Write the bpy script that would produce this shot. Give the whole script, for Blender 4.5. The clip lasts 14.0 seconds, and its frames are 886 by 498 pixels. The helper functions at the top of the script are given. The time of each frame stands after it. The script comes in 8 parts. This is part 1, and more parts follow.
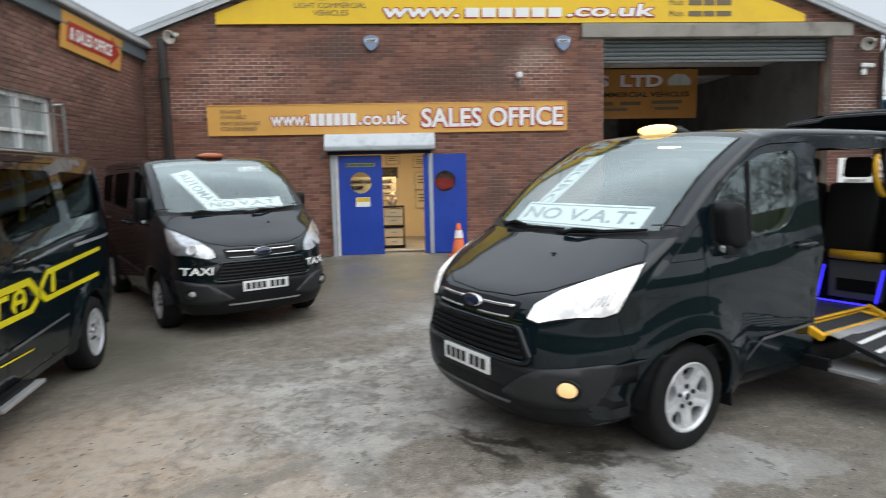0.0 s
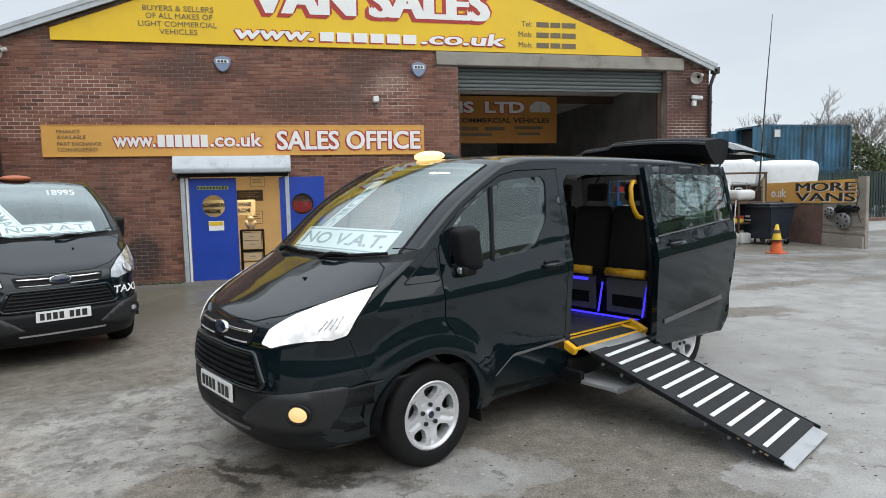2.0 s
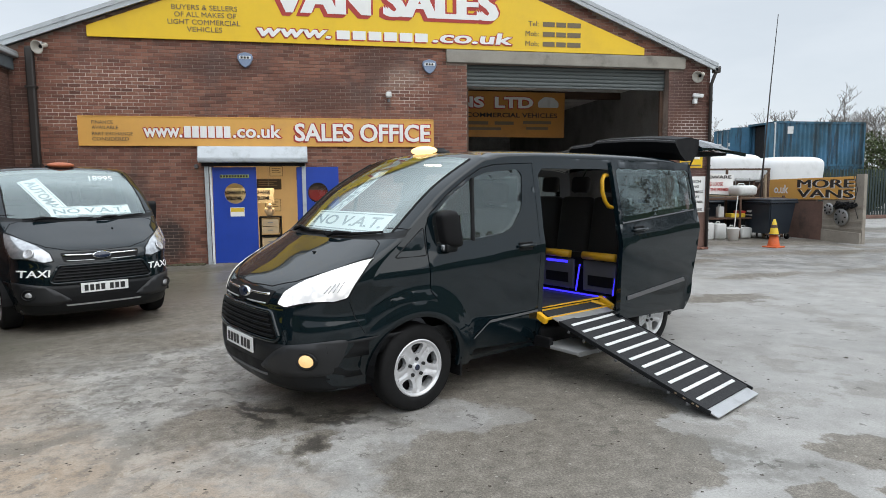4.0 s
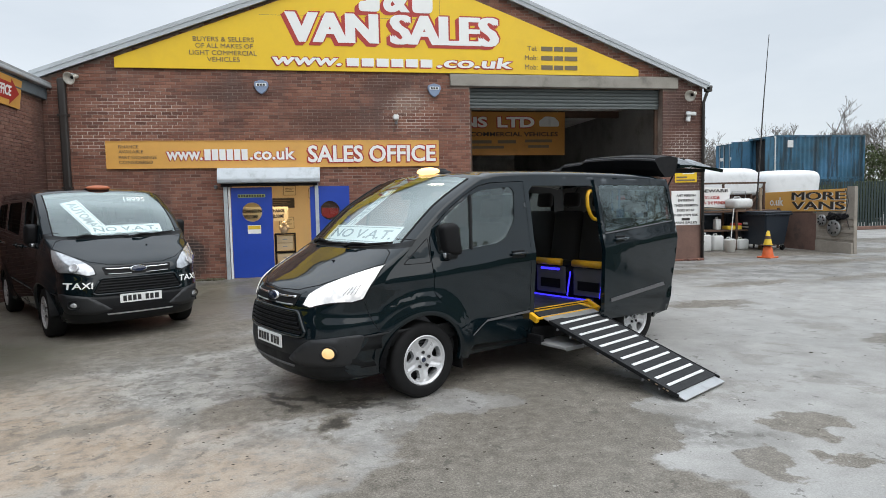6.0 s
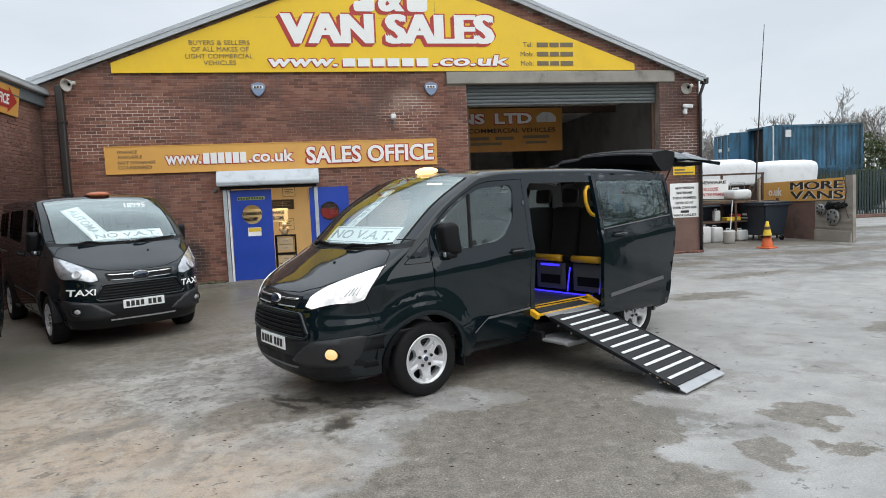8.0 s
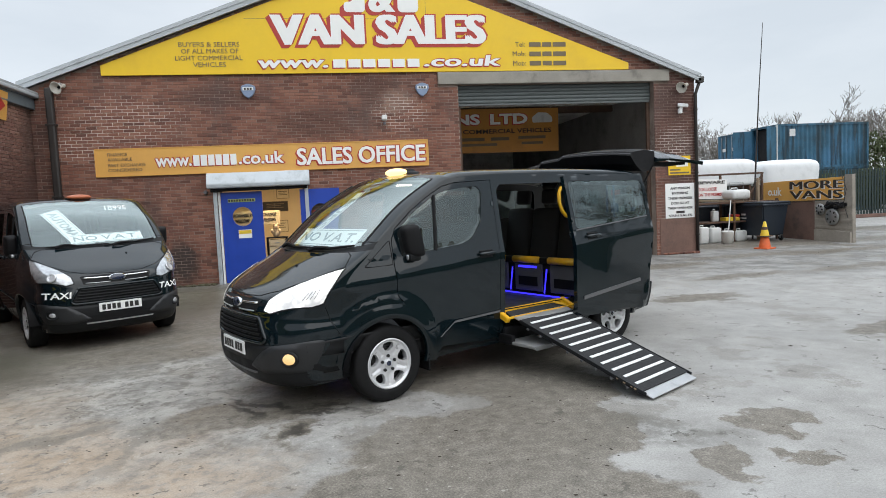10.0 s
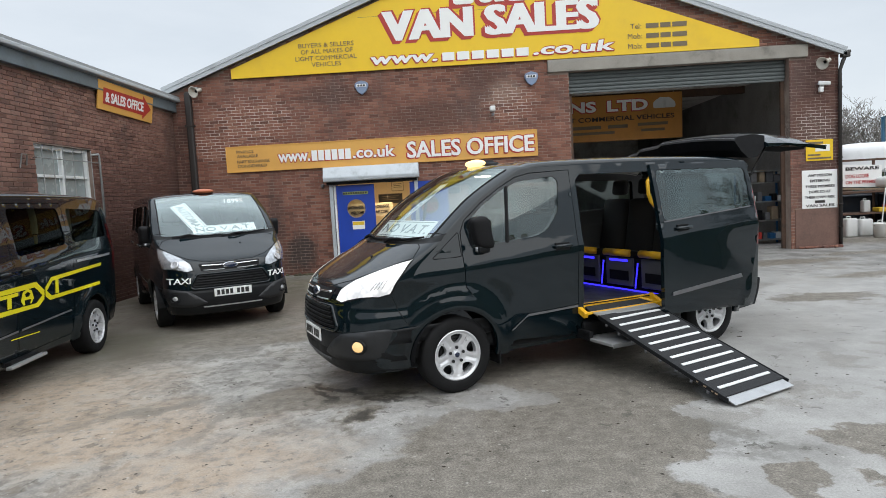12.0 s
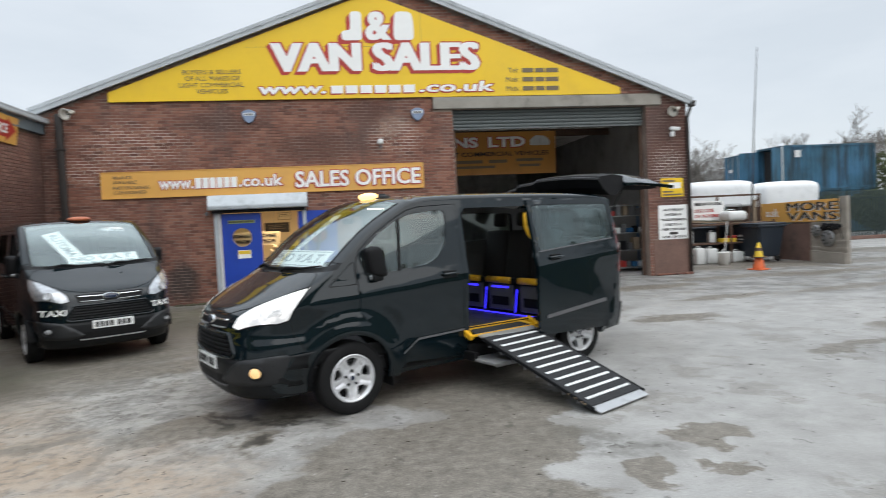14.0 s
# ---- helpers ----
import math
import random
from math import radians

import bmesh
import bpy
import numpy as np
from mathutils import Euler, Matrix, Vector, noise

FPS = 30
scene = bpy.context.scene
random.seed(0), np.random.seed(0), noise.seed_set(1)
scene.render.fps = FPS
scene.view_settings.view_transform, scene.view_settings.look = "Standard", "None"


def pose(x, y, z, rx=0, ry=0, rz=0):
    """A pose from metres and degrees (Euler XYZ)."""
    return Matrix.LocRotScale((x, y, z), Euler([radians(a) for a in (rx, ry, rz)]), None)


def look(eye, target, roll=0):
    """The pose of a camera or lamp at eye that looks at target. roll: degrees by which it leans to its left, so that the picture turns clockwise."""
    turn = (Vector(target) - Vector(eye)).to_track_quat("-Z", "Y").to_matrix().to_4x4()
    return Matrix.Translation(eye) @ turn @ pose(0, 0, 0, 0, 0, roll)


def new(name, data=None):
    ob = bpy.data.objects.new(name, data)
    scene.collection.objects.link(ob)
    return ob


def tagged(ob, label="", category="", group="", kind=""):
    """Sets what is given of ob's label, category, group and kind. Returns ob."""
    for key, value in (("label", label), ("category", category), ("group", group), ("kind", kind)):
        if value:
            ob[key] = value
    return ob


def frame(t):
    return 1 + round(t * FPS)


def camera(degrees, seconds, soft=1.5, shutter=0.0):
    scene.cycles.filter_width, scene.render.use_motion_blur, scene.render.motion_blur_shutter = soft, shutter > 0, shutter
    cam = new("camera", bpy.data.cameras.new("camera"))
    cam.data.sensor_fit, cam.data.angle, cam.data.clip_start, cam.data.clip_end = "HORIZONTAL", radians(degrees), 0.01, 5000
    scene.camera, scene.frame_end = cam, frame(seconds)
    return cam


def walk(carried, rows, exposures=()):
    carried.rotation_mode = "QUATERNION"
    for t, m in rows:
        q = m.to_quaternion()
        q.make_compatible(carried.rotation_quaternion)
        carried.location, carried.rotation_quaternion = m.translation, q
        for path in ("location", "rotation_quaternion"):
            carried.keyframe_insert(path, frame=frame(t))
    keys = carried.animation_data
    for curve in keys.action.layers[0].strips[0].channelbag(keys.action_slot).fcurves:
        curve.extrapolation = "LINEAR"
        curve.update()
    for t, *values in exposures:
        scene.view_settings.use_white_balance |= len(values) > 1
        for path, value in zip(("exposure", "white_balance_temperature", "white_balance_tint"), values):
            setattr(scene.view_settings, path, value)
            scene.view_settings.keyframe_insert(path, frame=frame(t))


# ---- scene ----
# the camera and its walk
cam = camera(69.8, 14.0, soft=0.9, shutter=0.28)
PATH = [
    (0, (0.443, -13.818, 1.745), (0.595, -11.838, 1.507), -1.3),
    (0.5, (0.704, -13.824, 1.728), (1.145, -11.885, 1.514), -3.1),
    (1, (0.986, -13.937, 1.752), (1.419, -12.002, 1.49), -2.1),
    (1.5, (1.23, -13.949, 1.748), (1.702, -12.021, 1.5), -1.3),
    (2, (1.436, -14.019, 1.745), (1.881, -12.078, 1.568), -1.3),
    (2.2, (1.517, -14.076, 1.731), (1.909, -12.127, 1.513), -0.1),
    (4.3, (1.466, -14.961, 1.722), (1.86, -13.01, 1.529), -0.7),
    (4.5, (1.444, -15.037, 1.731), (1.836, -13.085, 1.546), -1.4),
    (5, (1.333, -15.245, 1.723), (1.787, -13.301, 1.594), -1.7),
    (5.5, (1.323, -15.432, 1.726), (1.737, -13.48, 1.601), -2.7),
    (6, (1.39, -15.592, 1.717), (1.759, -13.632, 1.569), -1.2),
    (6.5, (1.396, -15.67, 1.743), (1.769, -13.708, 1.642), -2.2),
    (7, (1.402, -15.691, 1.727), (1.801, -13.733, 1.629), -2.1),
    (7.5, (1.405, -15.672, 1.728), (1.77, -13.712, 1.564), -2.2),
    (8, (1.389, -15.634, 1.74), (1.756, -13.675, 1.583), -2.5),
    (8.2, (1.391, -15.629, 1.74), (1.815, -13.68, 1.589), -2.5),
    (10.3, (1.914, -15.588, 1.725), (2.247, -13.622, 1.574), -2.6),
    (10.5, (1.994, -15.535, 1.733), (2.342, -13.57, 1.592), -2.0),
    (11, (2.133, -15.555, 1.737), (2.436, -13.579, 1.66), -2.5),
    (11.5, (2.253, -15.58, 1.713), (2.322, -13.585, 1.587), -1.7),
    (12, (2.314, -15.603, 1.702), (2.253, -13.61, 1.543), -3.2),
    (12.5, (2.202, -15.727, 1.727), (2.133, -13.732, 1.619), -1.4),
    (13, (2.085, -15.83, 1.713), (2.034, -13.832, 1.642), -2.7),
    (13.5, (2.056, -15.907, 1.726), (2.038, -13.909, 1.633), -2.5),
    (14, (2.22, -15.991, 1.731), (2.523, -14.016, 1.644), -2.7),
]
walk(cam, [(t, look(eye, target, roll)) for t, eye, target, roll in PATH])


# overcast daylight: a pale sky with a weak, very soft sun
SUN_UP, SUN_ROUND = 48.0, 150.0
world = bpy.data.worlds.new("overcast_sky")
scene.world = world
world.use_nodes = True
wn, wl = world.node_tree.nodes, world.node_tree.links
wn.clear()
w_out = wn.new("ShaderNodeOutputWorld")
w_back = wn.new("ShaderNodeBackground")
w_sky = wn.new("ShaderNodeTexSky")
w_sky.sky_type = "NISHITA"
w_sky.sun_disc = False
w_sky.sun_elevation, w_sky.sun_rotation = radians(SUN_UP), radians(SUN_ROUND)
w_gain = wn.new("ShaderNodeVectorMath")
w_gain.operation = "SCALE"
w_gain.inputs["Scale"].default_value = 0.10
w_co = wn.new("ShaderNodeTexCoord")
w_map = wn.new("ShaderNodeMapping")
w_map.inputs["Scale"].default_value = (1.0, 1.0, 3.2)
w_noise = wn.new("ShaderNodeTexNoise")
w_noise.inputs["Scale"].default_value = 2.2
w_noise.inputs["Detail"].default_value = 7
w_noise.inputs["Roughness"].default_value = 0.55
w_ramp = wn.new("ShaderNodeValToRGB")
w_ramp.color_ramp.elements[0].position, w_ramp.color_ramp.elements[0].color = 0.30, (0.66, 0.72, 0.78, 1)
w_ramp.color_ramp.elements[1].position, w_ramp.color_ramp.elements[1].color = 0.72, (0.80, 0.85, 0.90, 1)
w_mix = wn.new("ShaderNodeMixRGB")
w_mix.inputs["Fac"].default_value = 0.86
wl.new(w_co.outputs["Generated"], w_map.inputs["Vector"])
wl.new(w_map.outputs["Vector"], w_noise.inputs["Vector"])
wl.new(w_noise.outputs["Fac"], w_ramp.inputs["Fac"])
wl.new(w_sky.outputs["Color"], w_gain.inputs[0])
wl.new(w_gain.outputs["Vector"], w_mix.inputs["Color1"])
wl.new(w_ramp.outputs["Color"], w_mix.inputs["Color2"])
# an overcast sky is brighter overhead than at the horizon
w_sep = wn.new("ShaderNodeSeparateXYZ")
w_up = wn.new("ShaderNodeMapRange")
w_up.interpolation_type = "SMOOTHSTEP"
for key, val in (("From Min", 0.25), ("From Max", 1.0), ("To Min", 1.0), ("To Max", 2.1)):
    w_up.inputs[key].default_value = val
w_lift = wn.new("ShaderNodeVectorMath")
w_lift.operation = "SCALE"
wl.new(w_co.outputs["Generated"], w_sep.inputs[0])
wl.new(w_sep.outputs["Z"], w_up.inputs["Value"])
wl.new(w_mix.outputs["Color"], w_lift.inputs[0])
wl.new(w_up.outputs["Result"], w_lift.inputs["Scale"])
wl.new(w_lift.outputs["Vector"], w_back.inputs["Color"])
w_back.inputs["Strength"].default_value = 1.13
wl.new(w_back.outputs["Background"], w_out.inputs["Surface"])

sun_data = bpy.data.lights.new("sun", "SUN")
sun_data.energy, sun_data.angle, sun_data.color = 1.6, radians(85), (1.0, 0.97, 0.93)
sun = new("sun", sun_data)
sun.rotation_euler = (radians(90 - SUN_UP), 0, radians(180 - SUN_ROUND))


# ---- materials ----
def shade(name):
    m = bpy.data.materials.new(name)
    m.use_nodes = True
    nt = m.node_tree
    nt.nodes.clear()
    out = nt.nodes.new("ShaderNodeOutputMaterial")
    b = nt.nodes.new("ShaderNodeBsdfPrincipled")
    nt.links.new(b.outputs[0], out.inputs[0])
    return m, nt, b


def nd(nt, kind, **values):
    n = nt.nodes.new(kind)
    for key, v in values.items():
        key = key.replace("_", " ")
        if key in n.inputs:
            n.inputs[key].default_value = v
    return n


def coords(nt, scale=1.0, kind="Object"):
    c = nt.nodes.new("ShaderNodeTexCoord")
    m = nd(nt, "ShaderNodeMapping", Scale=(scale, scale, scale) if not isinstance(scale, tuple) else scale)
    nt.links.new(c.outputs[kind], m.inputs["Vector"])
    return m.outputs["Vector"]


def grain(nt, vec, scale, detail=5.0, rough=0.55, dist=0.0):
    n = nd(nt, "ShaderNodeTexNoise", Scale=scale, Detail=detail, Roughness=rough, Distortion=dist)
    nt.links.new(vec, n.inputs["Vector"])
    return n.outputs["Fac"]


def ramp(nt, fac, stops):
    r = nt.nodes.new("ShaderNodeValToRGB")
    e = r.color_ramp.elements
    while len(e) < len(stops):
        e.new(0.5)
    for el, (p, c) in zip(e, stops):
        el.position, el.color = p, (*c, 1) if len(c) == 3 else c
    nt.links.new(fac, r.inputs["Fac"])
    return r.outputs["Color"]


def gray(nt, fac, lo, hi, a=0.0, b=1.0):
    """A value that runs from a to b as fac runs from lo to hi."""
    m = nt.nodes.new("ShaderNodeMapRange")
    m.interpolation_type = "SMOOTHSTEP"
    nt.links.new(fac, m.inputs["Value"])
    for key, v in (("From Min", lo), ("From Max", hi), ("To Min", a), ("To Max", b)):
        m.inputs[key].default_value = v
    return m.outputs["Result"]


def blend(nt, fac, a, b, mode="MIX"):
    m = nt.nodes.new("ShaderNodeMixRGB")
    m.blend_type = mode
    for sock, v in ((m.inputs["Fac"], fac), (m.inputs["Color1"], a), (m.inputs["Color2"], b)):
        if isinstance(v, (int, float)):
            sock.default_value = v
        elif isinstance(v, tuple):
            sock.default_value = (*v, 1) if len(v) == 3 else v
        else:
            nt.links.new(v, sock)
    return m.outputs["Color"]


def calc(nt, op, a, b=0.0):
    m = nt.nodes.new("ShaderNodeMath")
    m.operation = op
    for sock, v in ((m.inputs[0], a), (m.inputs[1], b)):
        if isinstance(v, (int, float)):
            sock.default_value = v
        else:
            nt.links.new(v, sock)
    return m.outputs[0]


def bump(nt, b, height, strength=0.3, distance=0.01):
    n = nd(nt, "ShaderNodeBump", Strength=strength, Distance=distance)
    nt.links.new(height, n.inputs["Height"])
    nt.links.new(n.outputs["Normal"], b.inputs["Normal"])


def plain(name, color, rough=0.5, metal=0.0, vary=0.12, scale=6.0, coat=0.0, relief=0.05, spec=0.5, dirt=None):
    """Paint, plastic, metal: one colour with soft blotches, fine grain and a little relief."""
    m, nt, b = shade(name)
    v = coords(nt)
    big, fine = grain(nt, v, scale), grain(nt, v, scale * 14, 3)
    dark = tuple(c * (1 - vary) for c in color)
    lite = tuple(min(1, c * (1 + vary)) for c in color)
    col = blend(nt, 0.3, ramp(nt, big, [(0.3, dark), (0.7, lite)]), ramp(nt, fine, [(0.3, dark), (0.7, lite)]))
    if dirt:
        col = blend(nt, gray(nt, grain(nt, v, scale * 0.7, 8, 0.65), 0.5, 0.75, 0, 0.75), col, dirt)
    nt.links.new(col, b.inputs["Base Color"])
    nt.links.new(gray(nt, big, 0.25, 0.75, max(0.02, rough - 0.08), min(1, rough + 0.1)), b.inputs["Roughness"])
    b.inputs["Metallic"].default_value = metal
    b.inputs["Coat Weight"].default_value = coat
    b.inputs["Coat Roughness"].default_value = 0.03
    b.inputs["Coat IOR"].default_value = 1.42
    b.inputs["Specular IOR Level"].default_value = spec
    if relief:
        bump(nt, b, fine, relief, 0.004)
    return m


def glow(name, color, strength, base=(0.8, 0.8, 0.8)):
    m, nt, b = shade(name)
    b.inputs["Base Color"].default_value = (*base, 1)
    b.inputs["Emission Color"].default_value = (*color, 1)
    b.inputs["Emission Strength"].default_value = strength
    b.inputs["Roughness"].default_value = 0.25
    return m


def pane_glass(name, tint, gloss=1.0, rough=0.02, most=1.0):
    """A thin pane: tinted see-through, with a mirror gloss that grows at grazing angles."""
    m, nt, b = shade(name)
    nt.nodes.remove(b)
    out = next(n for n in nt.nodes if n.type == "OUTPUT_MATERIAL")
    tr = nt.nodes.new("ShaderNodeBsdfTransparent")
    tr.inputs[0].default_value = (*tint, 1)
    gl = nd(nt, "ShaderNodeBsdfGlossy", Roughness=rough, Color=(0.86, 0.98, 0.97, 1.0))
    lw = nd(nt, "ShaderNodeLayerWeight", Blend=0.5)
    fr = calc(nt, "MULTIPLY_ADD", calc(nt, "POWER", lw.outputs["Facing"], 4.0), 0.90)
    fr.node.inputs[2].default_value = 0.045
    mx = nt.nodes.new("ShaderNodeMixShader")
    nt.links.new(calc(nt, "MINIMUM", calc(nt, "MULTIPLY", fr, gloss), most), mx.inputs[0])
    nt.links.new(tr.outputs[0], mx.inputs[1])
    nt.links.new(gl.outputs[0], mx.inputs[2])
    nt.links.new(mx.outputs[0], out.inputs[0])
    return m


def brick_paint(name, a, b_, c, soot, blots=(), along=0):
    """Fired brick: every brick its own shade, with soot and damp in broad streaks down the wall."""
    m, nt, b = shade(name)
    info = nt.nodes.new("ShaderNodeObjectInfo")
    geo = nt.nodes.new("ShaderNodeNewGeometry")
    pick = calc(nt, "FRACT", calc(nt, "ADD", info.outputs["Random"], geo.outputs["Random Per Island"]))
    col = ramp(nt, pick, [(0.0, a), (0.40, b_), (0.72, c), (0.84, a), (0.92, tuple(x * 0.66 for x in a)), (1.0, tuple(x * 0.82 for x in a))])
    v = geo.outputs["Position"]
    fine = grain(nt, v, 60, 4)
    col = blend(nt, gray(nt, fine, 0.3, 0.7, 0, 0.35), col, soot)
    mp = nd(nt, "ShaderNodeMapping", Scale=(0.75, 0.75, 0.28))
    nt.links.new(v, mp.inputs["Vector"])
    streak = grain(nt, mp.outputs["Vector"], 1.6, 7, 0.6)
    col = blend(nt, gray(nt, streak, 0.48, 0.68, 0, 0.7), col, soot)
    bloom = grain(nt, v, 0.8, 6, 0.6)
    worn = grain(nt, v, 7.0, 5, 0.7)
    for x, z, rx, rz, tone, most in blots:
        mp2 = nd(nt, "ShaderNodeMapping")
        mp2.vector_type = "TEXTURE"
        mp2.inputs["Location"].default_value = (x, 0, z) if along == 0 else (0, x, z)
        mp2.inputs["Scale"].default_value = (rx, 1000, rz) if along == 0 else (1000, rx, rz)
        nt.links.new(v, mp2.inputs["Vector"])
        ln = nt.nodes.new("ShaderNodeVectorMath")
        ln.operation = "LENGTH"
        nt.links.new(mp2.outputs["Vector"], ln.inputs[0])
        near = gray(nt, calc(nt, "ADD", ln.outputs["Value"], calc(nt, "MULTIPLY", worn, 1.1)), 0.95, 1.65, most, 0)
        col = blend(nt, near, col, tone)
    col = blend(nt, gray(nt, bloom, 0.58, 0.75, 0, 0.35), col, tuple(min(1, x * 1.9 + 0.03) for x in b_))
    nt.links.new(col, b.inputs["Base Color"])
    nt.links.new(gray(nt, streak, 0.4, 0.7, 0.9, 0.55), b.inputs["Roughness"])
    bump(nt, b, fine, 0.5, 0.006)
    return m


M_BRICK = brick_paint("red_brick", (0.192, 0.080, 0.056), (0.245, 0.103, 0.068), (0.305, 0.146, 0.100), (0.062, 0.034, 0.028), ((-0.6, 4.35, 1.1, 0.35, (0.085, 0.042, 0.033), 0.8), (1.8, 3.7, 1.6, 0.5, (0.090, 0.045, 0.035), 0.7), (-1.66, 0.56, 0.50, 0.64, (0.040, 0.028, 0.025), 0.95), (3.4, 4.2, 0.7, 0.4, (0.27, 0.19, 0.15), 0.5), (10.9, 2.9, 0.5, 0.5, (0.33, 0.24, 0.20), 0.45), (10.8, 4.1, 0.6, 0.6, (0.07, 0.04, 0.033), 0.8), (10.95, 1.9, 0.5, 0.6, (0.10, 0.052, 0.042), 0.7), (10.9, 3.2, 1.5, 2.4, (0.085, 0.043, 0.036), 0.75), (2.9, 4.55, 0.75, 0.32, (0.09, 0.042, 0.032), 0.85), (3.0, 4.2, 0.3, 0.3, (0.10, 0.046, 0.035), 0.7), (4.7, 1.6, 0.4, 1.0, (0.08, 0.045, 0.037), 0.6)))
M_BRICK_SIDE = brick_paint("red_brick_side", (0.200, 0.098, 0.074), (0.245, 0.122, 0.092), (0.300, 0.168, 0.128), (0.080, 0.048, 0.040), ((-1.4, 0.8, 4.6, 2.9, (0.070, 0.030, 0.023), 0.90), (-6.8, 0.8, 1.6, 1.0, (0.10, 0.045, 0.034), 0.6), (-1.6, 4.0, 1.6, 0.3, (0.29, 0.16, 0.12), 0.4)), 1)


def mortar():
    """Lime mortar, sooty in places, with a pale salty bloom where damp came through."""
    m, nt, b = shade("mortar")
    geo = nt.nodes.new("ShaderNodeNewGeometry")
    v = geo.outputs["Position"]
    wide, fine = grain(nt, v, 1.1, 6, 0.6), grain(nt, v, 16, 5, 0.65)
    col = ramp(nt, wide, [(0.34, (0.130, 0.088, 0.072)), (0.50, (0.235, 0.178, 0.148)), (0.64, (0.320, 0.255, 0.215))])
    for x, z, rx, rz in ((-2.6, 3.85, 1.5, 0.75), (-3.6, 3.3, 0.8, 0.5), (3.6, 3.9, 0.9, 0.6), (10.9, 2.9, 0.7, 0.7)):
        mp = nd(nt, "ShaderNodeMapping")
        mp.vector_type = "TEXTURE"
        mp.inputs["Location"].default_value, mp.inputs["Scale"].default_value = (x, 0, z), (rx, 1000, rz)
        nt.links.new(v, mp.inputs["Vector"])
        ln = nt.nodes.new("ShaderNodeVectorMath")
        ln.operation = "LENGTH"
        nt.links.new(mp.outputs["Vector"], ln.inputs[0])
        near = gray(nt, calc(nt, "ADD", ln.outputs["Value"], calc(nt, "MULTIPLY", fine, 0.9)), 0.80, 1.45, 0.9, 0)
        col = blend(nt, near, col, (0.72, 0.66, 0.60))
    nt.links.new(col, b.inputs["Base Color"])
    b.inputs["Roughness"].default_value = 0.95
    bump(nt, b, fine, 0.3, 0.005)
    return m


M_MORTAR = mortar()
M_PLINTH = plain("rendered_plinth", (0.165, 0.098, 0.078), 0.9, vary=0.3, scale=2, relief=0.3, dirt=(0.06, 0.05, 0.045))
M_LINTEL = plain("concrete_lintel", (0.29, 0.27, 0.235), 0.85, vary=0.2, scale=2.5, relief=0.25, dirt=(0.10, 0.09, 0.08))
M_BARGE = plain("grey_sheet_trim", (0.42, 0.45, 0.47), 0.5, vary=0.08, scale=2, relief=0.05, dirt=(0.2, 0.21, 0.22))
M_FASCIA = plain("slate_grey_fascia", (0.13, 0.16, 0.18), 0.6, vary=0.2, scale=2, relief=0.1, dirt=(0.05, 0.055, 0.06))
M_ROOF = plain("grey_sheet_roof", (0.30, 0.32, 0.33), 0.6, vary=0.2, scale=1.5)
M_HALL = plain("limewashed_hall_wall", (0.74, 0.72, 0.69), 0.9, vary=0.2, scale=1.5, relief=0.2, dirt=(0.30, 0.28, 0.26))
# a darker grey than the other hall walls
M_HALLGREY = plain("grey_limewash", (0.25, 0.245, 0.24), 0.9, vary=0.3, scale=1.2, relief=0.2, dirt=(0.10, 0.095, 0.09))
M_HALLFLOOR = plain("oily_concrete", (0.36, 0.345, 0.33), 0.6, vary=0.3, scale=1.2, dirt=(0.10, 0.095, 0.09))
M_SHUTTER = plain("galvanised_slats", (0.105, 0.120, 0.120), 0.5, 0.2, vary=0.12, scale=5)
M_SHUTBOX = plain("galvanised_box", (0.48, 0.52, 0.55), 0.45, 0.35, vary=0.08, scale=4, dirt=(0.25, 0.27, 0.28))
M_GOLD = plain("amber_sign_board", (0.69, 0.37, 0.085), 0.5, vary=0.05, scale=1.2, relief=0.02, dirt=(0.58, 0.31, 0.09))
M_YELLOW = plain("yellow_sign_board", (0.80, 0.52, 0.012), 0.45, vary=0.04, scale=1.0, relief=0.02, dirt=(0.70, 0.44, 0.02))
M_SIGNWHITE = plain("sign_white", (0.82, 0.82, 0.80), 0.5, vary=0.03, relief=0.0)
M_SIGNRED = plain("sign_red", (0.42, 0.035, 0.025), 0.5, vary=0.08, relief=0.0)
M_SIGNBLACK = plain("sign_black", (0.025, 0.02, 0.018), 0.55, vary=0.1, relief=0.0)
M_SIGNGREY = plain("sign_dull_print", (0.16, 0.12, 0.07), 0.6, vary=0.1, relief=0.0)
M_HALLGOLD = plain("dull_amber_board", (0.50, 0.22, 0.04), 0.6, vary=0.1, scale=1.5, dirt=(0.3, 0.13, 0.03))
M_DOORBLUE = plain("blue_door_paint", (0.010, 0.050, 0.36), 0.4, vary=0.1, scale=3, relief=0.05, dirt=(0.012, 0.04, 0.24))
M_WHITE = plain("white_paint", (0.74, 0.76, 0.76), 0.45, vary=0.05, scale=3, dirt=(0.55, 0.55, 0.52))
M_CREAM = plain("cream_wall", (0.72, 0.58, 0.36), 0.7, vary=0.06, scale=2)
M_PAPER = plain("paper_notice", (0.70, 0.60, 0.40), 0.7, vary=0.08, scale=5, relief=0.0)
M_DARKPLASTIC = plain("dark_plastic", (0.007, 0.007, 0.008), 0.6, vary=0.2, scale=8, relief=0.1, spec=0.22)
M_GREYPLASTIC = plain("grey_plastic", (0.11, 0.11, 0.115), 0.55, vary=0.1, scale=8)
M_PALEPLASTIC = plain("pale_plastic", (0.62, 0.63, 0.62), 0.45, vary=0.06, scale=5, dirt=(0.42, 0.42, 0.40))
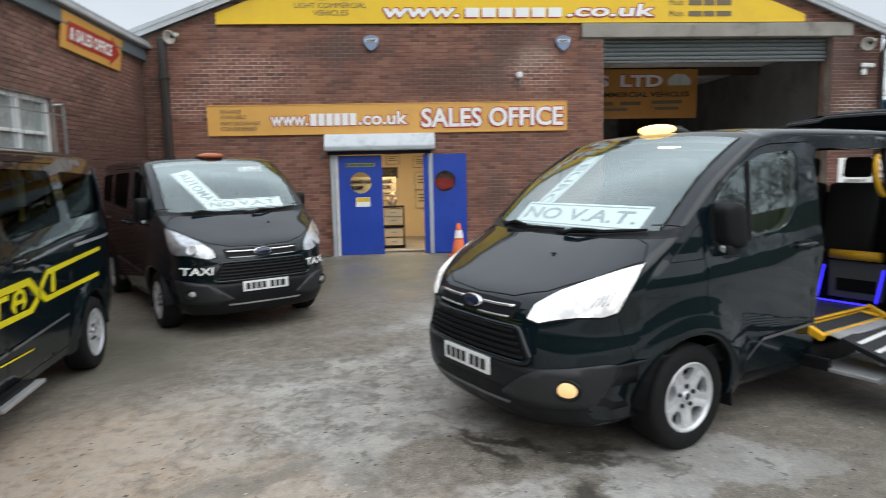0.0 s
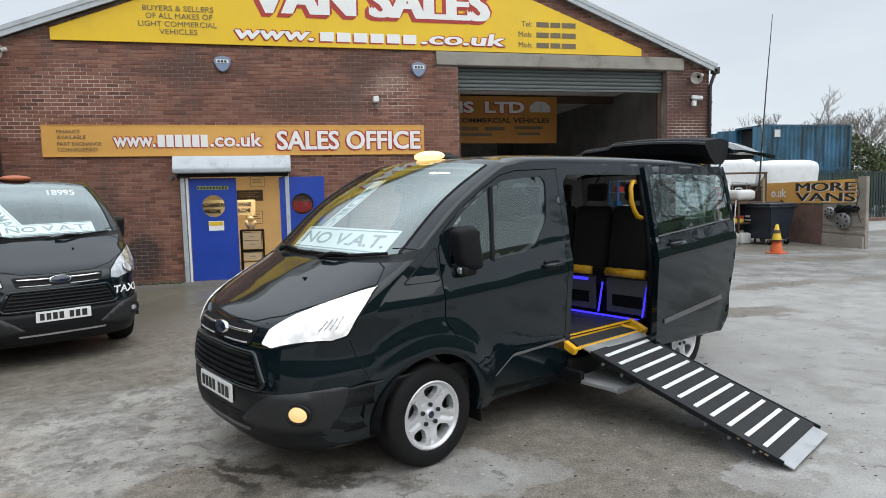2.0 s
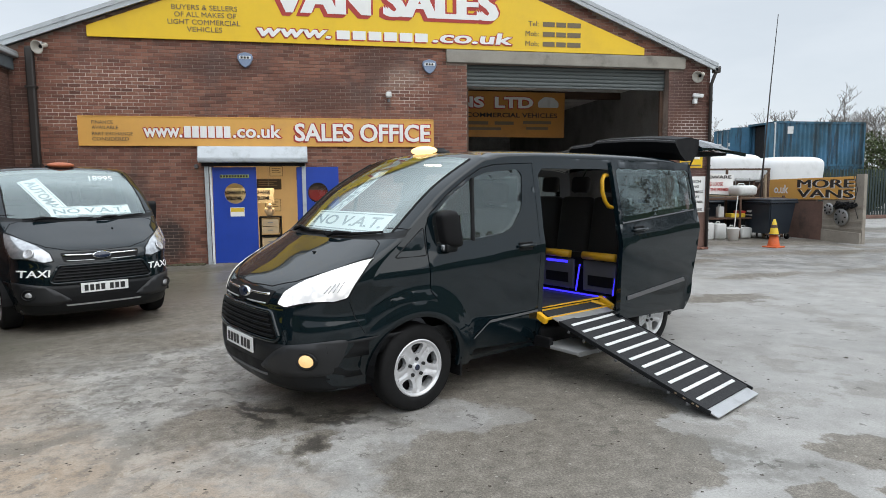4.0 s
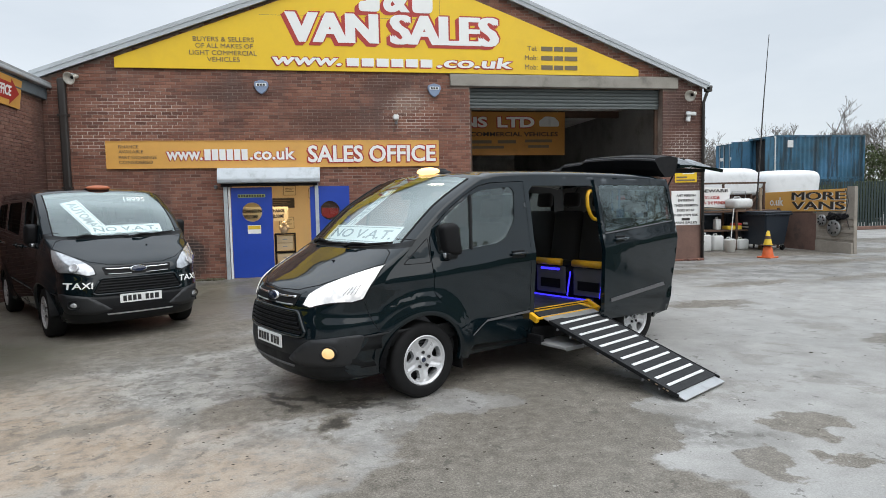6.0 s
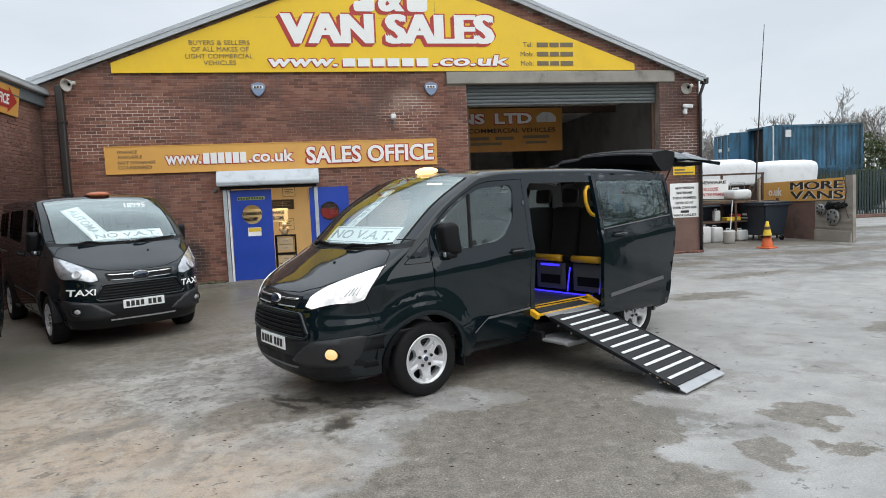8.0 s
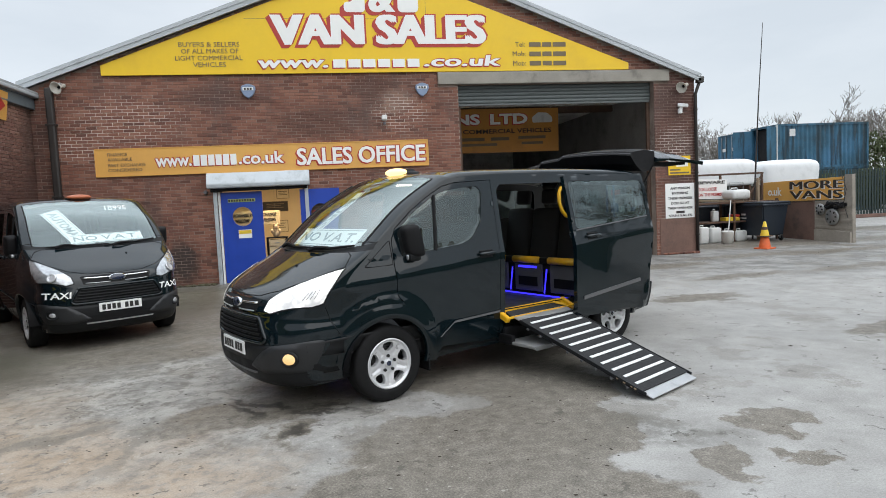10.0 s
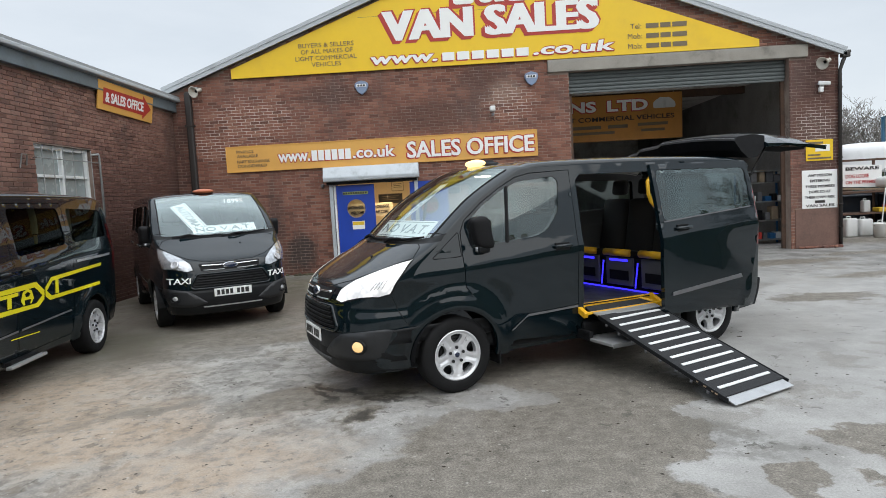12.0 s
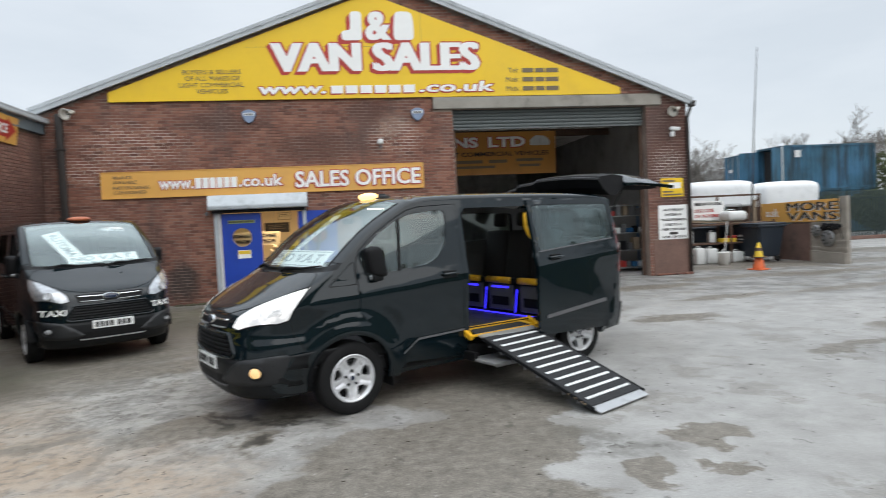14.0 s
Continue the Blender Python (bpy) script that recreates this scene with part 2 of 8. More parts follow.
M_PIPE = plain("black_pipe", (0.026, 0.022, 0.020), 0.5, vary=0.2, scale=3)
M_STEEL = plain("dull_steel", (0.35, 0.36, 0.36), 0.4, 0.8, vary=0.15, scale=6)
M_RUST = plain("rusty_steel", (0.11, 0.065, 0.045), 0.8, 0.2, vary=0.35, scale=8, relief=0.3, dirt=(0.05, 0.04, 0.035))
M_PALISADE = plain("green_grey_palisade", (0.020, 0.036, 0.034), 0.6, 0.2, vary=0.2, scale=2)


def container_paint():
    """Faded blue steel paint with dark weather streaks that run down and rusty blotches."""
    m, nt, b = shade("faded_blue_container")
    v = coords(nt)
    wide, fine = grain(nt, v, 0.45, 5), grain(nt, v, 9, 5, 0.65)
    streak = grain(nt, coords(nt, (3.2, 3.2, 0.35)), 1.0, 6, 0.65)
    col = ramp(nt, wide, [(0.36, (0.016, 0.058, 0.085)), (0.50, (0.026, 0.105, 0.170)), (0.66, (0.045, 0.150, 0.260))])
    col = blend(nt, gray(nt, streak, 0.46, 0.62, 0, 0.85), col, (0.010, 0.024, 0.032))
    col = blend(nt, gray(nt, fine, 0.60, 0.70, 0, 0.5), col, (0.060, 0.045, 0.035))
    nt.links.new(col, b.inputs["Base Color"])
    b.inputs["Roughness"].default_value = 0.65
    bump(nt, b, fine, 0.1, 0.004)
    return m


M_CONTBLUE = container_paint()
M_CONTDARK = plain("dark_container_inside", (0.015, 0.015, 0.016), 0.9)
M_BIN = plain("navy_bin_plastic", (0.016, 0.024, 0.036), 0.5, vary=0.15, scale=3, relief=0.1, dirt=(0.04, 0.042, 0.045))
M_CONEORANGE = plain("cone_orange", (0.62, 0.12, 0.03), 0.6, vary=0.15, scale=9, dirt=(0.4, 0.10, 0.05))
M_CONEYELLOW = plain("cone_yellow", (0.70, 0.48, 0.03), 0.55, vary=0.1, scale=9, dirt=(0.5, 0.34, 0.06))
M_SLAB = plain("weathered_board", (0.30, 0.27, 0.23), 0.9, vary=0.25, scale=3, relief=0.3, dirt=(0.14, 0.12, 0.10))
M_WOOD = plain("grey_timber", (0.24, 0.18, 0.12), 0.85, vary=0.25, scale=6, relief=0.2)
M_TRUNK = plain("bare_bark", (0.10, 0.088, 0.075), 0.95, vary=0.3, scale=6, relief=0.3)
M_TWIG = plain("bare_twigs", (0.17, 0.155, 0.14), 0.95, vary=0.3, scale=6, relief=0.0)
M_HEDGE = plain("evergreen_leaf", (0.065, 0.085, 0.030), 0.8, vary=0.4, scale=5, relief=0.0)
M_SHELFBLUE = plain("blue_shelving", (0.02, 0.11, 0.26), 0.5, 0.2, vary=0.15, scale=4)
M_MOSS = plain("mossy_dirt", (0.075, 0.072, 0.040), 0.95, vary=0.5, scale=9, relief=0.3, dirt=(0.10, 0.08, 0.065))
M_GRITDARK = plain("dark_grit", (0.055, 0.045, 0.036), 0.95, vary=0.4, scale=3, relief=0.0)
M_GRITPALE = plain("pale_chips", (0.44, 0.42, 0.38), 0.9, vary=0.3, scale=3, relief=0.0)
# vans
M_PAINT = plain("black_van_paint", (0.0032, 0.0084, 0.0115), 0.35, 0.0, vary=0.15, scale=1.5, coat=1.0, relief=0.0, spec=0.03, dirt=(0.0036, 0.0046, 0.0052))
M_PAINT.node_tree.nodes["Principled BSDF"].inputs["Coat IOR"].default_value = 1.48
M_PAINT.node_tree.nodes["Principled BSDF"].inputs["Coat Roughness"].default_value = 0.035


def ripple(m, scale, strength, distance):
    """Pressed panels are never quite flat: a faint swell that bends what they mirror."""
    nt = m.node_tree
    b = nt.nodes["Principled BSDF"]
    swell = grain(nt, coords(nt), scale, 1.5, 0.4)
    bp = nd(nt, "ShaderNodeBump", Strength=strength, Distance=distance)
    nt.links.new(swell, bp.inputs["Height"])
    nt.links.new(bp.outputs["Normal"], b.inputs["Normal"])
    nt.links.new(bp.outputs["Normal"], b.inputs["Coat Normal"])


ripple(M_PAINT, 2.4, 0.30, 0.02)
M_CLAD = plain("black_grained_plastic", (0.008, 0.0088, 0.0100), 0.45, vary=0.15, scale=6, relief=0.1, spec=0.24)
M_TYRE = plain("tyre_rubber", (0.007, 0.007, 0.0075), 0.75, vary=0.25, scale=12, relief=0.2, spec=0.25)
M_ALLOY = plain("silver_alloy", (0.63, 0.64, 0.66), 0.34, 0.45, vary=0.05, scale=8, relief=0.0, dirt=(0.45, 0.44, 0.42))
M_CHROME = plain("chrome", (0.78, 0.79, 0.80), 0.12, 1.0, vary=0.03, scale=8, relief=0.0)
M_REFLECT = plain("satin_reflector", (0.50, 0.51, 0.53), 0.28, 0.4, vary=0.1, scale=12, relief=0.0)
M_BADGE = plain("navy_badge", (0.010, 0.018, 0.045), 0.25, vary=0.1, coat=1.0, relief=0.0)
M_PLATE = plain("white_plate", (0.78, 0.79, 0.78), 0.4, vary=0.03, relief=0.0)
M_BAR = plain("plate_black", (0.02, 0.02, 0.02), 0.5, relief=0.0)


def lit_lamp():
    """A burning headlamp: bright facets of the reflector behind a clear lens."""
    m, nt, b = shade("lit_headlamp")
    v = coords(nt)
    cell = nd(nt, "ShaderNodeTexVoronoi", Scale=16.0)
    nt.links.new(v, cell.inputs["Vector"])
    wide = grain(nt, v, 5.0, 3)
    power = calc(nt, "MULTIPLY", gray(nt, cell.outputs["Distance"], 0.15, 0.70, 1.05, 0.42), gray(nt, wide, 0.40, 0.53, 0.55, 1.05))
    b.inputs["Base Color"].default_value = (0.55, 0.56, 0.58, 1)
    b.inputs["Emission Color"].default_value = (1.0, 0.97, 0.92, 1)
    nt.links.new(power, b.inputs["Emission Strength"])
    b.inputs["Roughness"].default_value = 0.15
    return m


M_LAMP_ON = lit_lamp()
M_FOG_ON = glow("lit_fog_lamp", (1.0, 0.60, 0.20), 0.75, (0.5, 0.4, 0.25))
M_TAXI_ON = glow("lit_amber_taxi_lamp", (1.0, 0.64, 0.24), 2.4, (0.7, 0.5, 0.2))
M_TAXI_OFF = plain("orange_taxi_lamp", (0.42, 0.12, 0.05), 0.35, vary=0.1, relief=0.0)
M_BLUE_LED = glow("blue_floor_light", (0.04, 0.03, 1.0), 1.8, (0.02, 0.02, 0.4))
M_SEAT = plain("charcoal_seat_cloth", (0.034, 0.032, 0.033), 0.9, vary=0.25, scale=10, relief=0.2)
M_TRIMGREY = plain("grey_cabin_trim", (0.10, 0.10, 0.103), 0.8, vary=0.1, scale=6)
M_LININGPALE = plain("pale_grey_headlining", (0.36, 0.35, 0.33), 0.9, vary=0.06, scale=6)
M_CABINFLOOR = plain("dark_vinyl_floor", (0.05, 0.05, 0.055), 0.5, vary=0.15, scale=6)
M_YELLOWTRIM = plain("yellow_powder_coat", (0.78, 0.42, 0.012), 0.4, vary=0.06, scale=6, relief=0.0, dirt=(0.55, 0.30, 0.02))
M_TREAD = plain("black_grip_tread", (0.018, 0.019, 0.021), 0.85, vary=0.25, scale=14, relief=0.5)
M_STRIPWHITE = plain("white_grip_strip", (0.70, 0.71, 0.71), 0.6, vary=0.06, scale=9, dirt=(0.45, 0.45, 0.45))
M_ALU = plain("worn_aluminium", (0.52, 0.53, 0.54), 0.4, 0.7, vary=0.1, scale=7, dirt=(0.34, 0.34, 0.34))
M_TAXIYELLOW = plain("yellow_taxi_vinyl", (0.78, 0.68, 0.01), 0.4, vary=0.04, relief=0.0)
M_LENS = plain("clear_lamp_lens", (0.46, 0.48, 0.50), 0.12, 0.6, vary=0.45, scale=14, coat=1.0, relief=0.0)
M_GLASS = pane_glass("window_glass", (0.74, 0.80, 0.81), 2.6, most=0.5)
M_SCREEN = pane_glass("windscreen_glass", (0.92, 0.97, 0.96), 3.4, most=0.38)
M_PRIVACY = pane_glass("privacy_glass", (0.46, 0.56, 0.57), 2.3)
M_TINTED = pane_glass("dark_tinted_glass", (0.09, 0.11, 0.115), 0.14)
M_FOGPANEL = plain("dark_grey_grained_plastic", (0.013, 0.014, 0.016), 0.5, vary=0.15, scale=6, relief=0.1)
M_BOARD = plain("white_board", (0.80, 0.84, 0.82), 0.6, vary=0.03, relief=0.0)
M_BOARDTEXT = plain("board_letters", (0.18, 0.24, 0.26), 0.6, vary=0.08, relief=0.0)


def yard():
    """Worn concrete: pale dry slabs, brown damp with crisp lobed edges, shade painted by the vans, a tan tint, trails
    and grit.
    """
    m, nt, b = shade("wet_yard_concrete")
    geo = nt.nodes.new("ShaderNodeNewGeometry")
    v = geo.outputs["Position"]
    big, mid, small = grain(nt, v, 0.35, 6, 0.6), grain(nt, v, 1.9, 9, 0.66), grain(nt, v, 9.0, 8, 0.72)
    fine = grain(nt, v, 70, 6, 0.75)
    col = ramp(nt, mid, [(0.36, (0.262, 0.255, 0.242)), (0.50, (0.312, 0.306, 0.292)), (0.62, (0.362, 0.357, 0.342))])
    col = blend(nt, gray(nt, big, 0.46, 0.60, 0, 0.35), col, (0.375, 0.371, 0.357))
    wob = nt.nodes.new("ShaderNodeVectorMath")
    wob.operation = "MULTIPLY_ADD"
    nz = nd(nt, "ShaderNodeTexNoise", Scale=1.9, Detail=8.0, Roughness=0.62)
    nt.links.new(v, nz.inputs["Vector"])
    nt.links.new(nz.outputs["Color"], wob.inputs[0])
    wob.inputs[1].default_value = (1.1, 1.1, 0)
    nt.links.new(v, wob.inputs[2])

    def patch(x, y, rx, ry, turn=0.0, soft=0.25):
        mp = nd(nt, "ShaderNodeMapping")
        mp.vector_type = "TEXTURE"
        mp.inputs["Location"].default_value = (x + 0.55, y + 0.55, 0)
        mp.inputs["Rotation"].default_value = (0, 0, radians(turn))
        mp.inputs["Scale"].default_value = (rx, ry, 1000)
        nt.links.new(wob.outputs[0], mp.inputs["Vector"])
        ln = nt.nodes.new("ShaderNodeVectorMath")
        ln.operation = "LENGTH"
        nt.links.new(mp.outputs["Vector"], ln.inputs[0])
        return gray(nt, ln.outputs["Value"], 1 - soft, 1 + soft, 1, 0)

    def any_of(rows):
        out = None
        for r in rows:
            q = patch(*r)
            out = q if out is None else calc(nt, "MAXIMUM", out, q)
        return out

    # broken greys west of the van, then a tan tint
    west = patch(-2.6, -9.6, 4.6, 5.2, 0, 0.35)
    mottle = ramp(nt, blend(nt, 0.5, mid, small), [(0.40, (0.112, 0.103, 0.090)), (0.50, (0.215, 0.204, 0.185)), (0.58, (0.335, 0.323, 0.298))])
    col = blend(nt, calc(nt, "MULTIPLY", west, 0.85), col, mottle)
    worn = gray(nt, grain(nt, v, 2.3, 10, 0.70, 0.4), 0.515, 0.545, 0, 0.55)
    col = blend(nt, calc(nt, "MULTIPLY", west, worn), col, (0.365, 0.351, 0.320))
    pits = gray(nt, grain(nt, v, 5.5, 10, 0.72, 0.6), 0.555, 0.585, 0, 0.60)
    col = blend(nt, calc(nt, "MULTIPLY", west, pits), col, (0.120, 0.108, 0.090))
    tan_tint = calc(nt, "MULTIPLY", any_of(((-2.3, -9.5, 1.5, 1.0, 0, 0.5), (-1.4, -10.6, 1.2, 0.9, 20, 0.5), (-0.6, -10.9, 1.2, 0.6, 10, 0.6), (0.5, -11.6, 0.8, 0.5, 20, 0.6))), gray(nt, small, 0.36, 0.54, 0.20, 0.65))
    col = blend(nt, tan_tint, col, (0.385, 0.292, 0.208))
    east = calc(nt, "MULTIPLY", patch(16.5, -0.5, 9.5, 5.6, 0, 0.35), gray(nt, mid, 0.36, 0.60, 0.85, 0.35))
    col = blend(nt, east, col, (0.126, 0.122, 0.113))
    # damp, with shade round the vans painted in the same colour
    damp = calc(nt, "MULTIPLY", any_of(DAMP_AND_SHADE), calc(nt, "SUBTRACT", 1.0, any_of(DRY)))
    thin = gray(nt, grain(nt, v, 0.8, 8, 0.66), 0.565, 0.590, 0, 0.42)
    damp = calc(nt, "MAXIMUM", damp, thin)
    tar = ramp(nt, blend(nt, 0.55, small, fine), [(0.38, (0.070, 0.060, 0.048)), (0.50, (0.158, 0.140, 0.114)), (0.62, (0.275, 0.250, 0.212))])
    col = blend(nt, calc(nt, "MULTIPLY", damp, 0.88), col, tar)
    trail = any_of(((0.28, -10.45, 0.09, 0.6, -4, 0.5), (-0.6, -10.4, 0.10, 0.7, -60, 0.5), (4.1, -11.5, 0.16, 0.55, 35, 0.5)))
    col = blend(nt, calc(nt, "MULTIPLY", trail, gray(nt, small, 0.4, 0.55, 0.1, 0.6)), col, (0.13, 0.125, 0.11))
    oil = any_of(((1.40, -10.72, 0.10, 0.24, -15, 0.5), (1.10, -9.85, 0.40, 0.07, -40, 0.5), (1.60, -10.20, 0.30, 0.06, -10, 0.5), (0.95, -10.05, 0.07, 0.22, 20, 0.5), (1.66, -10.05, 0.16, 0.06, 20, 0.5)))
    col = blend(nt, calc(nt, "MULTIPLY", oil, 0.8), col, (0.030, 0.027, 0.023))
    # the second row also holds shade painted between the vans
    moss = calc(nt, "MULTIPLY", any_of(((0.3, -1.9, 4.4, 2.2, 5, 0.4), (-2.8, -7.4, 1.2, 0.9, 0, 0.5))), gray(nt, small, 0.42, 0.58, 0.10, 0.70))
    col = blend(nt, moss, col, (0.060, 0.066, 0.036))
    # grit and specks
    col = blend(nt, 0.50, col, ramp(nt, fine, [(0.34, (0.28, 0.28, 0.28)), (0.66, (0.74, 0.74, 0.74))]), "OVERLAY")
    specks = nd(nt, "ShaderNodeTexVoronoi", Scale=8.0, Randomness=1.0)
    nt.links.new(wob.outputs[0], specks.inputs["Vector"])
    size = calc(nt, "MULTIPLY", gray(nt, specks.outputs["Color"], 0.40, 0.85, 0.0, 1.0), 0.24)
    dark = gray(nt, calc(nt, "SUBTRACT", size, specks.outputs["Distance"]), 0.0, 0.03)
    col = blend(nt, calc(nt, "MULTIPLY", dark, 0.6), col, (0.075, 0.070, 0.060))
    chip = nd(nt, "ShaderNodeTexVoronoi", Scale=14.0, Randomness=1.0)
    nt.links.new(v, chip.inputs["Vector"])
    csize = calc(nt, "MULTIPLY", gray(nt, chip.outputs["Color"], 0.62, 1.0, 0.0, 1.0), 0.20)
    pale = gray(nt, calc(nt, "SUBTRACT", csize, chip.outputs["Distance"]), 0.0, 0.05)
    col = blend(nt, calc(nt, "MULTIPLY", pale, 0.5), col, (0.52, 0.50, 0.46))
    nt.links.new(col, b.inputs["Base Color"])
    wet = grain(nt, v, 0.55, 6, 0.6)
    sheen = calc(nt, "MULTIPLY", gray(nt, wet, 0.40, 0.62, 0.42, 0.72), gray(nt, fine, 0.2, 0.8, 0.85, 1.2))
    nt.links.new(calc(nt, "SUBTRACT", sheen, calc(nt, "MULTIPLY", damp, 0.10)), b.inputs["Roughness"])
    b.inputs["Specular IOR Level"].default_value = 0.22
    bump(nt, b, blend(nt, 0.3, small, fine), 0.35, 0.006)
    return m


# damp spots, and shade painted round the vans: x, y, radii, turn, softness
DAMP_AND_SHADE = (
    (2.85, -11.35, 1.05, 0.85, 0, 0.06), (2.45, -12.35, 1.20, 1.00, 0, 0.06), (3.55, -10.30, 0.62, 0.75, -15, 0.07), (3.4, -9.5, 1.6, 0.7, 25, 0.2), (2.2, -13.5, 1.4, 0.9, 0, 0.07),
    (4.88, -11.55, 0.40, 0.28, 30, 0.08), (4.70, -12.11, 0.11, 0.07, 0, 0.2), (4.12, -12.10, 0.18, 0.20, 10, 0.12), (-1.6, -7.45, 1.0, 0.55, 15, 0.25), (-0.2, -4.3, 2.4, 1.5, 0, 0.4), (-3.7, -3.2, 1.3, 3.6, 0, 0.3), (14.2, 1.2, 2.6, 1.1, 0, 0.3), (1.5, -9.75, 0.9, 0.35, 25, 0.3),
    (7.45, -6.5, 0.75, 0.36, 10, 0.12), (-0.6, -7.4, 1.4, 0.5, 10, 0.4), (-0.9, -6.1, 1.7, 0.9, 10, 0.35), (0.3, -2.2, 4.2, 2.2, 5, 0.35),
    # four here, at y -6.4, -8.3, -10.0 and -10.7, also paint van shade
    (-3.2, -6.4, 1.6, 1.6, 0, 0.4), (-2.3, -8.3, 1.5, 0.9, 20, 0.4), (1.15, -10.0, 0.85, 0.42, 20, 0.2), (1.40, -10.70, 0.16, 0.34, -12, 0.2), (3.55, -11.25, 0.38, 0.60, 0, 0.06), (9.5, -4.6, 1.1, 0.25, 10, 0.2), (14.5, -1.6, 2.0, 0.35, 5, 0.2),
    (10.5, -8.0, 1.2, 0.35, 15, 0.2), (16.5, -3.0, 2.8, 0.5, 6, 0.2), (12.0, -1.4, 1.9, 0.35, 4, 0.2), (18.5, 0.8, 3.2, 0.6, 4, 0.2), (8.8, -2.4, 1.6, 0.4, 8, 0.2), (21.0, 4.5, 4.0, 0.7, 0, 0.2), (13.0, -6.2, 1.6, 0.35, 12, 0.2), (8.2, -9.2, 0.7, 0.22, 15, 0.2), (12.5, -4.4, 1.5, 0.30, 8, 0.2),
    (17.9, 0.8, 1.7, 0.28, -45, 0.2), (16.1, -1.2, 1.5, 0.20, -45, 0.2), (20.8, 3.2, 1.9, 0.5, -45, 0.2), (14.7, 2.3, 0.55, 2.6, 15, 0.3),
)
# dry pale spots within the damp
DRY = ((2.42, -10.32, 0.46, 0.27, -5, 0.15),)
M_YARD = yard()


# ---- building tools ----
from mathutils.bvhtree import BVHTree
from mathutils.geometry import delaunay_2d_cdt


def link_mesh(name, me, material, parent=None, label="", smooth=False):
    ob = new(name, me)
    if material:
        me.materials.append(material)
    if smooth:
        me.polygons.foreach_set("use_smooth", [True] * len(me.polygons))
    if parent:
        ob.parent = parent
    if label:
        ob["label"] = label
    return ob


def part(name, bm, material, parent=None, label="", smooth=False):
    """Links a bmesh as ONE mesh object, under a thing or a part where one is given."""
    me = bpy.data.meshes.new(name)
    bmesh.ops.recalc_face_normals(bm, faces=bm.faces)
    bm.to_mesh(me)
    bm.free()
    return link_mesh(name, me, material, parent, label, smooth)


def thing(name, m, label, category, group="", kind=""):
    """An Empty that carries the parts of a thing."""
    ob = new(name)
    ob.matrix_basis = m
    ob.empty_display_size = 0.1
    return tagged(ob, label, category, group, kind)


def box(size, at=(0, 0, 0), bevel=0.0, turn=(0, 0, 0), bm=None, seg=2):
    """A bevelled box round its middle point."""
    own = bmesh.new()
    bmesh.ops.create_cube(own, size=1.0)
    bmesh.ops.scale(own, vec=size, verts=own.verts)
    if bevel:
        bmesh.ops.bevel(own, geom=own.edges[:], offset=bevel, segments=seg, affect="EDGES", profile=0.5)
    bmesh.ops.transform(own, matrix=pose(*at, *turn), verts=own.verts)
    return merge(bm, own)


def merge(bm, own):
    if bm is None:
        return own
    me = bpy.data.meshes.new("tmp")
    own.to_mesh(me)
    own.free()
    bm.from_mesh(me)
    bpy.data.meshes.remove(me)
    return bm


def tube(r1, r2, length, at=(0, 0, 0), turn=(0, 0, 0), seg=16, bm=None, caps=True):
    own = bmesh.new()
    bmesh.ops.create_cone(own, cap_ends=caps, segments=seg, radius1=r1, radius2=r2, depth=length)
    bmesh.ops.transform(own, matrix=pose(*at, *turn), verts=own.verts)
    return merge(bm, own)


def rod(points, r, seg=8, bm=None):
    """A bent round bar along points."""
    own = bm if bm is not None else bmesh.new()
    pts = [Vector(p) for p in points]
    rings = []
    for i, p in enumerate(pts):
        d = (pts[min(i + 1, len(pts) - 1)] - pts[max(i - 1, 0)]).normalized()
        side = d.orthogonal().normalized() if not rings else (prev - d * prev.dot(d)).normalized()
        prev = side
        up = d.cross(side)
        rr = r[i] if isinstance(r, (list, tuple)) else r
        rings.append([own.verts.new(p + rr * (math.cos(a) * side + math.sin(a) * up)) for a in [2 * math.pi * k / seg for k in range(seg)]])
    for a, b in zip(rings, rings[1:]):
        for k in range(seg):
            own.faces.new((a[k], a[(k + 1) % seg], b[(k + 1) % seg], b[k]))
    own.faces.new(rings[0][::-1])
    own.faces.new(rings[-1])
    return own


def lathe(profile, seg=40, axis="Y", bm=None, m=None):
    """Turns (radius, along) points round an axis."""
    own = bmesh.new()
    rings = []
    for r, h in profile:
        ring = []
        for k in range(seg):
            a = 2 * math.pi * k / seg
            c, s = r * math.cos(a), r * math.sin(a)
            ring.append(own.verts.new({"Y": (c, h, s), "Z": (c, s, h), "X": (h, c, s)}[axis]))
        rings.append(ring)
    for a, b in zip(rings, rings[1:]):
        for k in range(seg):
            own.faces.new((a[k], a[(k + 1) % seg], b[(k + 1) % seg], b[k]))
    if m:
        bmesh.ops.transform(own, matrix=m, verts=own.verts)
    return merge(bm, own)


def slab(outline, depth, m=None, bm=None, bevel=0.0):
    """A flat outline in x and z, drawn out towards +y by depth."""
    own = bmesh.new()
    face = own.faces.new([own.verts.new((x, 0, z)) for x, z in outline])
    out = bmesh.ops.extrude_face_region(own, geom=[face])
    bmesh.ops.translate(own, vec=(0, depth, 0), verts=[v for v in out["geom"] if isinstance(v, bmesh.types.BMVert)])
    bmesh.ops.recalc_face_normals(own, faces=own.faces)
    if bevel:
        bmesh.ops.bevel(own, geom=own.edges[:], offset=bevel, segments=1, affect="EDGES")
    if m:
        bmesh.ops.transform(own, matrix=m, verts=own.verts)
    return merge(bm, own)


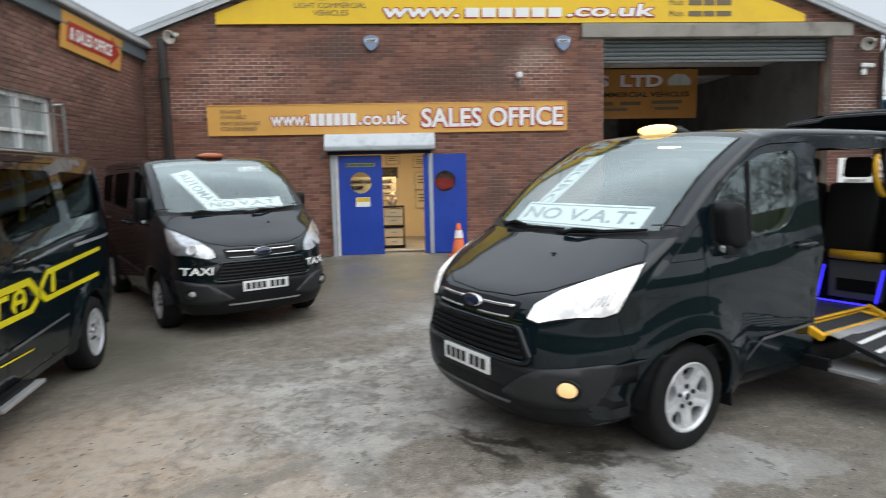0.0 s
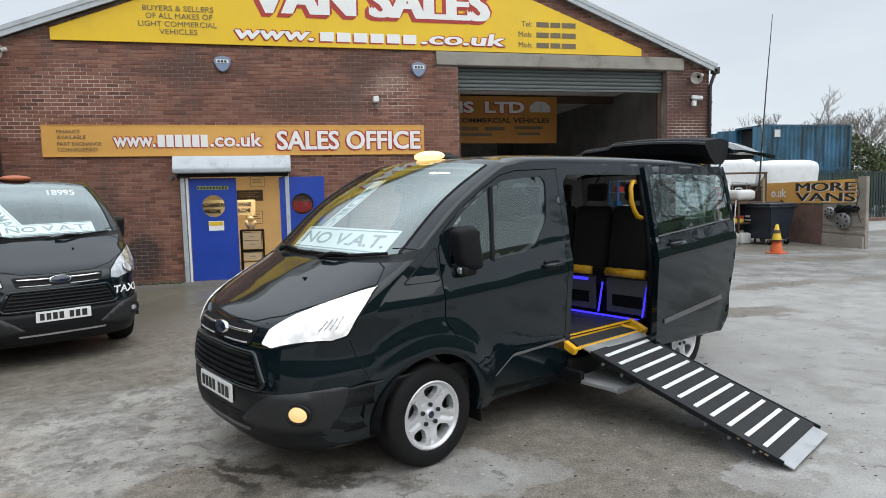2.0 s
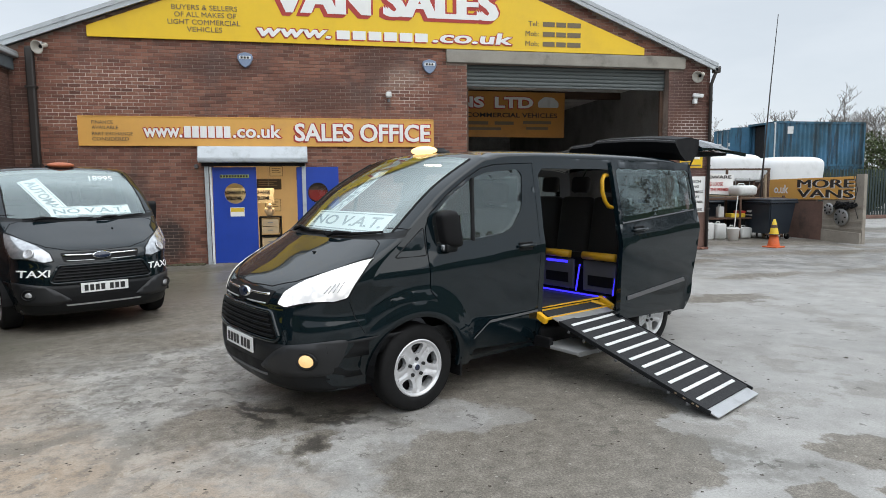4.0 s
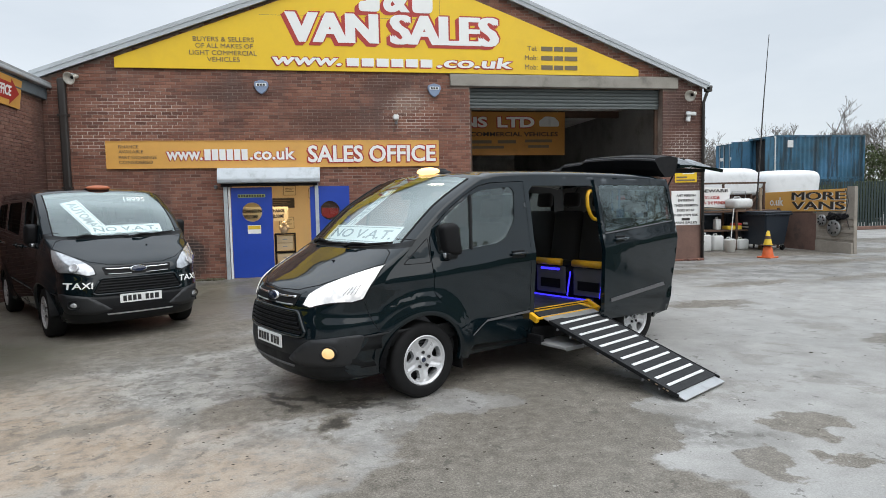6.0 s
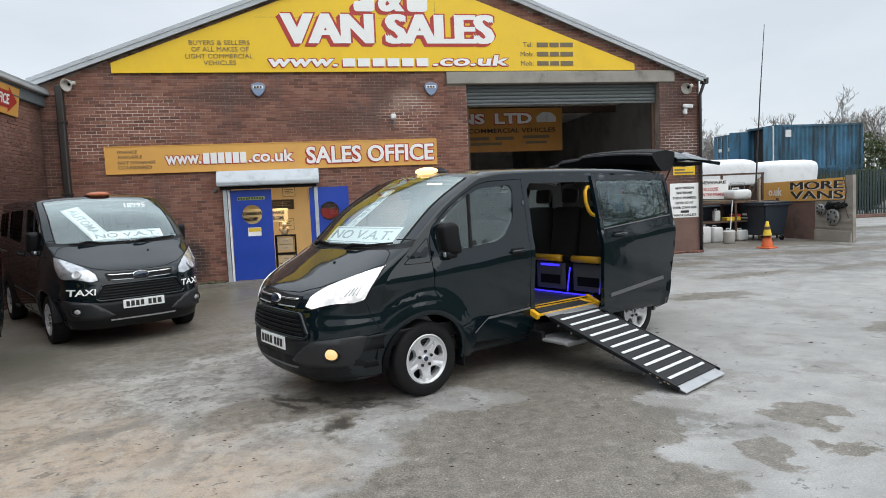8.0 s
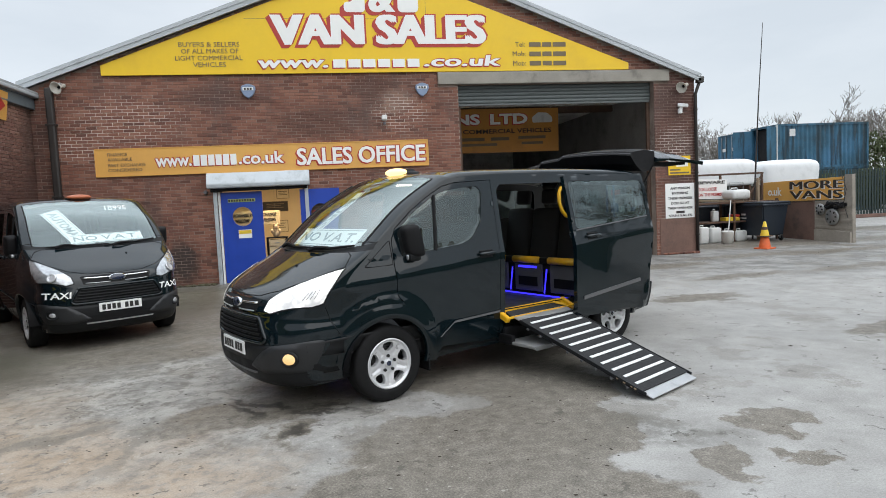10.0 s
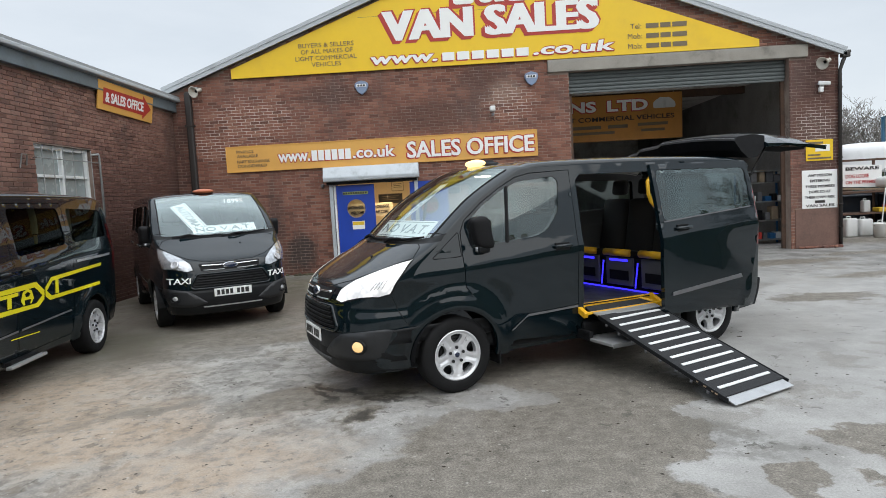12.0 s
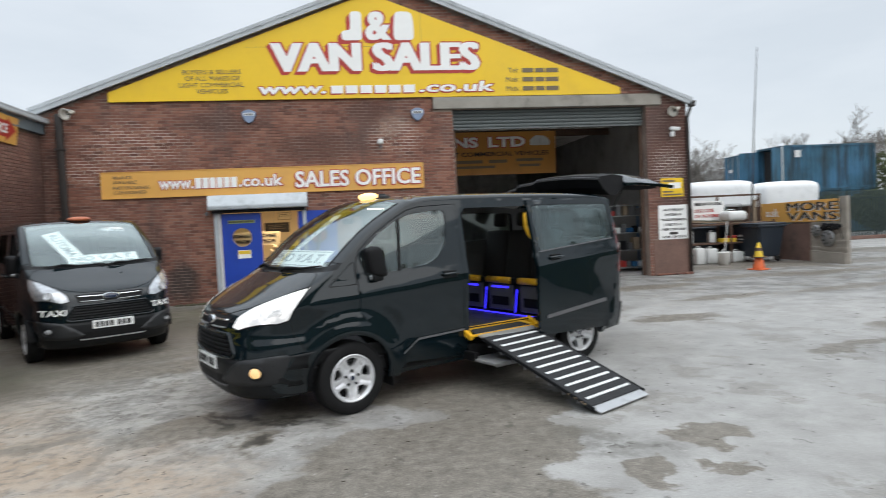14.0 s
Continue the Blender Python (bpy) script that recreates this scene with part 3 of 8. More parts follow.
def letters(text, width, height, depth=0.008, weight=0.0, shear=0.0):
    """A mesh of words in the built-in font, stretched to width and height, in x and z, facing -y, from its lower left corner."""
    def drawn(heavy):
        cu = bpy.data.curves.new("words", "FONT")
        cu.body, cu.size, cu.extrude, cu.offset, cu.shear, cu.resolution_u = text, 1.0, 0.0, heavy, shear, 3
        cu.align_x = "LEFT"
        tmp = bpy.data.objects.new("words", cu)
        scene.collection.objects.link(tmp)
        bpy.context.view_layer.update()
        me = bpy.data.meshes.new_from_object(tmp.evaluated_get(bpy.context.evaluated_depsgraph_get()))
        bpy.data.objects.remove(tmp)
        bpy.data.curves.remove(cu)
        co = np.empty(len(me.vertices) * 3)
        me.vertices.foreach_get("co", co)
        return me, co.reshape(-1, 3)

    thin, co = drawn(0.0)
    lo, hi = co.min(0) - weight, co.max(0) + weight
    bpy.data.meshes.remove(thin)
    me, co = drawn(weight)
    flat = np.zeros_like(co)
    flat[:, 0] = (co[:, 0] - lo[0]) / (hi[0] - lo[0]) * width
    flat[:, 2] = (co[:, 1] - lo[1]) / (hi[1] - lo[1]) * height
    me.vertices.foreach_set("co", flat.ravel())
    bm = bmesh.new()
    bm.from_mesh(me)
    bpy.data.meshes.remove(me)
    for face in bm.faces:
        face.smooth = False
    if depth:
        out = bmesh.ops.extrude_face_region(bm, geom=bm.faces[:])
        bmesh.ops.translate(bm, vec=(0, -depth, 0), verts=[v for v in out["geom"] if isinstance(v, bmesh.types.BMVert)])
    return bm


def moved(bm, m):
    bmesh.ops.transform(bm, matrix=m, verts=bm.verts)
    return bm


def bars(lines, bm=None, depth=0.006):
    """Unreadable print: plain bars (x, z, width, height), facing -y."""
    own = bm or bmesh.new()
    for x, z, w, h in lines:
        box((w, depth, h), (x + w / 2, -depth / 2, z + h / 2), bm=own)
    return own


def inside(poly, pts):
    poly, pts = np.asarray(poly, float), np.asarray(pts, float)
    x, y = pts[:, 0], pts[:, 1]
    hit = np.zeros(len(pts), bool)
    for (x1, y1), (x2, y2) in zip(poly, np.roll(poly, -1, 0)):
        cross = (y1 > y) != (y2 > y)
        hit ^= cross & (x < (x2 - x1) * (y - y1) / (y2 - y1 + 1e-12) + x1)
    return hit


def dense(poly, step):
    out = []
    for (x1, y1), (x2, y2) in zip(poly, [*poly[1:], poly[0]]):
        n = max(1, int(math.hypot(x2 - x1, y2 - y1) / step))
        out += [(x1 + (x2 - x1) * k / n, y1 + (y2 - y1) * k / n) for k in range(n)]
    return out


def grown(poly, d):
    """The outline moved outwards by d (inwards where d is negative)."""
    p = np.asarray(poly, float)
    area = np.sum(p[:, 0] * np.roll(p[:, 1], -1) - np.roll(p[:, 0], -1) * p[:, 1])
    a, b = p - np.roll(p, 1, 0), np.roll(p, -1, 0) - p
    na, nb = [np.stack([e[:, 1], -e[:, 0]], 1) / (np.linalg.norm(e, axis=1, keepdims=True) + 1e-9) for e in (a, b)]
    n = na + nb
    n /= np.maximum(np.linalg.norm(n, axis=1, keepdims=True), 0.35)
    return [tuple(q) for q in p + n * d * (1 if area > 0 else -1)]


def rounded(poly, r, seg=4):
    """Cuts the corners of an outline to arcs."""
    out, n = [], len(poly)
    for i in range(n):
        a, b, c = (Vector(poly[k % n]) for k in (i - 1, i, i + 1))
        ra = min(r, (a - b).length * 0.45, (c - b).length * 0.45)
        p, q = b + (a - b).normalized() * ra, b + (c - b).normalized() * ra
        for k in range(seg + 1):
            t = k / seg
            out.append(tuple((1 - t) ** 2 * p + 2 * t * (1 - t) * b + t * t * q))
    return out


def fill(outer, holes=(), step=0.12):
    """Points and triangles that fill an outline round its holes."""
    rings = [dense(outer, step), *(dense(h, step) for h in holes)]
    pts, edges = [], []
    for ring in rings:
        s = len(pts)
        pts += ring
        edges += [(s + k, s + (k + 1) % len(ring)) for k in range(len(ring))]
    o = np.asarray(outer)
    gx, gy = np.meshgrid(np.arange(o[:, 0].min(), o[:, 0].max(), step), np.arange(o[:, 1].min(), o[:, 1].max(), step))
    g = np.stack([gx.ravel(), gy.ravel()], 1)
    if len(g):
        ok = inside(outer, g)
        for h in holes:
            ok &= ~inside(h, g)
        rim = np.asarray(pts)
        ok &= np.sqrt(((g[:, None] - rim[None]) ** 2).sum(-1)).min(1) > step * 0.45
        pts += [tuple(q) for q in g[ok]]
    v, _, f, *_ = delaunay_2d_cdt([Vector(q) for q in pts], edges, [], 0, 1e-6)
    v = np.array([tuple(q) for q in v])
    mid = np.array([v[list(t)].mean(0) for t in f])
    ok = inside(outer, mid)
    for h in holes:
        ok &= ~inside(h, mid)
    return v, [t for t, k in zip(f, ok) if k]


def sheet(v3, faces, thick=0.0):
    """A bmesh from points and faces, with a thickness along its normals."""
    bm = bmesh.new()
    vs = [bm.verts.new(p) for p in v3]
    for f in faces:
        try:
            bm.faces.new([vs[k] for k in f])
        except ValueError:
            pass
    bmesh.ops.delete(bm, geom=[v for v in bm.verts if not v.link_faces], context="VERTS")
    return bm


# ---- ground and buildings ----
XL, XR = -4.6, 11.45          # the gabled front, from corner to corner
EAVES, APEX_X, APEX = 4.62, 3.55, 7.66
OP_L, OP_R, OP_T = 5.08, 10.30, 4.56      # the big roller door
DR_L, DR_R, DR_T = -0.72, 1.18, 2.19      # the office doors
WALL = 0.34
DEEP = 16.0

gm = bpy.data.meshes.new("ground")
n_g = 60
gv = [(-400 + 800 * (i / n_g), -400 + 800 * (j / n_g), 0.0) for j in range(n_g + 1) for i in range(n_g + 1)]
gf = [(j * (n_g + 1) + i, j * (n_g + 1) + i + 1, (j + 1) * (n_g + 1) + i + 1, (j + 1) * (n_g + 1) + i) for j in range(n_g) for i in range(n_g)]
gm.from_pydata(gv, [], gf)
tagged(link_mesh("ground", gm, M_YARD), "wet patchy concrete yard with damp stains and painted van shade", "ground", kind="structure")


def gable(d=0.0):
    return [(XL, 0.0), (XR, 0.0), (XR, EAVES + d), (APEX_X, APEX + d), (XL, EAVES + d)]




def holed_wall(name, outer, holes, thick, m, material, label, step=1.5):
    """A wall in x and z with openings through it, thick towards +y."""
    v, f = fill(outer, holes, step)
    bm = sheet([(x, 0, z) for x, z in v], f)
    out = bmesh.ops.extrude_face_region(bm, geom=bm.faces[:])
    bmesh.ops.translate(bm, vec=(0, thick, 0), verts=[q for q in out["geom"] if isinstance(q, bmesh.types.BMVert)])
    bmesh.ops.transform(bm, matrix=m, verts=bm.verts)
    return tagged(part(name, bm, material), label, "wall", kind="structure")


front_outline = [(XL, 0), (DR_L, 0), (DR_L, DR_T), (DR_R, DR_T), (DR_R, 0), (OP_L, 0), (OP_L, OP_T), (OP_R, OP_T), (OP_R, 0), (XR, 0), (XR, EAVES), (APEX_X, APEX), (XL, EAVES)]
wall_front = holed_wall("wall_front", front_outline, [], WALL, pose(0, 0.007, 0), M_MORTAR, "soot-stained red brick gable wall of the sales office")
wall_east = tagged(part("wall_east", box((WALL, DEEP - WALL, EAVES), (XR - WALL / 2, WALL + 0.012 + (DEEP - WALL) / 2, EAVES / 2)), M_BRICK), "red brick side wall of the workshop", "wall", kind="structure")
tagged(part("wall_hall_west", box((WALL, DEEP - WALL, EAVES), (XL + WALL / 2, WALL + 0.012 + (DEEP - WALL) / 2, EAVES / 2)), M_HALL), "grimy limewashed wall of the hall", "wall", kind="structure")
tagged(part("wall_hall_east", box((0.04, DEEP - WALL - 0.32, EAVES - 0.08), (XR - WALL - 0.024, (DEEP + WALL) / 2 - 0.14, (EAVES - 0.08) / 2 + 0.02)), M_HALLGREY), "dark grey limewashed lining of the hall", "wall", kind="structure")
tagged(part("wall_hall_back", box((XR - XL - 2 * WALL, 0.3, EAVES), ((XL + XR) / 2, DEEP - 0.16, EAVES / 2)), M_HALL), "grimy limewashed back wall of the hall", "wall", kind="structure")
tagged(part("floor_hall", box((XR - XL - 2 * WALL, DEEP - WALL - 0.4, 0.03), ((XL + XR) / 2, (DEEP + WALL) / 2, 0.0)), M_HALLFLOOR), "oily concrete workshop floor", "floor", kind="structure")


def roof_slope(name, xa, za, xb, zb):
    d = Vector((xb - xa, 0, zb - za))
    nrm = Vector((-d.z, 0, d.x)).normalized()
    nrm = nrm if nrm.z > 0 else -nrm
    bm = bmesh.new()
    lo = [Vector((xa, y, za)) for y in (-0.16, DEEP)] + [Vector((xb, y, zb)) for y in (DEEP, -0.16)]
    a = [bm.verts.new(p + nrm * 0.012) for p in lo]
    b = [bm.verts.new(p + nrm * 0.13) for p in lo]
    bm.faces.new(a), bm.faces.new(b)
    for k in range(4):
        bm.faces.new((a[k], a[(k + 1) % 4], b[(k + 1) % 4], b[k]))
    return tagged(part(name, bm, M_ROOF), "grey sheet roof slope", "roof", kind="structure")


roof_slope("roof_west", XL - 0.12, EAVES - 0.02, APEX_X, APEX + 0.03)
roof_slope("roof_east", XR + 0.08, EAVES - 0.035, APEX_X, APEX + 0.03)


def barge(xa, za, xb, zb, h=0.165):
    """A folded grey verge trim along the gable's slope."""
    bm = bmesh.new()
    for y, lo, hi in ((-0.17, 0.0, h), (-0.185, h - 0.06, h + 0.03)):
        own = bmesh.new()
        pts = [(xa, za + lo), (xb, zb + lo), (xb, zb + hi), (xa, za + hi)]
        merge(bm, slab(pts, 0.05, pose(0, y, 0)))
        own.free()
    return tagged(part("trim", bm, M_BARGE), "pale grey metal verge trim on the gable", "trim", kind="structure")


barge(XL - 0.16, EAVES - 0.08, APEX_X, APEX - 0.03)
barge(XR + 0.10, EAVES - 0.105, APEX_X + 0.004, APEX - 0.03)

# ceiling of the hall and the lower office
tagged(part("ceiling", box((XR - XL - 2 * WALL, DEEP - WALL - 0.5, 0.05), ((XL + XR) / 2, (DEEP + WALL) / 2 + 0.05, EAVES - 0.03)), M_HALL), "dark hall ceiling", "ceiling", kind="structure")

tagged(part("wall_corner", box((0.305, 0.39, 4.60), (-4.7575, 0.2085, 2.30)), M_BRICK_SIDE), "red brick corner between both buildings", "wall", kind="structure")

# lintel over the roller door
lint = box((6.12, 0.10, 0.29), ((4.58 + 10.70) / 2, -0.035, 4.70), 0.012)
tagged(part("lintel", lint, M_LINTEL), "stained grey concrete lintel", "lintel", kind="structure")

# office room behind the blue doors
OFF = [-1.6, 2.9, WALL + 0.014, 3.6, 2.55]
room = bmesh.new()
box((OFF[1] - OFF[0], 0.1, OFF[4]), ((OFF[0] + OFF[1]) / 2, OFF[3], OFF[4] / 2), bm=room)
box((0.1, OFF[3] - OFF[2], OFF[4]), (OFF[0], (OFF[2] + OFF[3]) / 2, OFF[4] / 2), bm=room)
box((0.1, OFF[3] - OFF[2], OFF[4]), (OFF[1], (OFF[2] + OFF[3]) / 2, OFF[4] / 2), bm=room)
tagged(part("wall_office", room, M_CREAM), "cream painted office walls", "wall", kind="structure")
tagged(part("ceiling_office", box((OFF[1] - OFF[0] + 0.1, OFF[3] - OFF[2] + 0.05, 0.06), ((OFF[0] + OFF[1]) / 2, (OFF[2] + OFF[3]) / 2 + 0.025, OFF[4] + 0.03)), M_WHITE), "white office ceiling", "ceiling", kind="structure")
tagged(part("floor_office", box((OFF[1] - OFF[0], OFF[3] - OFF[2], 0.02), ((OFF[0] + OFF[1]) / 2, (OFF[2] + OFF[3]) / 2, 0.028)), M_SLAB), "brown office floor", "floor", kind="structure")
lamp = bpy.data.lights.new("office_light", "AREA")
lamp.energy, lamp.color, lamp.shape, lamp.size, lamp.size_y = 75, (1.0, 0.80, 0.52), "RECTANGLE", 1.2, 0.5
new("office_light", lamp).matrix_basis = pose(0.6, 0.95, OFF[4] - 0.03)

# the lower brick building on the west side, at right angles to the front
LW_TOP, LW_END = 4.17, -9.6
WIN = [-5.27, -3.66, 1.60, 2.98]
west_out = [(LW_END, 0), (0.012, 0), (0.012, LW_TOP), (LW_END, LW_TOP)]
to_west = pose(XL - 0.012, 0, 0, 0, 0, 90)
wall_west = holed_wall("wall_west", west_out, [[(WIN[0], WIN[2]), (WIN[1], WIN[2]), (WIN[1], WIN[3]), (WIN[0], WIN[3])]], 0.3, to_west, M_MORTAR, "red brick wall of the low side building")
tagged(part("wall_west_end", box((6.0, 0.3, LW_TOP), (XL - 3.012 - 0.3, LW_END + 0.15, LW_TOP / 2)), M_BRICK_SIDE), "red brick end wall", "wall", kind="structure")
tagged(part("roof_low", box((6.6, 9.9, 0.12), (XL - 3.1, LW_END / 2 - 0.1, LW_TOP + 0.29)), M_ROOF), "flat grey roof", "roof", kind="structure")
fas = box((0.10, 9.70, 0.24), (XL + 0.055, LW_END / 2 - 0.02, LW_TOP + 0.10), 0.01)
tagged(part("fascia", fas, M_FASCIA), "slate grey roof fascia", "fascia", kind="structure")
tagged(part("gutter", box((0.22, 9.72, 0.08), (XL + 0.10, LW_END / 2 - 0.02, LW_TOP + 0.263), 0.02), M_BARGE), "pale grey roof edge trim", "trim", kind="structure")


def window_west():
    w, h = WIN[1] - WIN[0], WIN[3] - WIN[2]
    th = thing("window_west", to_west @ pose((WIN[0] + WIN[1]) / 2, 0, WIN[2]), "white framed window behind bent steel bars", "window", kind="structure")
    fr = bmesh.new()
    for x, z, sx, sz in ((-w / 2 + 0.035, h / 2, 0.07, h), (w / 2 - 0.035, h / 2, 0.07, h), (0, 0.035, w - 0.14, 0.07), (0, h - 0.035, w - 0.14, 0.07)):
        box((sx, 0.07, sz), (x, 0.10, z), 0.006, bm=fr)
    part("window_frame", fr, M_WHITE, th)
    mul = box((0.06, 0.06, h - 0.14), (0.02, 0.10, h / 2), 0.006)
    part("mullion", mul, M_WHITE, th)
    part("transom", box((w - 0.14, 0.06, 0.05), (0, 0.097, h * 0.62), 0.006), M_WHITE, th)
    for x, sx in ((-w / 4 + 0.005, w / 2 - 0.1), (w / 4 + 0.01, w / 2 - 0.12)):
        part("pane", box((sx + 0.05, 0.006, h - 0.13), (x, 0.13, h / 2)), M_FROST, th)
    part("window_sill", box((w + 0.1, 0.16, 0.06), (0, 0.03, -0.03), 0.01), M_LINTEL, th)
    for k in range(6):
        x = -w / 2 + 0.1 + (w - 0.2) * k / 5
        part("bar", rod([(x, -0.06, 0.02), (x, -0.06, h - 0.03)], 0.008), M_STEEL, th)
    part("rail", rod([(-w / 2 - 0.06, 0.0, h - 0.24), (-w / 2 - 0.06, -0.07, h - 0.24), (w / 2 + 0.10, -0.07, h - 0.24), (w / 2 + 0.10, 0.0, h - 0.24)], 0.010), M_STEEL, th)
    return th


M_FROST = plain("net_curtained_glass", (0.30, 0.34, 0.34), 0.25, vary=0.15, scale=3, relief=0.0)
window_west()

# what closes the yard behind the camera, seen only in the paintwork
tagged(part("backdrop", box((110, 0.5, 5.0), (5, -34, 2.5)), M_HEDGE), "dark tree line across the road", "backdrop", kind="structure")
tagged(part("backdrop", box((0.5, 60, 7.0), (-30, -32, 3.5)), M_HEDGE), "dark tree line beside the yard", "backdrop", kind="structure")
tagged(part("backdrop", box((0.5, 34, 3.6), (27, -19, 1.8)), M_HEDGE), "dark hedge along the east side of the yard", "backdrop", kind="structure")
# low block added out of view to darken what the doors mirror
tagged(part("backdrop", box((0.8, 28, 1.75), (9.4, -24.1, 0.875)), M_HEDGE), "unseen low dark block, added to darken the van door reflections", "backdrop", kind="structure")
# unseen dark ground, added so the van sides mirror less bright concrete
M_ROAD = plain("wet_dark_asphalt", (0.045, 0.045, 0.047), 0.6, vary=0.25, scale=1.5, relief=0.2)
rm = bpy.data.meshes.new("road")
rm.from_pydata([(-60, -33.7, 0.006), (70, -33.7, 0.006), (70, -19.0, 0.006), (-60, -19.0, 0.006)], [], [(0, 1, 2, 3)])
tagged(link_mesh("road", rm, M_ROAD), "dark wet asphalt road, out of view, added to darken reflections", "road", kind="structure")


# ---- vans ----
WHEELBASE, HUB = 3.03, 0.335
# middle line and shoulder line of the body, as (x, z, x, z): x ahead of the front axle
KEEL = [
    (0.90, 0.235, 0.40, 0.26), (0.985, 0.33, 0.42, 0.35), (1.010, 0.47, 0.43, 0.48), (1.003, 0.62, 0.425, 0.62),
    (0.990, 0.76, 0.42, 0.76), (0.970, 0.885, 0.41, 0.90), (0.935, 0.950, 0.385, 1.000), (0.850, 1.026, 0.345, 1.085),
    (0.640, 1.136, 0.285, 1.160), (0.440, 1.239, 0.200, 1.235), (0.310, 1.303, 0.090, 1.340), (0.250, 1.332, 0.030, 1.405),
    (-0.180, 1.712, -0.290, 1.660), (-0.650, 1.972, -0.700, 1.890), (-0.800, 2.004, -0.850, 1.925), (-1.120, 2.026, -1.120, 1.943),
    (-2.200, 2.035, -2.200, 1.950), (-3.300, 2.015, -3.300, 1.935), (-3.720, 1.975, -3.660, 1.895), (-3.840, 1.900, -3.760, 1.840),
    (-3.910, 1.600, -3.820, 1.580), (-3.950, 1.100, -3.860, 1.100), (-3.970, 0.600, -3.870, 0.600), (-3.930, 0.300, -3.840, 0.300),
]
ROUND = [2.8, 2.9, 2.9, 2.9, 2.85, 2.8, 2.8, 2.9, 2.9, 2.5, 2.1, 1.95, 1.95, 2.1, 2.6, 3.4, 3.4, 3.4, 3.4, 4.0, 4.5, 4.5, 4.5, 4.5]
SUB = 6


def ease(t):
    t = min(1.0, max(0.0, t))
    return t * t * (3 - 2 * t)


def flank(x, z):
    """Half the body's width at a place on its side: a shoulder crease that rises to the rear, hollow doors and swollen arches."""
    crease = 1.065 - 0.078 * max(x, -2.6)
    if z > crease:
        y = 0.986 - 0.034 * min(1.0, (z - crease) / 0.17) ** 1.15
        if z > crease + 0.17:
            y -= 0.104 * ((z - crease - 0.17) / 0.66) ** 1.15
    else:
        low = (crease - z) / (crease - 0.62)
        y = 0.986 - 0.007 * math.sin(math.pi * min(1.0, low)) ** 0.8 - 0.038 * min(1.7, low) ** 1.25
    if z < 0.55:
        y -= 0.035 * ((0.55 - z) / 0.28) ** 2
    if x > -0.25:
        y -= 0.105 * ((x + 0.25) / 0.68) ** 2
    if x < -3.2:
        y -= 0.075 * ((-3.2 - x) / 0.65) ** 2
    for wx, size, out in ((0.0, 0.625, 0.036), (-WHEELBASE, 0.56, 0.022)):
        r = math.hypot((x - wx) * (0.98 if x > wx else 1.06), z - HUB)
        if r < size + 0.01 and z < crease:
            y += out * (0.62 * ease((size + 0.01 - r) / 0.085) + 0.38 * ease((size - r) / 0.22))
    return y


def spline(rows, sub):
    """Catmull-Rom through rows."""
    p = np.asarray(rows, float)
    q = np.vstack([2 * p[0] - p[1], p, 2 * p[-1] - p[-2]])
    out = []
    for i in range(1, len(q) - 2):
        for k in range(sub):
            t = k / sub
            out.append(0.5 * (2 * q[i] + (q[i + 1] - q[i - 1]) * t + (2 * q[i - 1] - 5 * q[i] + 4 * q[i + 1] - q[i + 2]) * t * t + (3 * q[i] - q[i - 1] - 3 * q[i + 1] + q[i + 2]) * t ** 3))
    return np.array(out + [p[-1]])


SPINE = spline([(*a, n) for a, n in zip(KEEL, ROUND)], SUB)
SHOULDER = np.vstack([a + (b - a) * t for a, b in zip(SPINE[:-1, 2:4], SPINE[1:, 2:4]) for t in (0.0, 0.2, 0.4, 0.6, 0.8)]).reshape(-1, 2)
ACROSS = 22
ANGLES = [90 * k / ACROSS for k in range(-ACROSS, ACROSS + 1)]


def crown(row, angle, inset=0.0):
    """A point of the body's top and front skin; angle runs from -90 (right shoulder) to 90 (left shoulder)."""
    cx, cz, ex, ez, n = row
    c, s = max(0.0, math.cos(radians(angle))), math.sin(radians(angle))
    g = 1 - c ** (2 / n)
    h = math.copysign(abs(s) ** (2 / n), s)
    w = flank(ex, ez) - inset
    return (cx + (ex - cx) * g, w * h, cz + (ez - cz) * g - inset * 0.8)


def skin(first, last, lo=-90, hi=90, inset=0.0):
    """A sheet of the top skin between two controls of the keel, and between two angles."""
    cols = sorted({lo, hi, *(a for a in ANGLES if lo < a < hi)})
    rows = SPINE[first * SUB : last * SUB + 1]
    v = [crown(r, a, inset) for r in rows for a in cols]
    n = len(cols)
    f = [(j * n + i, j * n + i + 1, (j + 1) * n + i + 1, (j + 1) * n + i) for j in range(len(rows) - 1) for i in range(n - 1)]
    return v, f


def side_outline(drop=0.0):
    """The flank's outline in x and z, with both wheel arches."""
    top = [(r[2], r[3]) for r in SPINE]
    sill = 0.285
    low = []
    for wx in (-WHEELBASE, 0.0):
        ra = 0.405
        a0 = math.asin((sill - HUB) / ra)
        for k in range(19):
            a = math.pi - a0 + (2 * a0 - math.pi) * k / 18
            low.append((wx + ra * math.cos(a), HUB + ra * math.sin(a)))
    return top + low


FRONT_WINDOW = rounded([(-0.17, 1.255), (-0.15, 1.475), (-0.34, 1.630), (-0.56, 1.755), (-0.74, 1.820), (-1.12, 1.852), (-1.165, 1.80), (-1.120, 1.52), (-0.99, 1.365), (-0.86, 1.315)], 0.04)
QUARTER = rounded([(0.185, 1.190), (-0.065, 1.405), (-0.075, 1.195)], 0.02)
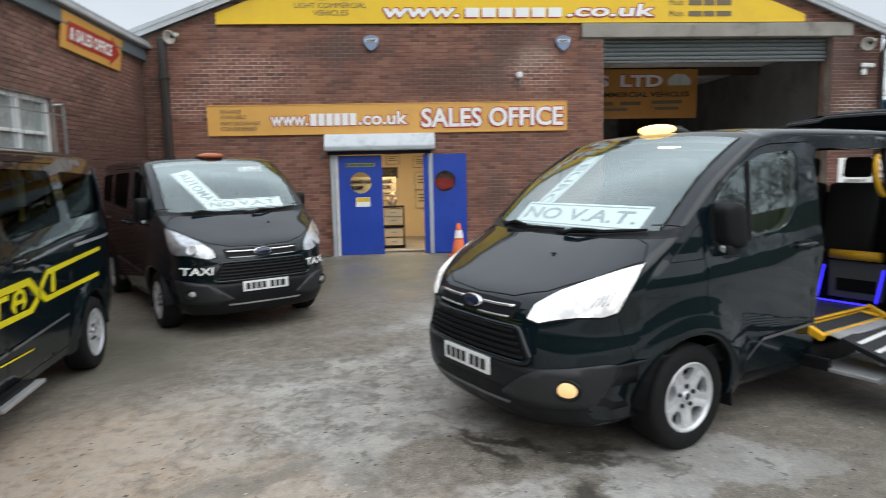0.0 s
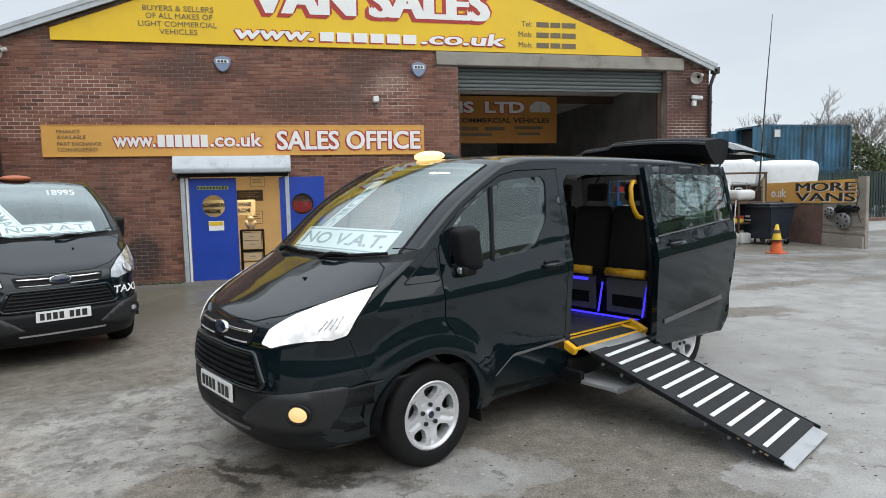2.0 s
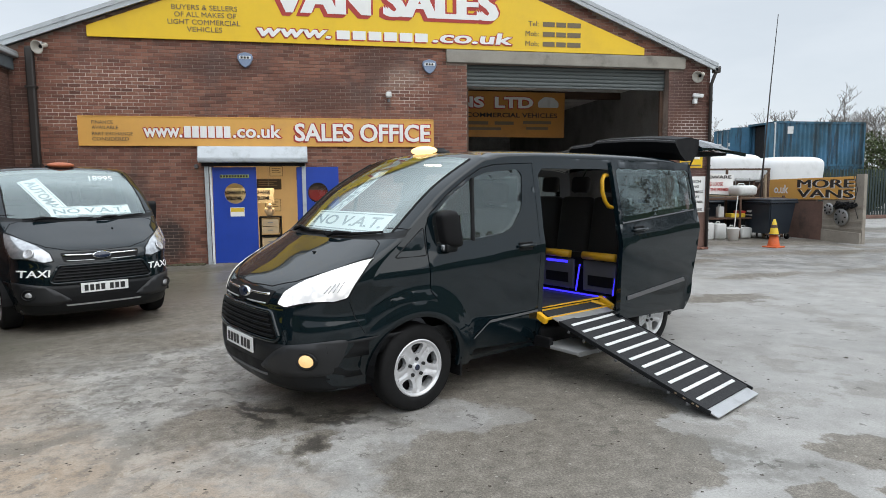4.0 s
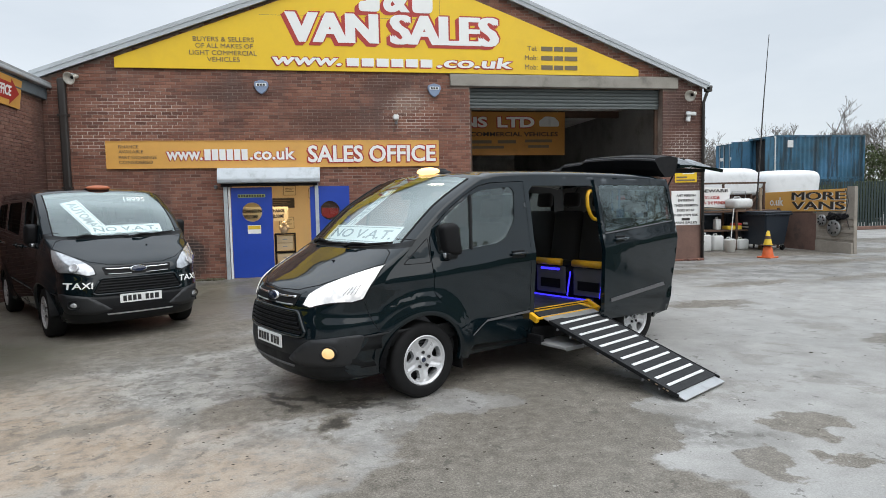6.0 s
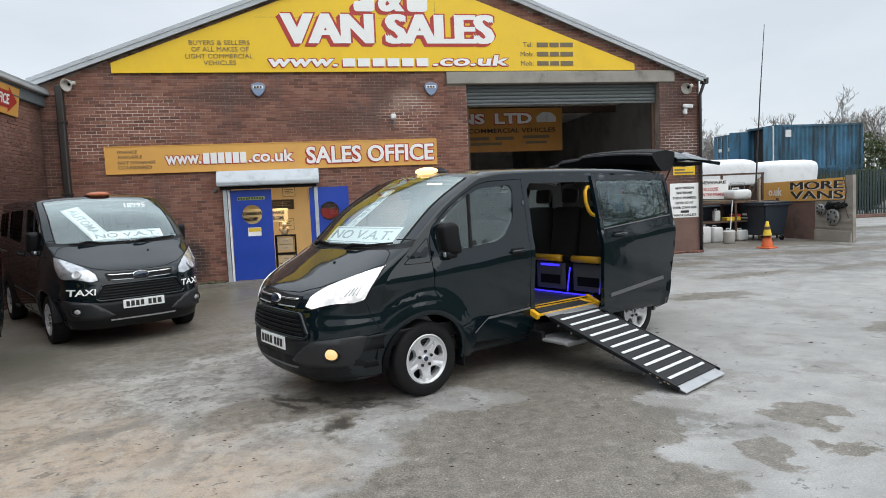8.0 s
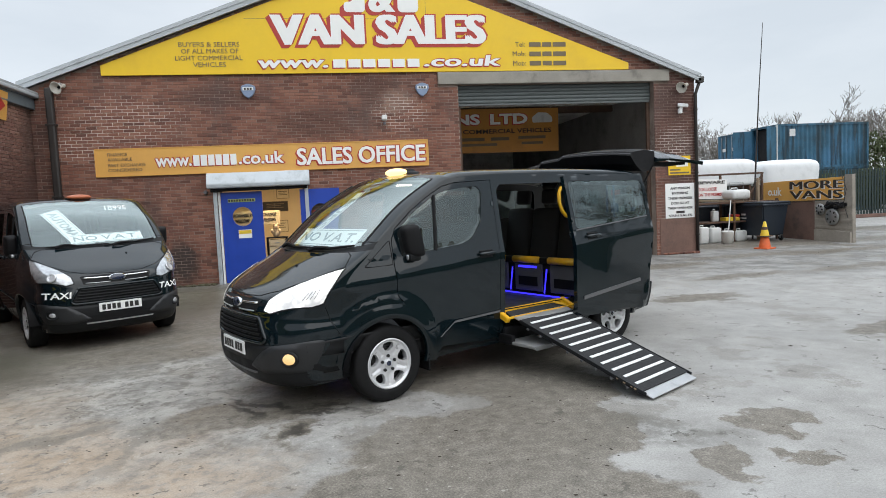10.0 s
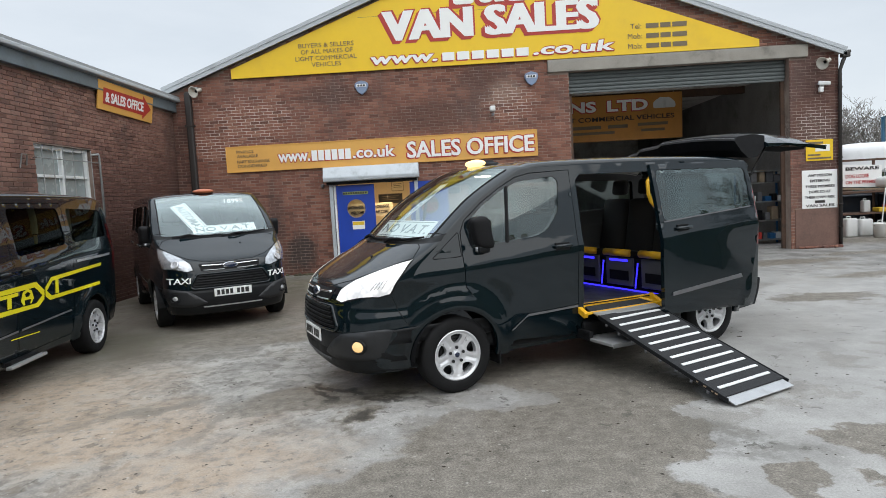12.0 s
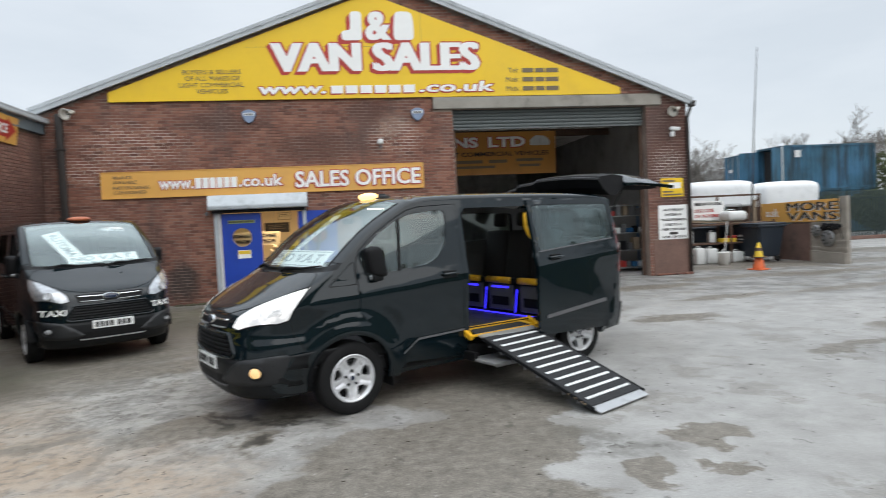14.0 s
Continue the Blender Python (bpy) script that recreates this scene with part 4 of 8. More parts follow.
FRONT_DOOR = [(-0.088, 1.165), (-0.100, 0.92), (-0.22, 0.76), (-0.38, 0.60), (-0.46, 0.34), (-1.30, 0.34), (-1.30, 1.905), (-0.86, 1.888), (-0.70, 1.855), (-0.52, 1.765), (-0.32, 1.645), (-0.135, 1.500), (-0.088, 1.40)]
SLIDE_DOOR = [(-1.325, 0.36), (-2.45, 0.36), (-2.50, 0.55), (-2.53, 1.0), (-2.53, 1.80), (-2.51, 1.895), (-1.325, 1.895)]
SLIDE_HOLE = [(-1.36, 0.42), (-2.40, 0.42), (-2.46, 0.60), (-2.48, 1.0), (-2.48, 1.78), (-2.44, 1.86), (-1.42, 1.86), (-1.36, 1.80)]
SLIDE_WINDOW = rounded([(-1.43, 1.350), (-2.44, 1.415), (-2.43, 1.835), (-1.42, 1.845)], 0.07)
REAR_WINDOW = rounded([(-2.62, 1.420), (-3.64, 1.455), (-3.60, 1.80), (-2.61, 1.832)], 0.07)


def flat_side(outer, holes, sign, step=0.045, push=0.0):
    """A sheet of the flank."""
    v, f = fill(outer, holes, step)
    pts = [(x, sign * (flank(x, z) + push), z) for x, z in v]
    return sheet(pts, f)


def on_shoulder(p):
    """Whether a place lies on the line where flank and top skin meet."""
    return float(np.min(np.hypot(SHOULDER[:, 0] - p.x, SHOULDER[:, 1] - p.z))) < 0.012


def shell(bm, thick, bare=False):
    """Gives a sheet of one skin an inner face, thick inwards (towards the middle of the van)."""
    bm.normal_update()
    old = bm.verts[:]
    faces = bm.faces[:]
    rim = [e for e in bm.edges if len(e.link_faces) == 1]
    twin = {}
    for v in old:
        n = v.normal.copy()
        away = Vector((0, v.co.y, v.co.z - 1.1))
        if n.dot(away) < 0:
            n = -n
        twin[v] = bm.verts.new(v.co - n * thick)
    for f in faces:
        bm.faces.new([twin[v] for v in reversed(f.verts)])
    for e in rim:
        p, q = e.verts
        if bare and on_shoulder(p.co) and on_shoulder(q.co):
            continue
        bm.faces.new([bm.verts.new(c) for c in (p.co, q.co, twin[q].co, twin[p].co)])
    return bm


def body_tree():
    v, f = skin(0, len(KEEL) - 1)
    for sign in (1, -1):
        v2, f2 = fill(side_outline(), [], 0.09)
        s = len(v)
        v = v + [(x, sign * flank(x, z), z) for x, z in v2]
        f = f + [tuple(s + k for k in t) for t in f2]
    return BVHTree.FromPolygons([Vector(p) for p in v], f)


TREE = body_tree()


def cast(p, way, lift):
    """A point of the skin, met from outside, lifted off it."""
    hit, nrm, _, _ = TREE.ray_cast(Vector(p), Vector(way))
    if hit is None:
        hit, nrm, _, _ = TREE.find_nearest(Vector(p) + Vector(way) * 2.0)
    if nrm.dot(Vector(way)) > 0:
        nrm = -nrm
    return hit + nrm * lift


def laid(outline, way, lift=0.004, step=0.05, holes=(), sign=1, edge=0.0):
    """A patch that lies on the body: an outline in (y, z) seen from the front, or in (x, z) seen from the side. edge: the depth of its rim."""
    v, f = fill(outline, holes, step)
    if way == "front":
        pts = [cast((3.0, y, z), (-1, 0, 0), lift) for y, z in v]
    elif way == "rear":
        pts = [cast((-6.0, y, z), (1, 0, 0), lift) for y, z in v]
    else:
        pts = [cast((x, 3.0 * sign, z), (0, -sign, 0), lift) for x, z in v]
    bm = sheet(pts, f)
    if edge:
        out = bmesh.ops.extrude_edge_only(bm, edges=[e for e in bm.edges if len(e.link_faces) == 1])
        back = {"front": (-edge, 0, 0), "rear": (edge, 0, 0)}.get(way, (0, -sign * edge, 0))
        bmesh.ops.translate(bm, vec=back, verts=[q for q in out["geom"] if isinstance(q, bmesh.types.BMVert)])
    return bm


def seam(points, r=0.0045, lift=0.0):
    """A dark shut line along places given as (x, y, z) near the skin, laid on the nearest of the body."""
    path = []
    for p, q in zip(points, points[1:]):
        n = max(2, int((Vector(q) - Vector(p)).length / 0.03))
        path += [Vector(p).lerp(Vector(q), k / n) for k in range(n)]
    path.append(Vector(points[-1]))
    lie = []
    for p in path:
        hit, nrm, _, _ = TREE.find_nearest(p)
        lie.append(hit + (nrm if nrm.dot(hit - Vector((-1.0, 0, 1.0))) > 0 else -nrm) * lift)
    return rod(lie, r, 5)


def laid_oblique(corners, sign, lift=0.006, step=0.04, shrink=0.0):
    """A patch over the front corner of the body, from corners given as places on its left side."""
    n = Vector((0.62, 0.62, 0.48)).normalized()
    u = Vector((0, 0, 1)).cross(n).normalized()
    w = n.cross(u)
    poly = rounded([(Vector(c).dot(u), Vector(c).dot(w)) for c in corners], 0.02)
    v, f = fill(grown(poly, -shrink) if shrink else poly, [], step)
    flip = Vector((1, sign, 1))
    pts = [cast((u * a + w * b + n * 3) * flip, -n * flip, lift) for a, b in v]
    return sheet(pts, f)


def laid_words(text, x0, z0, w, h, sign, lift=0.005, weight=0.02, way="side", shear=0.0):
    """Words stuck on the flank or front; on the left flank x runs backwards."""
    bm = letters(text, w, h, 0.0, weight, shear)
    for v in bm.verts:
        if way == "side":
            v.co = cast((x0 - sign * v.co.x, 3.0 * sign, z0 + v.co.z), (0, -sign, 0), lift)
        else:
            v.co = cast((3.0, x0 + v.co.x, z0 + v.co.z), (-1, 0, 0), lift)
    return bm


def mirrored(poly):
    return [(-a, b) for a, b in poly][::-1]


HEADLAMP = [(0.890, 0.455, 0.845), (0.862, 0.500, 0.955), (0.752, 0.612, 1.050), (0.570, 0.745, 1.130), (0.330, 0.880, 1.205), (0.400, 0.893, 1.150), (0.458, 0.892, 1.070), (0.545, 0.856, 0.912), (0.625, 0.814, 0.880), (0.860, 0.540, 0.822)]
FOG_PANEL = rounded([(0.34, 0.415), (0.516, 0.548), (0.61, 0.600), (0.866, 0.642), (0.845, 0.50), (0.805, 0.385), (0.52, 0.370)], 0.03)
GRILLE = rounded([(-0.46, 0.822), (0.46, 0.822), (0.56, 0.650), (0.52, 0.618), (-0.52, 0.618), (-0.56, 0.650)], 0.03)
SLIT = rounded([(-0.43, 0.962), (0.43, 0.962), (0.40, 0.862), (-0.40, 0.862)], 0.02)
LOWER = [(-0.80, 0.605), (-0.56, 0.600), (0.56, 0.600), (0.80, 0.605), (0.92, 0.64), (0.92, 0.27), (0.6, 0.25), (-0.6, 0.25), (-0.92, 0.27), (-0.92, 0.64)]
INTAKE = rounded([(-0.50, 0.455), (0.50, 0.455), (0.42, 0.375), (-0.42, 0.375)], 0.02)


def wheel_parts(parent, x, sign):
    """A tyre and a five-spoke alloy rim, the outer face towards sign*y."""
    at = pose(x, sign * (0.832 if x > -1 else 0.850), HUB) @ (Matrix.Identity(4) if sign > 0 else Matrix.Rotation(math.pi, 4, "Z"))
    w = new("wheel")
    w.parent, w.matrix_basis = parent, at
    prof = [(0.205, -0.10), (0.245, -0.112), (0.295, -0.112), (0.325, -0.098), (0.336, -0.075), (0.335, -0.045), (0.3345, -0.040), (0.335, 0.0), (0.335, 0.05), (0.336, 0.075), (0.325, 0.098), (0.297, 0.110), (0.250, 0.112), (0.222, 0.106), (0.212, 0.085), (0.205, 0.05)]
    part("tyre", lathe(prof, 48), M_TYRE, w, smooth=True)
    rim = bmesh.new()
    lathe([(0.205, -0.09), (0.195, -0.03), (0.198, 0.05), (0.207, 0.085), (0.219, 0.098), (0.2225, 0.106), (0.214, 0.110), (0.205, 0.104), (0.196, 0.094)], 48, bm=rim)

    def dish(r):
        return float(np.interp(r, [0.0, 0.032, 0.05, 0.09, 0.15, 0.185, 0.198], [0.080, 0.078, 0.074, 0.078, 0.090, 0.094, 0.096]))

    def spoke(x, z):
        """The face of the rim: a shallow valley runs down the middle of each broad spoke."""
        r, a = math.hypot(x, z), (math.degrees(math.atan2(z, x)) - 90 - 36) % 72
        off = min(a, 72 - a) * r
        return dish(r) - 0.009 * max(0.0, 1 - off / 1.5) * ease((r - 0.075) / 0.03) * ease((0.192 - r) / 0.012)

    ring = [(0.197 * math.cos(2 * math.pi * k / 60), 0.197 * math.sin(2 * math.pi * k / 60)) for k in range(60)]
    holes = []
    for k in range(5):
        mid = radians(90 + 72 * k)
        poly = [(0.104, 0), (0.110, -9), (0.135, -17), (0.160, -19.5), (0.180, -17.5), (0.187, -12), (0.189, 0), (0.187, 12), (0.180, 17.5), (0.160, 19.5), (0.135, 17), (0.110, 9)]
        holes.append([(r * math.cos(mid + radians(o)), r * math.sin(mid + radians(o))) for r, o in poly])
    v, f = fill(ring, holes, 0.011)
    face = sheet([(x, spoke(x, z), z) for x, z in v], f)
    out = bmesh.ops.extrude_edge_only(face, edges=[e for e in face.edges if len(e.link_faces) == 1])
    bmesh.ops.translate(face, vec=(0, -0.045, 0), verts=[q for q in out["geom"] if isinstance(q, bmesh.types.BMVert)])
    merge(rim, face)
    part("rim", rim, M_ALLOY, w, "silver five-spoke alloy rim")
    cap = part("hub_cap", lathe([(0.0, 0.090), (0.027, 0.091), (0.034, 0.090), (0.038, 0.074)], 24), M_ALLOY, w, smooth=True)
    part("hub_badge", lathe([(0.0, 0.0935), (0.020, 0.093), (0.026, 0.089)], 20), M_BADGE, cap, smooth=True)
    for k in range(5):
        a = radians(90 + 72 * k)
        part("wheel_nut", tube(0.0155, 0.013, 0.022, (0.066 * math.cos(a), 0.080, 0.066 * math.sin(a)), (90, 0, 0), 6), M_NUT, w)
    part("brake_disc", lathe([(0.001, 0.02), (0.130, 0.02), (0.130, 0.0), (0.001, 0.0)], 30), M_DISC, w)
    part("wheel_liner", lathe([(0.0, 0.01), (0.194, 0.01), (0.194, -0.10), (0.0, -0.11)], 30), M_DARKPLASTIC, w)
    return w


def mirror_part(van, sign):
    arm = box((0.12, 0.16, 0.075), (-0.27, sign * 0.955, 1.245), 0.025, (0, 0, 0))
    mi = part("door_mirror", arm, M_CLAD, van)
    head = pillow((0.17, 0.165, 0.285), (0, 0, 0), 0.40)
    for v in head.verts:
        v.co.y *= 1 - 0.30 * max(0, v.co.x / 0.075)
        v.co.z *= 1 - 0.15 * max(0, v.co.x / 0.075)
        v.co.x = max(v.co.x, -0.062) + 0.03 * (v.co.z / 0.15)
    bmesh.ops.translate(head, vec=(-0.262, sign * 0.990, 1.388), verts=head.verts)
    part("mirror_shell", head, M_DARKPLASTIC, mi, smooth=True)
    part("mirror_glass", box((0.004, 0.125, 0.21), (-0.328, sign * 0.990, 1.388)), M_CHROME, mi)
    part("indicator", pillow((0.05, 0.045, 0.05), (-0.225, sign * 0.985, 1.245), 0.6, seg=8), M_LENS, mi, smooth=True)


def arch_flare(wx, sign):
    """The swollen lip of the wing round a wheel."""
    prof = [(0.398, -0.03), (0.399, 0.004), (0.405, 0.011), (0.420, 0.015), (0.450, 0.013), (0.500, 0.004), (0.545, -0.004)]
    rows = []
    for k in range(33):
        a = radians(-8 + 196 * k / 32)
        row = []
        for r, out in prof:
            x, z = wx + r * math.cos(a), HUB + r * math.sin(a)
            row.append((x, sign * (flank(x, z) + out), z))
        rows.append(row)
    n = len(prof)
    return sheet([p for r in rows for p in r], [(j * n + i, j * n + i + 1, (j + 1) * n + i + 1, (j + 1) * n + i) for j in range(32) for i in range(n - 1)])


def pillow(size, at, power=0.45, bm=None, seg=20):
    """A rounded block: a sphere squared off towards a box."""
    own = bmesh.new()
    bmesh.ops.create_uvsphere(own, u_segments=seg * 2, v_segments=seg, radius=1)
    for v in own.verts:
        v.co = Vector([math.copysign(abs(c) ** power, c) * s / 2 for c, s in zip(v.co, size)]) + Vector(at)
    return merge(bm, own)


def handle_part(parent, x, z, sign, push=0.0):
    cup = part("door_handle", box((0.16, 0.012, 0.075), (x, sign * (flank(x, z) + push), z), 0.005), M_DARKPLASTIC, parent)
    bar = rod([(x + 0.10, sign * (flank(x, z) + push + 0.004), z + 0.005), (x + 0.07, sign * (flank(x, z) + push + 0.035), z + 0.008), (x - 0.08, sign * (flank(x, z) + push + 0.036), z + 0.010), (x - 0.11, sign * (flank(x, z) + push + 0.004), z + 0.010)], [0.012, 0.016, 0.016, 0.012], 8)
    part("grip", bar, M_PAINT, cup, smooth=True)


def van_thing(name, m, label, lit, taxi_lit, opened, group):
    """One mid-size passenger van: shell, doors, lamps, wheels. opened: its left sliding door and tailgate stand open."""
    van = thing(name, m, label, "van", group)
    bonnet_lo, screen_lo, screen_hi = 6, 11, 13
    # front and bonnet, with the screen left out
    part("nose", sheet(*skin(0, bonnet_lo)), M_PAINT, van, smooth=True)
    part("bonnet", sheet(*skin(bonnet_lo, 10)), M_PAINT, van, smooth=True)
    part("scuttle", sheet(*skin(10, screen_lo)), M_CLAD, van, smooth=True)
    part("windscreen", sheet(*skin(screen_lo, screen_hi, -62, 62)), M_SCREEN, van, smooth=True).visible_shadow = False
    for lo, hi in ((-90, -62), (62, 90)):
        part("windscreen_pillar", shell(sheet(*skin(screen_lo, screen_hi, lo, hi)), 0.02, True), M_PAINT, van, smooth=True)
        edge = lo if abs(lo) == 62 else hi
        seal = [Vector(crown(r, edge)) for r in SPINE[screen_lo * SUB : screen_hi * SUB + 1]]
        part("screen_seal", rod(seal, 0.009, 6), M_DARKPLASTIC, van)
    roof = part("roof", shell(sheet(*skin(screen_hi, 18)), 0.02, True), M_PAINT, van, smooth=True)
    if not opened:
        part("tailgate", sheet(*skin(18, len(KEEL) - 1)), M_PAINT, van, smooth=True)
    else:
        part("rear_header", shell(sheet(*skin(18, 19)), 0.02), M_PAINT, van, smooth=True)
        part("rear_bumper", sheet(*skin(22, len(KEEL) - 1)), M_CLAD, van, smooth=True)
        tailgate_open(van)
    part("headlining", sheet(*skin(screen_hi, 18, inset=0.05)), M_LININGPALE, van, smooth=True)
    for sign in (1, -1):
        open_here = opened and sign > 0
        slide = SLIDE_HOLE if open_here else grown(SLIDE_DOOR, 0.004)
        holes = [grown(FRONT_DOOR, 0.004), slide, REAR_WINDOW, grown(QUARTER, -0.006)]
        part("side_panel", shell(flat_side(side_outline(), holes, sign), 0.012, True), M_PAINT, van, smooth=True)
        door = part("front_door", shell(flat_side(grown(FRONT_DOOR, -0.004), [FRONT_WINDOW], sign), 0.012), M_PAINT, van, smooth=True)
        part("window", flat_side(grown(FRONT_WINDOW, 0.004), [], sign, push=-0.008), M_GLASS if opened else M_TINTED, door, smooth=True).visible_shadow = False
        part("corner_panel", flat_side(QUARTER, [], sign, push=0.004), M_PAINT, van, "black corner panel")
        q3 = [(x, sign * flank(x, z), z) for x, z in QUARTER]
        part("corner_seal", rod([*q3, q3[0]], 0.006, 5), M_DARKPLASTIC, van)
        # shut lines round the bonnet and down the wing
        part("bonnet_seam", seam([(0.905, 0, 0.970), (0.885, sign * 0.34, 0.985), (0.795, sign * 0.545, 1.035), (0.60, sign * 0.73, 1.125), (0.345, sign * 0.865, 1.205), (0.235, sign * 0.800, 1.275), (0.215, sign * 0.70, 1.315)]), M_DARKPLASTIC, van)
        part("pillar_seam", seam([(0.100, sign * 0.72, 1.375), (0.055, sign * 0.90, 1.385)]), M_DARKPLASTIC, van)
        part("wing_seam", seam([(0.545, sign * 0.858, 0.905), (0.50, sign * 0.88, 0.78), (0.43, sign * 0.90, 0.66)], 0.003), M_DARKPLASTIC, van)
        part("window_bar", rod([(-0.545, sign * (flank(-0.545, 1.29) - 0.004), 1.275), (-0.60, sign * (flank(-0.60, 1.77) - 0.004), 1.775)], 0.017), M_DARKPLASTIC, door)
        handle_part(door, -1.12, 1.195, sign)
        part("rear_side_window", flat_side(grown(REAR_WINDOW, 0.004), [], sign, push=-0.008), M_PRIVACY if opened else M_TINTED, van, smooth=True).visible_shadow = False
        # lower sill and rub strip
        strip = [(-0.56, 0.475), (-0.72, 0.585), (-1.29, 0.605), (-1.29, 0.625), (-0.73, 0.607), (-0.545, 0.480)]
        part("rub_strip", laid(strip, "side", 0.010, 0.06, sign=sign), M_GREYPLASTIC, door)
        inner = flat_side(grown(side_outline(), -0.02), [SLIDE_HOLE, REAR_WINDOW, FRONT_WINDOW] if open_here else [SLIDE_WINDOW, REAR_WINDOW, FRONT_WINDOW], sign, 0.14, -0.055)
        part("side_lining", inner, M_TRIMGREY if opened else M_DARKPLASTIC, van)
        if not open_here:
            sd = part("sliding_door", shell(flat_side(grown(SLIDE_DOOR, -0.004), [SLIDE_WINDOW], sign), 0.012), M_PAINT, van, smooth=True)
            part("window", flat_side(grown(SLIDE_WINDOW, 0.004), [], sign, push=-0.008), M_PRIVACY if opened else M_TINTED, sd, smooth=True).visible_shadow = False
            handle_part(sd, -1.50, 1.195, sign)
            part("rub_strip", laid([(-1.35, 0.605), (-2.42, 0.635), (-2.40, 0.655), (-1.35, 0.625)], "side", 0.010, 0.08, sign=sign), M_GREYPLASTIC, sd)
        rail = [(-2.60, 1.185), (-3.60, 1.200), (-3.60, 1.228), (-2.60, 1.215)]
        part("door_rail", laid(rail, "side", 0.006, 0.08, sign=sign), M_GREYPLASTIC if opened else M_ALU, van)
        part("rear_lamp", laid([(-3.80, 1.62), (-3.72, 1.60), (-3.76, 1.0), (-3.85, 1.0)], "side", 0.006, 0.06, sign=sign), M_REDLENS, van)
        # wheel wells
        for wx in (0.0, -WHEELBASE):
            well = lathe([(0.40, sign * 0.62), (0.415, sign * 0.955)], 30, m=pose(wx, 0, HUB))
            bmesh.ops.delete(well, geom=[f for f in well.faces if f.calc_center_median().z < 0.30], context="FACES")
            part("wheel_well", well, M_DARKPLASTIC, van)
            wheel_parts(van, wx, sign)
            part("arch_flare", arch_flare(wx, sign), M_PAINT, van, smooth=True)
        part("mud_flap", box((0.012, 0.18, 0.15), (-0.42, sign * 0.85, 0.265)), M_DARKPLASTIC, van)
        mirror_part(van, sign)
        # lamps
        part("headlamp_bezel", laid_oblique(HEADLAMP, sign, 0.003), M_DARKPLASTIC, van, smooth=True)
        lens = part("headlamp", laid_oblique(HEADLAMP, sign, 0.008, shrink=0.010), M_LAMP_ON if lit else M_LENS, van, "lit white headlamp" if lit else "clear headlamp", smooth=True)
        def on_lens(x, y, z, lift):
            return cast(Vector((x + 1.2, (y + 1.2) * sign, z + 0.9)), Vector((-0.62, -0.62 * sign, -0.465)), lift)

        facing = pose(0, 0, 0, 0, 0, sign * 42) @ pose(0, 0, 0, 0, -30, 0)
        if lit:
            for k in range(4):
                a, b = on_lens(0.640 - 0.022 * k, 0.735 + 0.020 * k, 0.915 + 0.006 * k, 0.009), on_lens(0.600 - 0.022 * k, 0.765 + 0.018 * k, 0.975 + 0.012 * k, 0.009)
                part("lamp_rib", rod([a, b], 0.0030, 5), M_LENS, lens)
        else:
            for at, hr in (((0.735, 0.665, 0.925), 0.060),):
                hit = on_lens(*at, 0.011)
                part("reflector", lathe([(hr, 0.0), (hr * 0.92, 0.012), (hr * 0.80, 0.010), (hr * 0.45, 0.002), (0.001, 0.006)], 24, "X", m=Matrix.Translation(hit) @ facing), M_REFLECT, lens, smooth=True)
        part("fog_panel", laid(FOG_PANEL if sign > 0 else mirrored(FOG_PANEL), "front", 0.016, 0.05, edge=0.05), M_FOGPANEL, van, smooth=True)
        fy, fz = sign * 0.745, 0.500
        at = cast((3, fy, fz), (-1, 0, 0), 0.018)
        part("fog_lamp_bezel", lathe([(0.072, -0.01), (0.072, 0.004), (0.060, 0.008), (0.055, 0.0)], 24, "X", m=Matrix.Translation(at) @ pose(0, 0, 0, 0, 0, sign * 32) @ Matrix.Diagonal((1, 1.25, 0.9, 1))), M_CLAD, van, smooth=True)
        part("fog_lamp", lathe([(0.050, 0.002), (0.037, 0.011), (0.001, 0.015)] if lit else [(0.032, 0.002), (0.024, 0.006), (0.001, 0.008)], 24, "X", m=Matrix.Translation(at) @ pose(0, 0, 0, 0, 0, sign * 32) @ Matrix.Diagonal((1, 1.25, 0.9, 1))), M_FOG_ON if lit else M_REFLECT, van, "lit amber fog lamp" if lit else "", smooth=True)
    # front
    bump_ = part("front_bumper", laid(LOWER, "front", 0.010, 0.05, edge=0.03), M_CLAD, van, "dark grained plastic front bumper", smooth=True)
    part("intake", laid(INTAKE, "front", 0.013, 0.06), M_DARKPLASTIC, bump_)
    part("bumper_strip", laid([(-0.40, 0.352), (0.40, 0.352), (0.41, 0.370), (-0.41, 0.370)], "front", 0.016, 0.06, edge=0.03), M_ALU if not lit else M_GREYPLASTIC, bump_)
    gr = part("grille", laid(GRILLE, "front", 0.004, 0.05), M_DARKPLASTIC, van)
    ring = [cast((3, y, z), (-1, 0, 0), 0.008) for y, z in dense([*GRILLE], 0.03)]
    part("grille_surround", rod([*ring, ring[0]], 0.017, 8), M_PAINT, gr, smooth=True)
    for k in range(5):
        z = 0.652 + 0.036 * k
        half = 0.515 - 0.020 * k
        pts = [cast((3, -half + 2 * half * j / 16, z), (-1, 0, 0), 0.016) for j in range(17)]
        part("grille_bar", rod(pts, 0.010, 6), M_CLAD, gr)
    sl = part("upper_grille", laid(SLIT, "front", 0.006, 0.05), M_DARKPLASTIC, van)
    for z0, a, r, mtl in ((0.928, 0.400, 0.011, M_CHROME), (0.868, 0.375, 0.006, M_ALU)):
        for s2 in (1, -1):
            pts = [cast((3, s2 * (0.09 + (a - 0.09) * j / 8), z0 + 0.006 * (j / 8) ** 2), (-1, 0, 0), 0.014) for j in range(9)]
